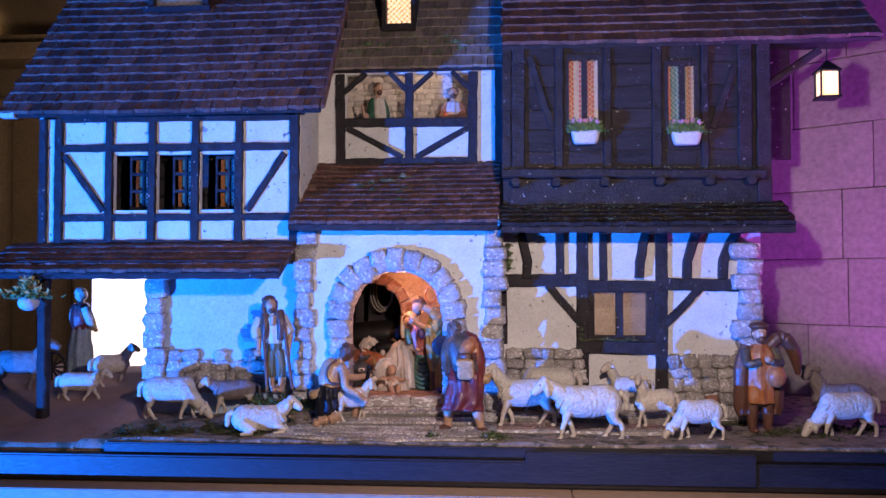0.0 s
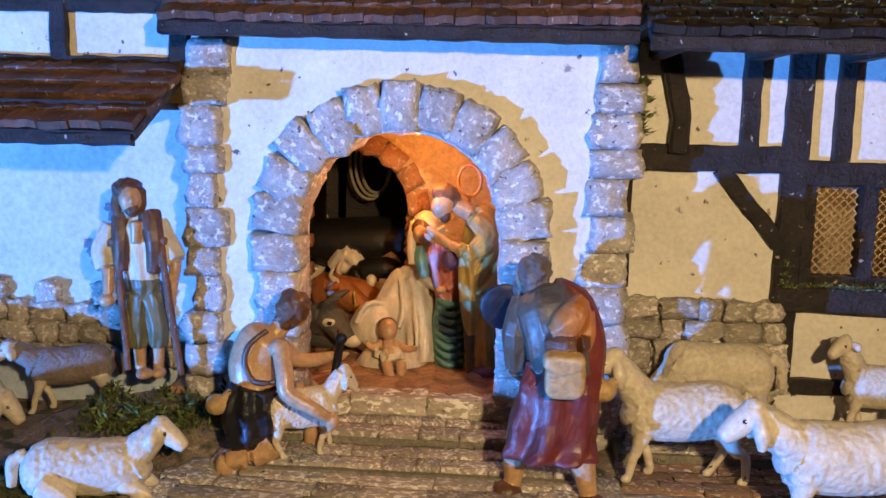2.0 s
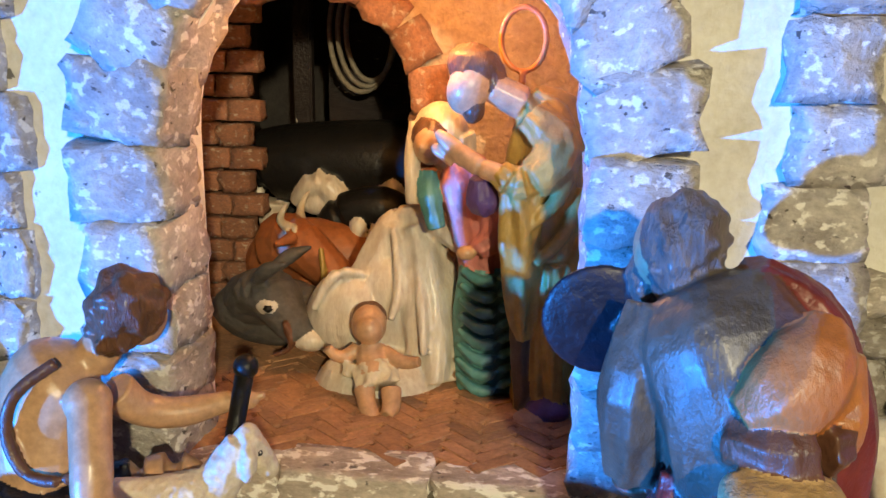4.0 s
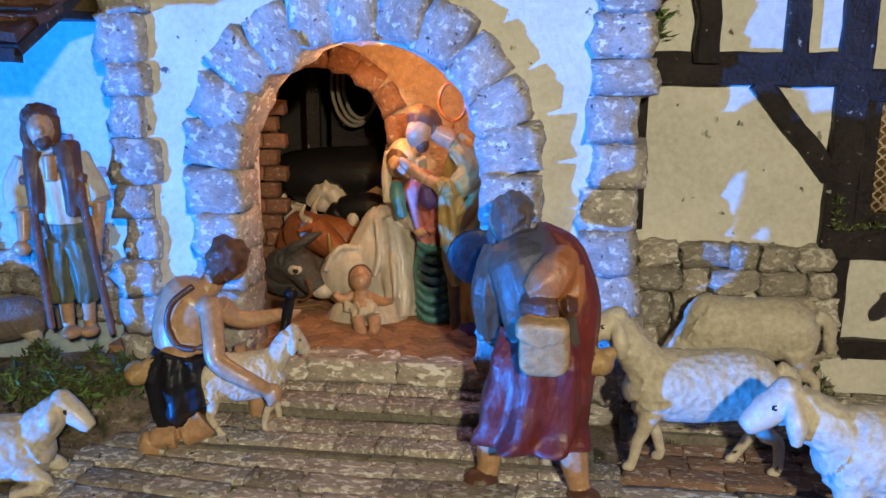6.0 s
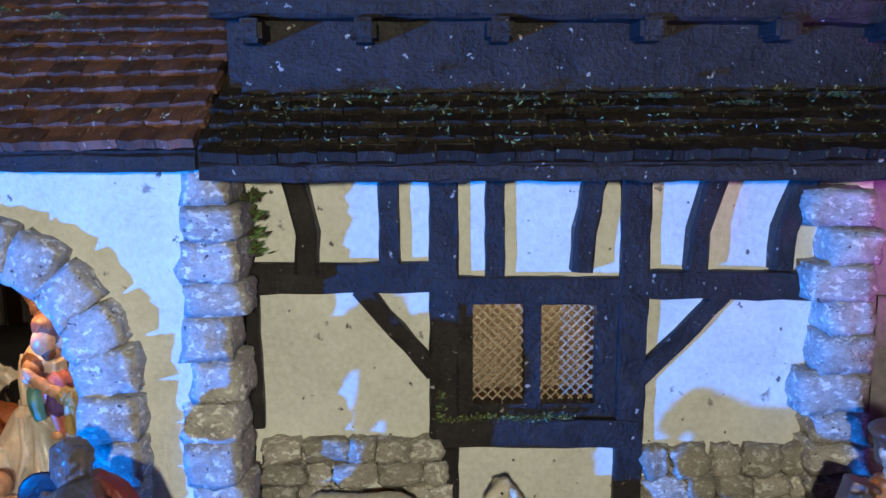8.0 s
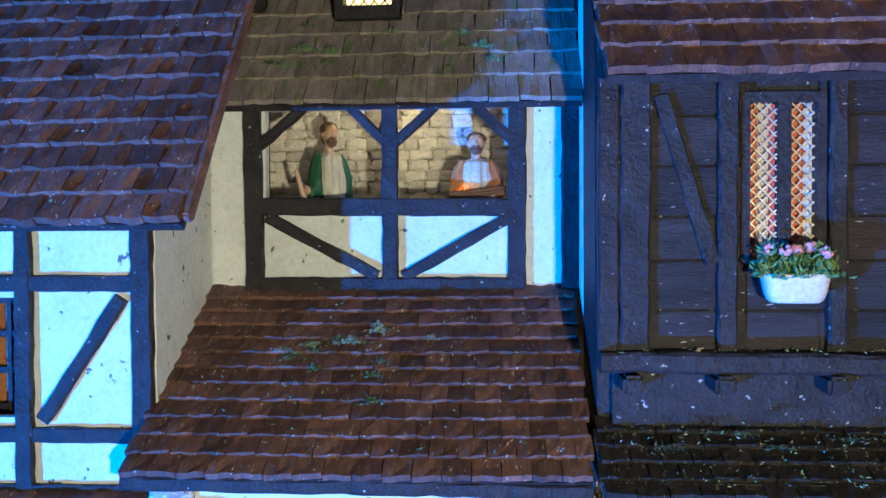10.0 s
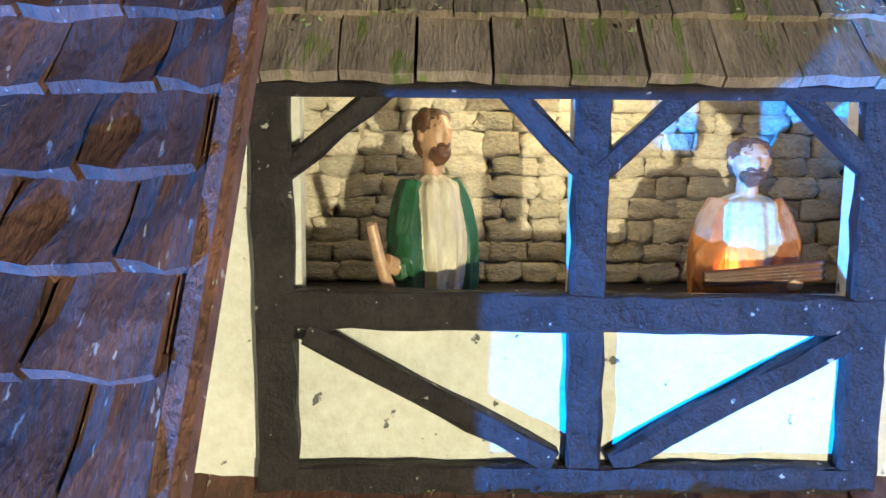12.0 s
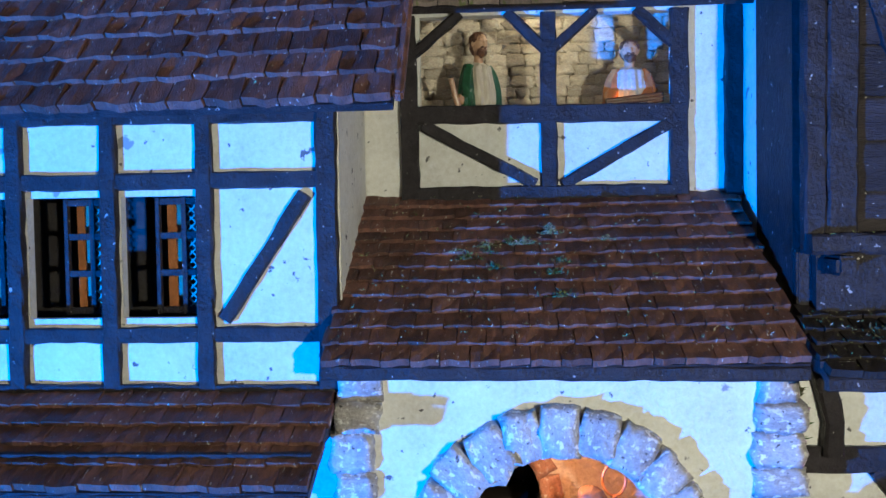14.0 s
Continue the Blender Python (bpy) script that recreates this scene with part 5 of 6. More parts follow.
def kneeling_mother():
    """Head bowed under a pale veil, rose bodice, teal skirt draped in swags."""
    f = Figure()
    f.tube([(0.022, 0.003, -0.0005), (0.019, 0.001, 0.0515), (0.017, -0.001, 0.0985)], [0.0275, 0.027, 0.021], TEAL, fold=0.08, flat=0.9, seg=36)
    for i in range(8):
        a, b, c = (0.001, -0.021, 0.0985), (0.019, -0.028, 0.0915), (0.041, -0.021, 0.0985)
        dz, w = -0.0118 * i, 0.0012 * i
        f.tube([(a[0] - w * 0.3, a[1], a[2] + dz), (b[0], b[1] - w * 0.6, b[2] + dz * 1.02), (c[0] + w * 0.4, c[1], c[2] + dz)], [0.0028, 0.0048, 0.0028], TEAL, seg=10)
    f.tube([(0.017, -0.001, 0.0945), (0.01, -0.001, 0.1325), (-0.001, -0.001, 0.1645), (-0.011, -0.001, 0.1785)], [0.0185, 0.0220, 0.0210, 0.0100], ROSE, fold=0.10, folds=8, seg=30)
    f.tube([(0.016, -0.013, 0.1605), (0.026, -0.023, 0.1305), (0.013, -0.029, 0.1145)], [0.0115, 0.0115, 0.0075], ROSE, fold=0.14, seg=18)
    f.ball((0.005, -0.031, 0.1135), (0.0075, 0.006, 0.0055), SKIN)
    f.tube([(-0.027, -0.009, 0.1685), (-0.025, -0.015, 0.1515), (-0.019, -0.017, 0.1275)], [0.0065, 0.0085, 0.007], TEAL, fold=0.12)
    f.tube([(-0.013, -0.003, 0.1755), (-0.02, -0.007, 0.1835)], [0.0095, 0.009], SKIN)
    f.ball((-0.025, -0.013, 0.1895), (0.0120, 0.0125, 0.0155), SKIN)
    f.ball((-0.03, -0.023, 0.1885), (0.0022, 0.003, 0.0036), SKIN, seg=8)
    f.ball((-0.024, -0.007, 0.1945), (0.0158, 0.0160, 0.0165), HAIR, lump=0.001, freq=140)
    f.ball((-0.02, 0.002, 0.1975), (0.0205, 0.0205, 0.0220), CREAM, lump=0.0008, freq=80, seg=28)
    f.tube([(-0.036, -0.005, 0.2045), (-0.039, -0.009, 0.1765), (-0.037, -0.009, 0.1445)], [0.0065, 0.0062, 0.0070], CREAM, fold=0.12)
    f.tube([(-0.01, 0.005, 0.1955), (-0.006, 0.009, 0.1645)], [0.016, 0.013], CREAM, fold=0.1)
    return f.fuse(0.0012)


def cradle_child():
    f = Figure()
    f.ball((0.007, -0.004, 0.044), (0.0135, 0.0135, 0.0160), SKIN)
    f.ball((0.006, 0.001, 0.047), (0.0138, 0.0130, 0.0138), HAIR, lump=0.0006, freq=150)
    f.ball((0.009, -0.014, 0.043), (0.0105, 0.0085, 0.0110), SKIN)
    f.tube([(0.009, -0.008, 0.028), (0.014, -0.02, 0.01)], [0.0115, 0.0125], SKIN)
    f.tube([(0.012, -0.016, 0.017), (0.018, -0.026, 0.003)], [0.0155, 0.0165], CREAM, fold=0.2, flat=0.7, seg=24)
    f.tube([(-0.003, -0.018, 0.018), (-0.007, -0.022, 0.008)], [0.006, 0.004], CREAM, fold=0.2)
    f.tube([(0.009, -0.03, 0.004), (0.013, -0.038, -0.006), (0.02, -0.046, -0.014)], [0.0080, 0.0072, 0.0050], SKIN)
    f.tube([(0.029, -0.03, 0.005), (0.031, -0.038, -0.005), (0.029, -0.046, -0.01)], [0.0080, 0.0072, 0.0050], SKIN)
    f.tube([(0, -0.01, 0.026), (-0.012, -0.018, 0.022), (-0.021, -0.022, 0.03)], [0.0062, 0.0052, 0.0040], SKIN)
    f.tube([(0.02, -0.01, 0.025), (0.036, -0.018, 0.021), (0.049, -0.022, 0.024)], [0.0062, 0.0052, 0.0040], SKIN)
    return f.fuse(0.0011)


def draped_cradle():
    f = Figure()
    f.ball((-0.018, 0.01, 0.0445), (0.037, 0.026, 0.038), WHITECLOTH, lump=0.003, freq=30, seg=28)
    f.ball((0.009, -0.012, -0.0075), (0.053, 0.036, 0.034), WHITECLOTH, lump=0.003, freq=26, seg=32)
    f.tube([(-0.005, 0.024, 0.0685), (0.018, 0.028, 0.1115), (0.038, 0.028, 0.1235)], [0.020, 0.020, 0.012], WHITECLOTH, fold=0.12, seg=24)
    f.tube([(0.032, 0.022, 0.1185), (0.046, 0.01, 0.0675), (0.055, -0.006, 0.0005)], [0.017, 0.024, 0.022], WHITECLOTH, fold=0.14, folds=5, seg=28)
    f.tube([(0.019, 0.026, 0.1265), (0.049, 0.016, 0.1235), (0.072, 0.002, 0.1115)], [0.009, 0.012, 0.009], WHITECLOTH, fold=0.12, seg=18)
    for a, b, c in (((0.017, 0.008, 0.1205), (0.025, -0.006, 0.0785), (0.02, -0.016, 0.0515)), ((0.036, 0.005, 0.1145), (0.044, -0.014, 0.0665), (0.048, -0.028, 0.0285)), ((0, 0.004, 0.0815), (-0.026, -0.006, 0.0835), (-0.043, -0.012, 0.0555))):
        f.tube([a, b, c], [0.003, 0.005, 0.003], WHITECLOTH, seg=10)
    f.ball((0.016, 0.016, 0.046), (0.044, 0.024, 0.052), WHITECLOTH, lump=0.003, freq=30, seg=28)
    return f.fuse(0.0016, 4)


def crutch_beggar():
    """Long-haired man in vest and rolled trousers leaning on two crutches."""
    f = Figure()
    f.tube([(0.01, 0, 0.138), (0.009, 0, 0.124), (0.01, 0, 0.104)], [0.0195, 0.0215, 0.0175], OLIVE, fold=0.12, folds=9, flat=0.8, seg=36)
    f.tube([(0.003, -0.003, 0.109), (0.001, -0.007, 0.072), (0.001, -0.005, 0.041)], [0.0145, 0.0135, 0.0125], OLIVE, fold=0.14, seg=22)
    f.tube([(0.019, 0.001, 0.109), (0.028, -0.003, 0.072), (0.027, 0.001, 0.042)], [0.0145, 0.0130, 0.0120], OLIVE, fold=0.14, seg=22)
    f.tube([(0.004, -0.005, 0.042), (0.006, -0.007, 0.012)], [0.0082, 0.0068], SKIN)
    f.ball((0.014, -0.015, 0.008), (0.010, 0.013, 0.007), SKIN)
    f.tube([(0.027, 0.001, 0.043), (0.024, 0.005, 0.011)], [0.0080, 0.0068], SKIN)
    f.ball((0.026, 0.001, 0.005), (0.009, 0.013, 0.007), SKIN)
    f.tube([(0.009, -0.003, 0.13), (0.009, -0.003, 0.165), (0.002, -0.001, 0.195), (-0.002, -0.003, 0.209)], [0.0205, 0.0245, 0.0265, 0.0120], CREAM, fold=0.09, folds=8, flat=0.72, seg=32)
    f.tube([(0.012, -0.021, 0.204), (0.011, -0.022, 0.177)], [0.008, 0.006], SKIN)
    f.tube([(-0.013, -0.007, 0.209), (-0.009, -0.018, 0.179), (-0.01, -0.015, 0.142)], [0.0120, 0.0105, 0.0085], BROWN, fold=0.10, seg=16)
    f.tube([(0.023, -0.007, 0.214), (0.033, -0.018, 0.18), (0.03, -0.013, 0.14)], [0.0140, 0.0115, 0.0085], BROWN, fold=0.10, seg=16)
    f.tube([(-0.028, 0, 0.196), (-0.039, -0.005, 0.164), (-0.031, -0.013, 0.143)], [0.0125, 0.0145, 0.0125], CREAM, fold=0.15, folds=5, seg=20)
    f.tube([(-0.029, -0.014, 0.142), (-0.026, -0.023, 0.112)], [0.0085, 0.0064], SKIN)
    f.ball((-0.027, -0.027, 0.104), (0.0105, 0.0075, 0.0085), SKIN)
    f.tube([(0.03, 0, 0.202), (0.046, -0.003, 0.169), (0.056, -0.007, 0.154)], [0.0125, 0.0140, 0.0125], CREAM, fold=0.15, folds=5, seg=20)
    f.tube([(0.055, -0.007, 0.153), (0.052, -0.013, 0.113)], [0.0078, 0.0058], SKIN)
    f.ball((0.051, -0.015, 0.105), (0.0070, 0.0060, 0.0125), SKIN)
    f.tube([(-0.016, -0.019, 0.177), (-0.009, -0.023, 0.104), (-0.003, -0.025, 0.015)], [0.0046, 0.0046, 0.0040], ROOFTILE, seg=10)
    f.tube([(0.04, -0.019, 0.18), (0.051, -0.021, 0.106), (0.063, -0.017, 0.009)], [0.0046, 0.0046, 0.0040], ROOFTILE, seg=10)
    f.tube([(-0.025, -0.019, 0.177), (-0.007, -0.019, 0.177)], [0.005, 0.005], ROOFTILE, seg=10)
    f.tube([(0.032, -0.019, 0.18), (0.048, -0.019, 0.181)], [0.005, 0.005], ROOFTILE, seg=10)
    f.tube([(0.002, -0.007, 0.21), (0, -0.011, 0.223)], [0.0100, 0.0095], SKIN)
    f.ball((0.004, -0.019, 0.231), (0.0132, 0.0140, 0.0185), SKIN)
    f.ball((0.012, -0.032, 0.23), (0.0030, 0.0040, 0.0048), SKIN, seg=10)
    f.ball((-0.002, -0.011, 0.241), (0.0185, 0.0175, 0.0165), HAIR, lump=0.0042, freq=130, seg=28)
    f.tube([(-0.013, -0.013, 0.239), (-0.016, -0.015, 0.223), (-0.014, -0.015, 0.209)], [0.0065, 0.0060, 0.0040], HAIR, fold=0.2)
    f.tube([(0.014, -0.011, 0.242), (0.016, -0.011, 0.226), (0.013, -0.011, 0.214)], [0.0065, 0.0055, 0.0040], HAIR, fold=0.2)
    f.ball((0.008, -0.024, 0.218), (0.0088, 0.0080, 0.0088), HAIR, lump=0.0014, freq=150)
    return f.fuse(0.0013)


def cow():
    f = Figure()
    f.tube([(-0.088, 0.005, 0.137), (-0.072, 0.005, 0.152), (-0.025, 0.005, 0.156), (0.035, 0.005, 0.159), (0.086, 0.005, 0.159), (0.115, 0.005, 0.136)], [0.020, 0.038, 0.042, 0.043, 0.040, 0.024], BLACK, seg=32)
    f.tube([(-0.035, -0.028, 0.119), (-0.007, -0.036, 0.143), (0.019, -0.034, 0.12), (0.052, -0.036, 0.126), (0.07, -0.032, 0.144)], [0.009, 0.013, 0.013, 0.012, 0.007], WHITECLOTH, seg=14)
    for p in ((-0.011, -0.032, 0.12), (0.007, -0.028, 0.109), (0.042, -0.028, 0.113), (0.063, -0.028, 0.128)):
        f.ball(p, (0.020, 0.012, 0.012), WHITECLOTH)
    f.tube([(-0.065, -0.01, 0.117), (-0.071, -0.01, 0.082), (-0.072, -0.01, 0.026)], [0.017, 0.010, 0.009], WHITECLOTH)
    f.tube([(0.072, -0.01, 0.121), (0.075, -0.01, 0.079), (0.074, -0.01, 0.032)], [0.018, 0.011, 0.009], BLACK)
    f.tube([(-0.057, 0.02, 0.112), (-0.06, 0.02, 0.019)], [0.016, 0.009], BLACK)
    f.tube([(0.083, 0.02, 0.116), (0.084, 0.02, 0.025)], [0.016, 0.009], BLACK)
    f.tube([(-0.086, 0, 0.153), (-0.08, -0.01, 0.121), (-0.071, -0.016, 0.085)], [0.005, 0.0055, 0.007], WHITECLOTH)
    return f.fuse(0.0022)


def calf():
    f = Figure()
    f.tube([(-0.032, 0.005, 0.092), (-0.011, 0.005, 0.109), (0.025, 0.005, 0.115), (0.054, 0.005, 0.105)], [0.014, 0.020, 0.021, 0.015], BLACK, seg=22)
    for p in ((0.005, -0.014, 0.097), (0.023, -0.012, 0.091), (0.016, -0.008, 0.08)):
        f.ball(p, (0.008, 0.006, 0.012), WHITECLOTH)
    for p, q in (((-0.02, 0.005, 0.09), (-0.021, 0.005, 0.044)), ((0.018, 0, 0.088), (0.017, 0, 0.043)), ((0.05, 0.005, 0.092), (0.049, 0.005, 0.043))):
        f.tube([p, q], [0.009, 0.007], WHITECLOTH)
    return f.fuse(0.002)


def sheep(head=(-0.082, 0.0, 0.142), face=(-1.0, 0.0, -0.28), wool=None, lying=False, slim=1.0, ears=1.0, ear_out=0.0, stride=1.0, hide=None):
    """A sheep facing -x, about 0.17 m long and 0.12 m high at the back; head: where its skull is, face: where its muzzle points."""
    wool, hide = wool or WOOL, hide or FLEECE
    f = Figure()
    b = 0.046 if lying else 0.084
    h, d = Vector(head), Vector(face).normalized()
    side = d.cross(Vector((0, 0, 1))).normalized()
    up = side.cross(d)
    f.tube([(-0.058, 0, b + 0.004), (-0.050, 0, b - 0.001), (-0.030, 0, b - 0.002), (0.005, 0, b - 0.003), (0.042, 0, b + 0.001), (0.066, 0, b + 0.001), (0.078, 0, b + 0.003)],
           [0.012, 0.023 * slim, 0.0275 * slim, 0.0275 * slim, 0.027 * slim, 0.0215 * slim, 0.009], wool, seg=28, flat=1.22)
    for sy in (-1, 1):
        f.ball((-0.040, sy * 0.011, b - 0.008), (0.017, 0.014, 0.024), wool)
        f.ball((0.056, sy * 0.012, b - 0.004), (0.021, 0.015, 0.028), wool)
    neck = Vector((-0.036, 0, b + 0.002))
    f.ball(neck, (0.026, 0.022, 0.030), wool)
    f.tube([neck, neck.lerp(h, 0.5) + Vector((0.003, 0, -0.002)), h - d * 0.004 - up * 0.004], [0.0235, 0.0190, 0.0145], wool, seg=20)
    f.ball(h, (0.0148, 0.0142, 0.0142), hide)
    f.tube([h + up * 0.001, h + d * 0.014 - up * 0.001, h + d * 0.028 - up * 0.004, h + d * 0.036 - up * 0.006], [0.0140, 0.0122, 0.0096, 0.0062], hide, seg=16)
    f.ball(h + up * 0.008 - d * 0.005, (0.0095, 0.0085, 0.007), wool)
    for sy in (-1, 1):
        root = h - d * 0.004 + side * sy * 0.010 + up * 0.004
        tip = root + side * sy * (0.006 + 0.016 * ear_out) - Vector((0, 0, 1)) * 0.026 * ears * (1 - 0.75 * ear_out) - d * 0.004
        f.tube([root, root.lerp(tip, 0.5) + side * sy * 0.005, tip], [0.0042, 0.0078, 0.0042], hide, seg=12)
        f.ball(h + d * 0.010 + side * sy * 0.0118 + up * 0.004, 0.0019, BLACK, seg=8)
    if lying:
        for sy in (-1, 1):
            f.tube([(-0.036, sy * 0.014, b - 0.020), (-0.064, sy * 0.022, 0.012), (-0.030, sy * 0.030, 0.006)], [0.012, 0.007, 0.005], hide, seg=12)
            f.tube([(0.050, sy * 0.020, b - 0.014), (0.020, sy * 0.034, 0.016), (0.054, sy * 0.038, 0.006)], [0.020, 0.010, 0.005], hide, seg=12)
    else:
        for sy, st in ((-1, 1), (1, -1)):
            k = st * 0.011 * stride
            f.tube([(-0.040, sy * 0.011, b - 0.022), (-0.042 - k * 0.5, sy * 0.012, b * 0.44), (-0.041 - k * 0.9, sy * 0.012, b * 0.36), (-0.040 - k * 1.4, sy * 0.012, 0.007)], [0.0125, 0.0064, 0.0058, 0.0046], hide, seg=14)
            f.tube([(0.056, sy * 0.012, b - 0.018), (0.060 + k * 0.3, sy * 0.013, b * 0.52), (0.069 + k * 0.7, sy * 0.013, b * 0.40), (0.062 + k * 1.5, sy * 0.013, 0.007)], [0.0170, 0.0084, 0.0058, 0.0046], hide, seg=14)
            for x in (-0.043 - k * 1.4, 0.059 + k * 1.5):
                f.ball((x, sy * 0.0125, 0.004), (0.0068, 0.0052, 0.0044), hide, seg=10)
    f.tube([(0.074, 0, b + 0.016), (0.088, 0, b + 0.008), (0.091, 0, b - 0.022)], [0.007, 0.0072, 0.0050], wool, seg=12)
    return f.fuse(0.0017, 2, 0.0011)


FOLK = "painted figures of the crib"
FLOCK = "sheep of the crib"
crutch_beggar().done("shepherd_figurine", "painted plaster shepherd on wooden crutches in brown vest", pose(-0.05, 2.325, -0.045), group=FOLK)
kneeling_shepherd().done("shepherd_figurine", "bare-backed kneeling painted shepherd in dark shorts pointing", pose(0.15, 2.225, -0.115), group=FOLK)
stooping_shepherd().done("shepherd_figurine", "stooping grey-haired painted shepherd with bag, hat and dark red skirt", pose(0.47, 2.185, -0.115), group=FOLK)
standing_father().done("saint_figurine", "bearded painted figure in ochre robe with joined palms", pose(0.375, 2.44, -0.0545), group=FOLK)
kneeling_mother().done("saint_figurine", "kneeling painted figure in pale veil and teal skirt", pose(0.325, 2.475, -0.0545), group=FOLK)
cradle_child().done("infant_figurine", "small painted infant figure lying on a draped mound", pose(0.25, 2.45, -0.045), group=FOLK)
draped_cradle().done("draped_cradle", "pale cloth draped over a low mound as a cradle", pose(0.25, 2.48, -0.0545), "cradle")
robed_walker(BLUECLOTH, MAROON, CREAM).fuse(0.0016).done("woman_figurine", "painted woman figure in red bodice and blue skirt", pose(-0.795, 2.74, -0.044, 0, 0, 150), group=FOLK, size=1.0)
piper().fuse(0.0015).done("shepherd_figurine", "painted piper figure in dark cloak and orange tunic", pose(1.190, 2.225, -0.118, 0, 0, 8), group=FOLK, size=1.02)
man = loft_figure(BOTTLE, CREAM, BLUECLOTH)
man.tube([(-0.026, -0.002, 0.060), (-0.036, -0.014, 0.036), (-0.048, -0.018, 0.032)], [0.012, 0.012, 0.008], BOTTLE, fold=0.12)
man.tube([(-0.046, -0.018, 0.034), (-0.058, -0.020, 0.038)], [0.006, 0.007], SKIN)
man.tube([(-0.072, -0.022, 0.066), (-0.060, -0.022, 0.030), (-0.044, -0.022, 0.004)], [0.0045, 0.005, 0.0045], SKIN, seg=8)
man.fuse(0.0010).done("villager_figurine", "painted villager figure in a green coat in the loft", pose(0.189, 2.628, 0.7055, 0, 0, 34), group=FOLK, size=(0.86, 0.95, 0.99))
man = loft_figure(ORANGE, POT, ORANGE)
man.tube([(0.026, -0.006, 0.052), (0.022, -0.028, 0.026), (-0.006, -0.032, 0.022)], [0.013, 0.012, 0.008], ORANGE, fold=0.12)
man.tube([(-0.026, -0.006, 0.052), (-0.030, -0.024, 0.026), (0.012, -0.034, 0.022)], [0.013, 0.011, 0.008], ORANGE, fold=0.12)
man.ball((0.024, -0.036, 0.026), (0.008, 0.006, 0.006), SKIN)
for k in range(3):
    man.tube([(-0.042, -0.040, 0.026 + k * 0.004), (0.046, -0.038, 0.032 + k * 0.006)], [0.003, 0.003], BROWN, seg=6)
man.fuse(0.0010).done("villager_figurine", "painted villager figure in orange carrying sticks in the loft", pose(0.418, 2.630, 0.7055, 0, 0, 0), group=FOLK, size=(0.97, 0.92, 0.86))

UPRIGHT, GRAZING, LEVEL = dict(head=(-0.078, 0.0, 0.138), face=(-1, 0, -0.28)), dict(head=(-0.086, 0.0, 0.034), face=(-0.75, 0, -0.75)), dict(head=(-0.090, 0.0, 0.118), face=(-1, 0, -0.55))
for mk, where, size, label in (
        (sheep(**UPRIGHT, ears=1.25), pose(0.618, 2.236, -0.111, 0, 0, 3), (0.98, 1.0, 1.0), "large cream sheep standing with raised head on the paving"),
        (sheep(**LEVEL, ears=1.3), pose(0.764, 2.130, -0.124, 0, 0, 2), (1.06, 1.1, 1.10), "large cream sheep walking before the rubble wall"),
        (sheep(**GRAZING), pose(0.682, 2.360, -0.095, 0, 0, -4), (0.96, 0.95, 1.0), "cream sheep grazing close to the house wall"),
        (sheep(head=(-0.072, -0.012, 0.146), face=(-0.8, -0.6, -0.25), ears=0.8, ear_out=0.7), pose(0.893, 2.362, -0.095, 0, 0, -6), (0.70, 0.72, 0.82), "small woolly lamb looking aside by the window"),
        (sheep(head=(-0.058, -0.020, 0.150), face=(-0.35, -0.9, -0.15), ears=0.7, ear_out=1.0, wool=FLEECE), pose(0.938, 2.236, -0.111, 0, 0, 4), (0.68, 0.72, 0.80), "small cream lamb with raised head on the paving"),
        (sheep(**GRAZING), pose(1.022, 2.130, -0.121, 0, 0, 2), (0.72, 0.76, 0.80), "small cream lamb grazing at the edge"),
        (sheep(**GRAZING), pose(1.372, 2.185, -0.122, 0, 0, 8), 0.92, "curly cream sheep grazing on dark moss"),
        (sheep(head=(-0.070, 0.0, 0.152), face=(-0.7, -0.6, -0.5), ears=0.8, ear_out=0.8, wool=GREYWOOL, hide=GREYWOOL), pose(1.405, 2.31, -0.120, 0, 0, -4), 0.95, "brown goat with raised head beside the piper"),
        (sheep(**GRAZING), pose(-0.315, 2.315, -0.120, 0, 0, 184), 0.98, "white sheep lowering its head by dry moss"),
        (sheep(**LEVEL, stride=1.8), pose(-0.615, 2.40, -0.092, 0, 0, 186), 0.74, "white lamb trotting over the clay ground"),
        (sheep(**UPRIGHT), pose(-0.600, 2.56, -0.062, 0, 0, 235), 0.80, "white sheep with raised head on the clay ground"),
        (sheep(**UPRIGHT, wool=GREYWOOL, hide=GREYWOOL, ear_out=0.6), pose(-0.845, 2.50, -0.070, 0, 0, 184), 1.0, "grey goat standing on the clay ground"),
        (sheep(head=(-0.078, 0.0, 0.086), face=(-0.9, 0.3, -0.45), lying=True), pose(-0.012, 2.120, -0.120, 0, 0, 194), 0.90, "cream sheep lying at the foot of the steps"),
        (sheep(**LEVEL, wool=GREYWOOL), pose(-0.165, 2.36, -0.108, 0, 0, 20), 0.76, "dark grey sheep beside the shepherd on crutches"),
        (sheep(head=(-0.080, 0.0, 0.132), face=(-0.8, 0, -0.7), ears=1.2, wool=FLEECE), pose(0.188, 2.238, -0.105, 0, 0, 208), (0.60, 0.62, 0.72), "small cream lamb held by the kneeling shepherd")):
    mk.done("sheep_figurine", label, where, group=FLOCK, size=size)

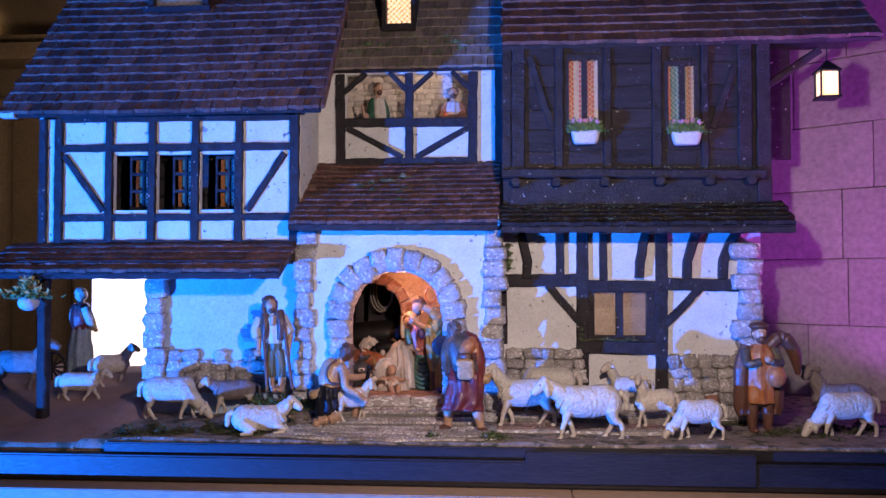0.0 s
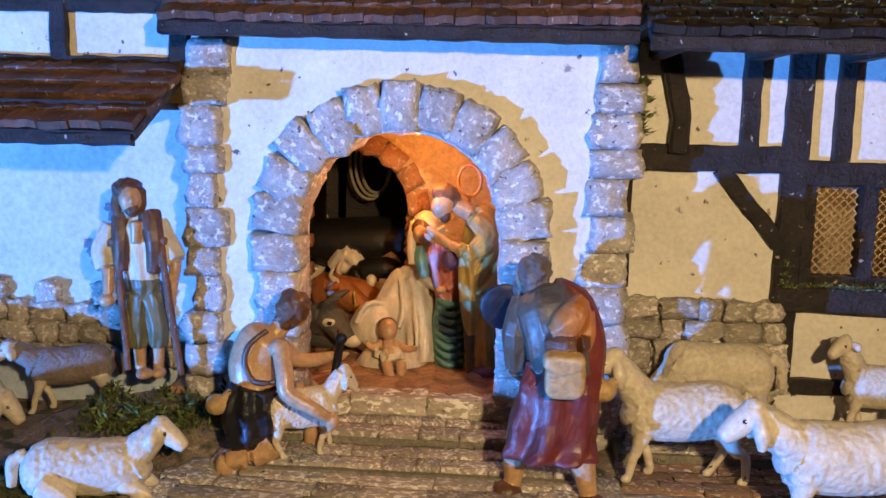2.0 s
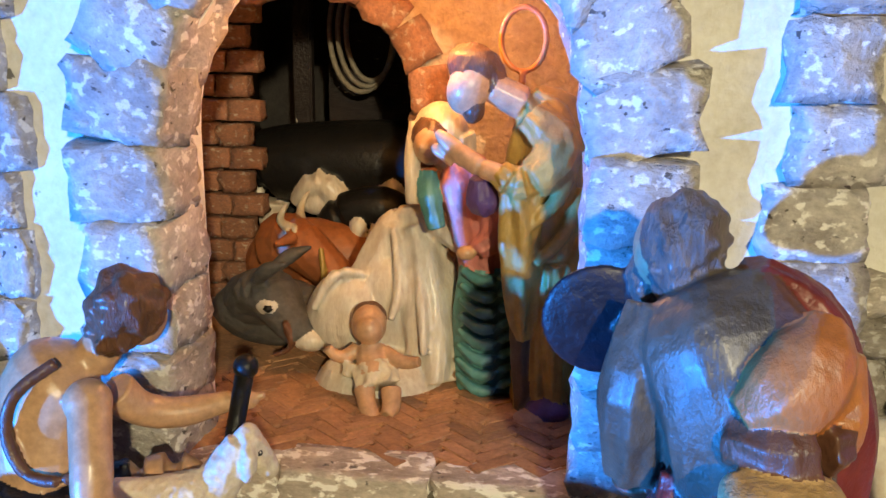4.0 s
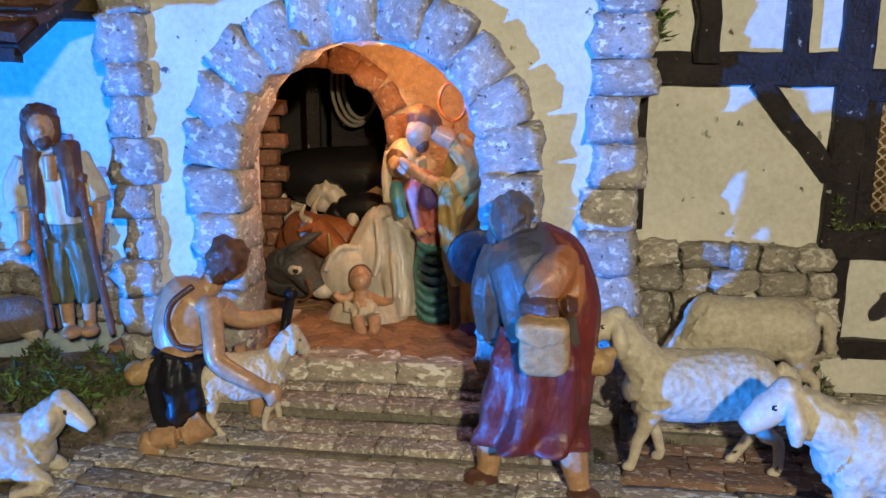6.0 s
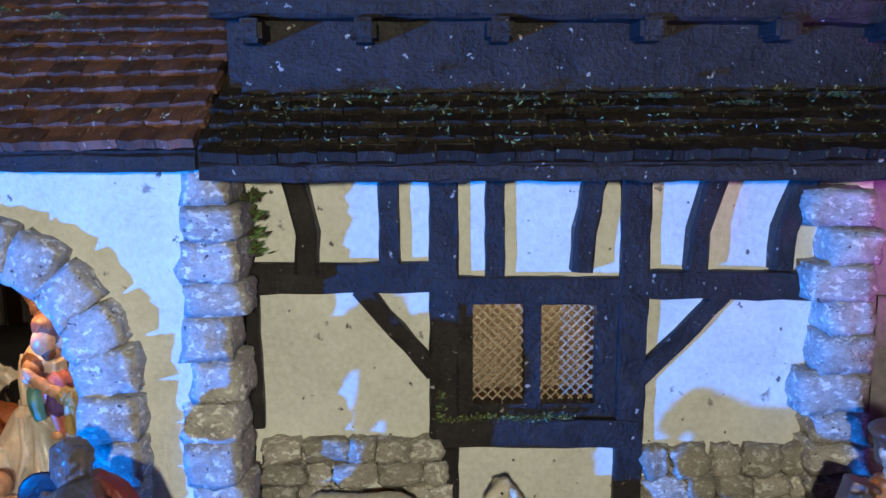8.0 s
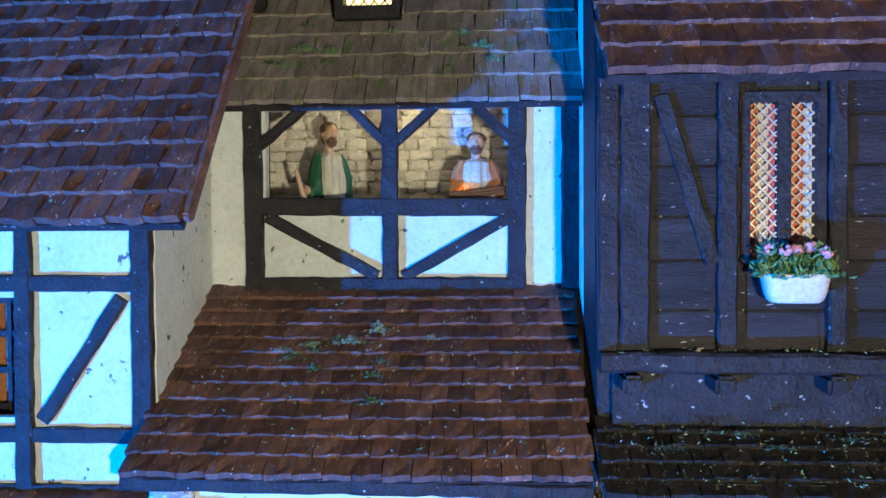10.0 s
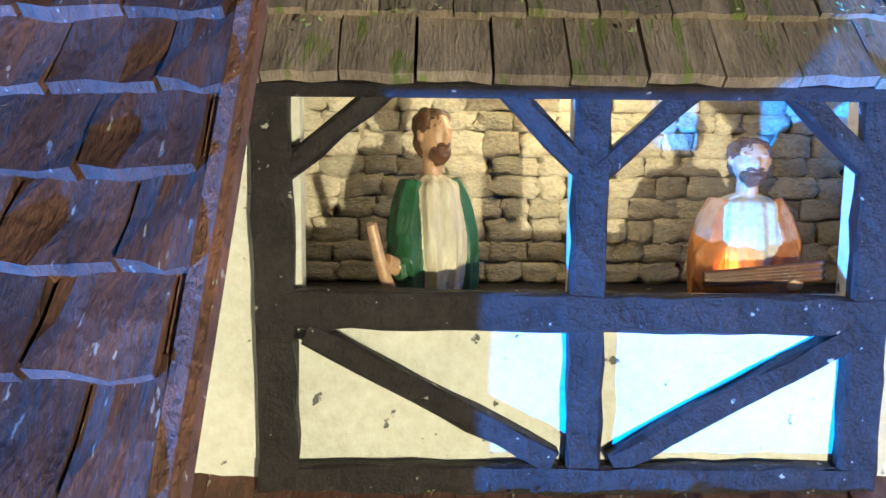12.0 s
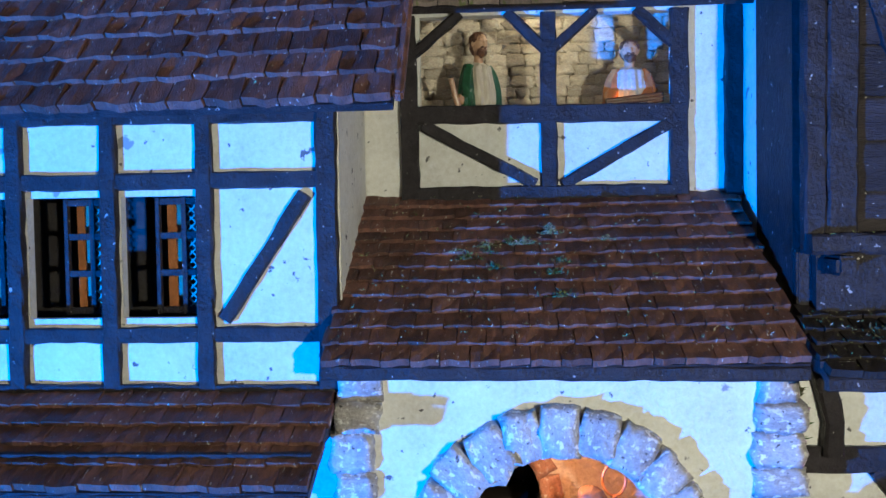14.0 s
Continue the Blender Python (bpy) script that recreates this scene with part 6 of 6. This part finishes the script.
# ---- stable animals ----
cow().done("cow_figurine", "black and white cow figure standing in the dark stable", pose(0.165, 2.70, -0.074), "figurine", "stable animals")
calf().done("calf_figurine", "small black and white calf figure in the dark stable", pose(0.20, 2.64, -0.066), "figurine", "stable animals")
f = Figure()
f.ball((0, 0.03, 0.05), (0.070, 0.034, 0.040), REDHIDE, seg=24)
f.tube([(-0.02, 0.0, 0.07), (0.0, -0.02, 0.078), (0.035, -0.035, 0.060), (0.05, -0.04, 0.045)], [0.03, 0.022, 0.017, 0.013], REDHIDE)
for s in (-1, 1):
    f.tube([(0.0, -0.02 + s * 0.014, 0.092), (-0.006, -0.02 + s * 0.03, 0.102), (0.002, -0.02 + s * 0.034, 0.116)], [0.005, 0.004, 0.0015], CREAM, seg=8)
    f.tube([(0.004, -0.03 + s * 0.014, 0.088), (-0.006, -0.03 + s * 0.034, 0.086)], [0.006, 0.003], REDHIDE, seg=8)
f.tube([(0.03, -0.05, 0.082), (0.034, -0.056, 0.06), (0.03, -0.05, 0.038)], [0.003, 0.003, 0.003], OCHRE, seg=6)
f.fuse(0.0018).done("ox_figurine", "red-brown ox figure lying in the stable", pose(0.160, 2.600, -0.064, 0, 0, 0), "figurine", "stable animals", (1.0, 1.0, 1.15))
f = Figure()
f.ball((0, 0.04, 0.045), (0.060, 0.032, 0.038), GREYHIDE, seg=24, lump=0.001, freq=80)
f.tube([(-0.01, 0.02, 0.066), (0.012, 0.0, 0.080), (0.036, -0.014, 0.060), (0.052, -0.020, 0.046)], [0.030, 0.027, 0.019, 0.016], GREYHIDE)
f.ball((0.056, -0.020, 0.044), (0.016, 0.014, 0.013), WHITECLOTH)
f.ball((0.022, -0.026, 0.076), (0.010, 0.005, 0.008), WHITECLOTH)
f.ball((0.024, -0.031, 0.076), 0.0036, BLACK, seg=8)
for s in (-1, 1):
    f.tube([(0.008, s * 0.016, 0.098), (0.022, s * 0.024, 0.114), (0.040, s * 0.03, 0.124)], [0.006, 0.008, 0.002], GREYHIDE, seg=8)
f.tube([(0.040, -0.036, 0.066), (0.044, -0.034, 0.040), (0.030, -0.036, 0.030)], [0.003, 0.003, 0.003], BROWN, seg=6)
f.fuse(0.0018).done("donkey_figurine", "grey donkey figure resting beside the draped mound", pose(0.148, 2.500, -0.062, 0, 0, -4), "figurine", "stable animals", (0.98, 0.95, 0.80))

# black shepherd's stick leaning by the arch
bm = bmesh.new()
for a, b, r0, r1 in (((0.206, 2.262, -0.083), (0.222, 2.285, 0.026), 0.0045, 0.0055),):
    d = Vector(b) - Vector(a)
    bmesh.ops.create_cone(bm, cap_ends=True, segments=12, radius1=r0, radius2=r1, depth=d.length, matrix=Matrix.Translation((Vector(a) + Vector(b)) / 2) @ d.to_track_quat("Z", "Y").to_matrix().to_4x4())
    bmesh.ops.create_uvsphere(bm, u_segments=12, v_segments=8, radius=0.0075, matrix=Matrix.Translation(b))
tagged(part("shepherd_staff", bm, BLACK, smooth=True), "short black staff standing by the arch stones", "staff")

# coil of rope on the stable boards
bm = bmesh.new()
for k in range(3):
    pts = [(0.182 + (0.034 - k * 0.004) * math.cos(a) + k * 0.006, 2.742 - k * 0.004, 0.215 + (0.062 - k * 0.006) * math.sin(a)) for a in [2 * math.pi * i / 32 for i in range(32)]]
    for p, q in zip(pts, pts[1:] + pts[:1]):
        d = Vector(q) - Vector(p)
        bmesh.ops.create_cone(bm, cap_ends=False, segments=8, radius1=0.0028, radius2=0.0028, depth=d.length * 1.1, matrix=Matrix.Translation((Vector(p) + Vector(q)) / 2) @ d.to_track_quat("Z", "Y").to_matrix().to_4x4())
tagged(part("rope_coil", bm, ROPE, smooth=True), "coil of pale rope hung on the stable boards", "rope")

# ---- window boxes, basket, lantern, wheel ----
for x0, x1, z1, lab in ((0.744, 0.818, 0.634, "pale window box with green leaves and pink flowers"), (0.996, 1.072, 0.628, "pale window box with leaves and pink flowers under striped curtains")):
    wb = thing("window_box", lab, "window box", "window boxes")
    bm = bmesh.new()
    rings = []
    for z, k in ((-0.002, 0.70), (0.001, 0.80), (0.010, 0.90), (0.024, 0.97), (0.030, 1.0), (0.031, 0.95), (0.016, 0.85)):
        w, d = (x1 - x0) / 2 * k, 0.020 * k
        ring = []
        for i in range(24):
            a = 2 * math.pi * i / 24
            cx, cy = math.cos(a), math.sin(a)
            ring.append(bm.verts.new(((x0 + x1) / 2 + math.copysign(abs(cx) ** 0.45, cx) * w, 2.281 + math.copysign(abs(cy) ** 0.6, cy) * d, z1 - 0.034 + z)))
        rings.append(ring)
    for a, b in zip(rings, rings[1:]):
        for i in range(24):
            bm.faces.new((a[i], a[(i + 1) % 24], b[(i + 1) % 24], b[i]))
    bm.faces.new(rings[0][::-1])
    bm.faces.new(rings[-1])
    part("planter", bm, POT, wb, "pale trough", smooth=True)
    rng = random.Random(4)
    bm = bmesh.new()
    for i in range(7):
        leaves(bm, (x0 + (x1 - x0) * (i + 0.5) / 7, 2.276, z1 - 0.008), (0.020, 0.024, 0.036), 150, 0.012, rng, 0.9)
    part("foliage", bm, LEAF, wb, "small green leaves")
    for i in range(5):
        c = Vector((x0 + (x1 - x0) * (i + 0.5) / 5, 2.274 + rng.uniform(-0.008, 0.008), z1 + 0.018 + rng.uniform(0, 0.010)))
        bm = bmesh.new()
        for k in range(12):
            d = Vector((rng.gauss(0, 1), rng.gauss(0, 1), rng.gauss(0, 1))).normalized()
            bmesh.ops.create_icosphere(bm, subdivisions=1, radius=0.0034, matrix=Matrix.Translation(c + d * 0.0045))
        part("flower", bm, PINK, wb, "pink flower")

basket = thing("flower_basket", "hanging basket of yellow and white flowers", "flower basket")
rng = random.Random(9)
bm = bmesh.new()
bmesh.ops.create_uvsphere(bm, u_segments=16, v_segments=10, radius=0.026, matrix=Matrix.Translation((-0.645, 2.185, 0.195)) @ Matrix.Diagonal((1, 1, 0.8, 1)))
part("bowl", bm, POT, basket, smooth=True)
bm = bmesh.new()
leaves(bm, (-0.645, 2.183, 0.205), (0.055, 0.035, 0.05), 260, 0.020, rng, 0.6)
part("foliage", bm, LEAF, basket)
bm = bmesh.new()
leaves(bm, (-0.645, 2.180, 0.215), (0.06, 0.03, 0.05), 200, 0.016, rng, 0.8)
part("blossom", bm, [YELLOW], basket, "yellow petals")
bm = bmesh.new()
bmesh.ops.create_cone(bm, cap_ends=True, segments=6, radius1=0.0015, radius2=0.0015, depth=0.055, matrix=Matrix.Translation((-0.645, 2.205, 0.246)))
part("hook", bm, IRON, basket)

lantern = thing("lantern", "small lit black iron lantern under the eave", "lantern")
lx0, ly0, lz0 = 1.384, 2.29, 0.742
fr = []
for sx in (-1, 1):
    for sy in (-1, 1):
        fr.append((lx0 + sx * 0.022 - 0.002, lx0 + sx * 0.022 + 0.002, ly0 + sy * 0.022 - 0.002, ly0 + sy * 0.022 + 0.002, lz0 - 0.032, lz0 + 0.030))
fr += [(lx0 - 0.027, lx0 + 0.027, ly0 - 0.027, ly0 + 0.027, lz0 - 0.037, lz0 - 0.0322), (lx0 - 0.027, lx0 + 0.027, ly0 - 0.027, ly0 + 0.027, lz0 + 0.0302, lz0 + 0.034)]
bm = boxes(*fr)
bmesh.ops.create_cone(bm, cap_ends=True, segments=4, radius1=0.036, radius2=0.006, depth=0.024, matrix=Matrix.Translation((lx0, ly0, lz0 + 0.0462)) @ pose(0, 0, 0, 0, 0, 45))
bmesh.ops.create_cone(bm, cap_ends=True, segments=6, radius1=0.0014, radius2=0.0014, depth=0.055, matrix=Matrix.Translation((lx0, ly0, lz0 + 0.084)))
part("frame", bm, IRON, lantern)
part("glass", boxes((lx0 - 0.020, lx0 + 0.020, ly0 - 0.019, ly0 - 0.0175, lz0 - 0.031, lz0 + 0.029), (lx0 - 0.020, lx0 - 0.0185, ly0 - 0.017, ly0 + 0.018, lz0 - 0.031, lz0 + 0.029)), LAMPGLASS, lantern, "glowing glass")

wheel = thing("cart_wheel", "old wooden cart wheel leaning by the porch", "wheel")
bm = bmesh.new()
ring = [(0.045 * math.cos(a), 0, 0.045 * math.sin(a)) for a in [2 * math.pi * i / 24 for i in range(24)]]
for p, q in zip(ring, ring[1:] + ring[:1]):
    d = Vector(q) - Vector(p)
    bmesh.ops.create_cone(bm, cap_ends=True, segments=8, radius1=0.005, radius2=0.005, depth=d.length * 1.1, matrix=Matrix.Translation((Vector(p) + Vector(q)) / 2) @ d.to_track_quat("Z", "Y").to_matrix().to_4x4())
part("rim", bm, PLANK, wheel)
for k in range(6):
    a = math.pi * k / 6
    d = Vector((math.cos(a), 0, math.sin(a)))
    bm = bmesh.new()
    bmesh.ops.create_cone(bm, cap_ends=True, segments=6, radius1=0.003, radius2=0.003, depth=0.086, matrix=d.to_track_quat("Z", "Y").to_matrix().to_4x4())
    part("spoke", bm, PLANK, wheel)
wheel.matrix_basis = pose(-0.80, 2.58, -0.012, 0, 0, 62)

# added glowing sheet that stands in for the bright lit background behind the porch
tagged(part("backdrop_glow", boxes((-0.90, -0.62, 3.02, 3.04, -0.05, 0.42)), BACKDROPGLOW), "glowing white sheet standing in for the bright background behind the porch", "light", kind="structure")

# ---- moss and dry plants ----
plant("dry_moss", "dry dark moss and twigs along the base edge", [((-0.33 + i * 0.045, 2.10 + R.uniform(-0.035, 0.05), -0.124), (0.05, 0.04, 0.03), 300, 0.011) for i in range(8)], [DRYLEAF, MOSS])
plant("dry_moss", "mound of moss round the crutches of a shepherd", [((-0.03 + R.uniform(-0.10, 0.10), 2.285 + R.uniform(-0.05, 0.04), -0.085), (0.05, 0.04, 0.035), 260, 0.011) for i in range(9)], [DRYLEAF, MOSS, LEAF])
plant("dry_moss", "dark moss covering the ground at the wall end", [((1.10 + i * 0.036, 2.21 + R.uniform(-0.07, 0.14), -0.124), (0.06, 0.06, 0.018), 260, 0.009) for i in range(12)], [DRYLEAF, DRYLEAF, MOSS])
plant("grass_tuft", "green moss tuft between step and paving", [((0.545, 2.10, -0.12), (0.045, 0.035, 0.018), 320, 0.010), ((0.40, 2.09, -0.115), (0.03, 0.02, 0.010), 120, 0.008), ((0.77, 2.39, -0.098), (0.03, 0.012, 0.03), 120, 0.010)], [MOSS, DRYLEAF, LEAF])
plant("sill_moss", "moss crumbs on the timber window sill", [((0.785 + i * 0.016, 2.400, 0.086 + R.uniform(0, 0.006)), (0.012, 0.008, 0.005), 70, 0.005) for i in range(9)] + [((0.776, 2.398, 0.09 + 0.012 * k), (0.007, 0.006, 0.008), 70, 0.005) for k in range(3)], [MOSS, DRYLEAF, PALEMOSS])
plant("hanging_plant", "small dry plant hanging beside the corner stones", [((0.578, 2.385, 0.335 - k * 0.018), (0.010, 0.012, 0.012), 60, 0.013) for k in range(4)], [DRYLEAF, LEAF])
plant("roof_moss", "moss tufts growing on the lower tiled roof", [((0.24 + R.uniform(-0.08, 0.06), y, 0.398 + (y - 2.262) * 0.626 + 0.006), (0.022, 0.012, 0.008), 90, 0.006) for y in (2.36, 2.40, 2.42, 2.44, 2.46, 2.43, 2.41)], [MOSS, LEAF, DRYLEAF])
plant("roof_moss", "moss growing on the pent roof tiles", [((0.60 + i * 0.042, 2.33 - R.random() * 0.05, 0.447 - R.random() * 0.02), (0.03, 0.012, 0.005), 50, 0.005) for i in range(15)], [MOSS, DRYLEAF])
plant("roof_moss", "patches of moss on the upper roof tiles", [((x, 2.50 + s, 0.866 + s * 1.14), (0.016, 0.010, 0.006), 80, 0.005) for x, s in ((0.12, 0.05), (0.17, 0.07), (0.20, 0.05), (0.38, 0.04), (0.40, 0.07), (0.16, 0.11))], [MOSS, LEAF])


# crumbs of straw and dry moss fallen on the roofs and ground
def crumbs(label, n, place, size, mats, seed):
    rng = random.Random(seed)
    bm = bmesh.new()
    for _ in range(n):
        leaves(bm, place(rng), (0.004, 0.004, 0.002), 1 + rng.randrange(3), size * rng.uniform(0.5, 1.3), rng, 0.5)
    for fc in bm.faces:
        fc.material_index = rng.randrange(len(mats))
    tagged(part("straw_crumbs", bm, mats), label, "debris", kind="stuff")


def on_slope(x0, x1, y0, z0, y1, z1, lift=0.012):
    def place(rng):
        f = rng.random()
        return (rng.uniform(x0, x1), y0 + (y1 - y0) * f, z0 + (z1 - z0) * f + lift)
    return place


crumbs("pale straw crumbs and moss on the lower roof tiles", 260, on_slope(0.03, 0.55, 2.27, 0.402, 2.56, 0.585), 0.004, [STRAW, PALEMOSS, MOSS], 21)
crumbs("moss crumbs scattered on the dark pent roof", 420, on_slope(0.58, 1.27, 2.24, 0.389, 2.34, 0.446), 0.004, [STRAW, PALEMOSS, MOSS, MOSS], 22)
crumbs("moss specks on the upper roof tiles", 620, on_slope(0.07, 0.56, 2.505, 0.872, 2.62, 1.003), 0.003, [STRAW, PALEMOSS, PALEMOSS, MOSS], 23)
crumbs("pale specks on the steep roof tiles", 200, on_slope(-0.74, 0.09, 2.23, 0.697, 2.55, 1.11), 0.0035, [STRAW, PALEMOSS], 24)
crumbs("moss crumbs lying on the plank storey rail", 150, on_slope(0.58, 1.22, 2.295, 0.536, 2.322, 0.537, 0.002), 0.004, [STRAW, PALEMOSS], 25)
crumbs("straw crumbs strewn over the paving before the arch", 420, on_slope(0.0, 1.08, 2.06, -0.114, 2.33, -0.096, 0.003), 0.005, [STRAW, DRYLEAF, MOSS], 26)
plant("roof_moss", "bright pale moss tuft on the lower roof", [((0.285, 2.475, 0.540), (0.016, 0.020, 0.016), 420, 0.0036), ((0.25, 2.455, 0.527), (0.030, 0.016, 0.010), 380, 0.0034), ((0.20, 2.45, 0.524), (0.026, 0.014, 0.008), 220, 0.0032), ((0.16, 2.44, 0.518), (0.02, 0.012, 0.008), 120, 0.003), ((0.36, 2.46, 0.531), (0.02, 0.014, 0.008), 120, 0.003)], [PALEMOSS, PALEMOSS, STRAW, MOSS])
plant("roof_moss", "pale moss tufts at the upper roof eave", [((x, 2.50 + s, 0.881 + s * 1.14), (w, 0.020, 0.012), n, 0.0032) for x, s, w, n in ((0.17, 0.055, 0.022, 420), (0.21, 0.05, 0.018, 300), (0.15, 0.03, 0.012, 160), (0.43, 0.055, 0.020, 380), (0.445, 0.035, 0.012, 160), (0.40, 0.075, 0.020, 260), (0.30, 0.08, 0.02, 120))], [PALEMOSS, LEAF])
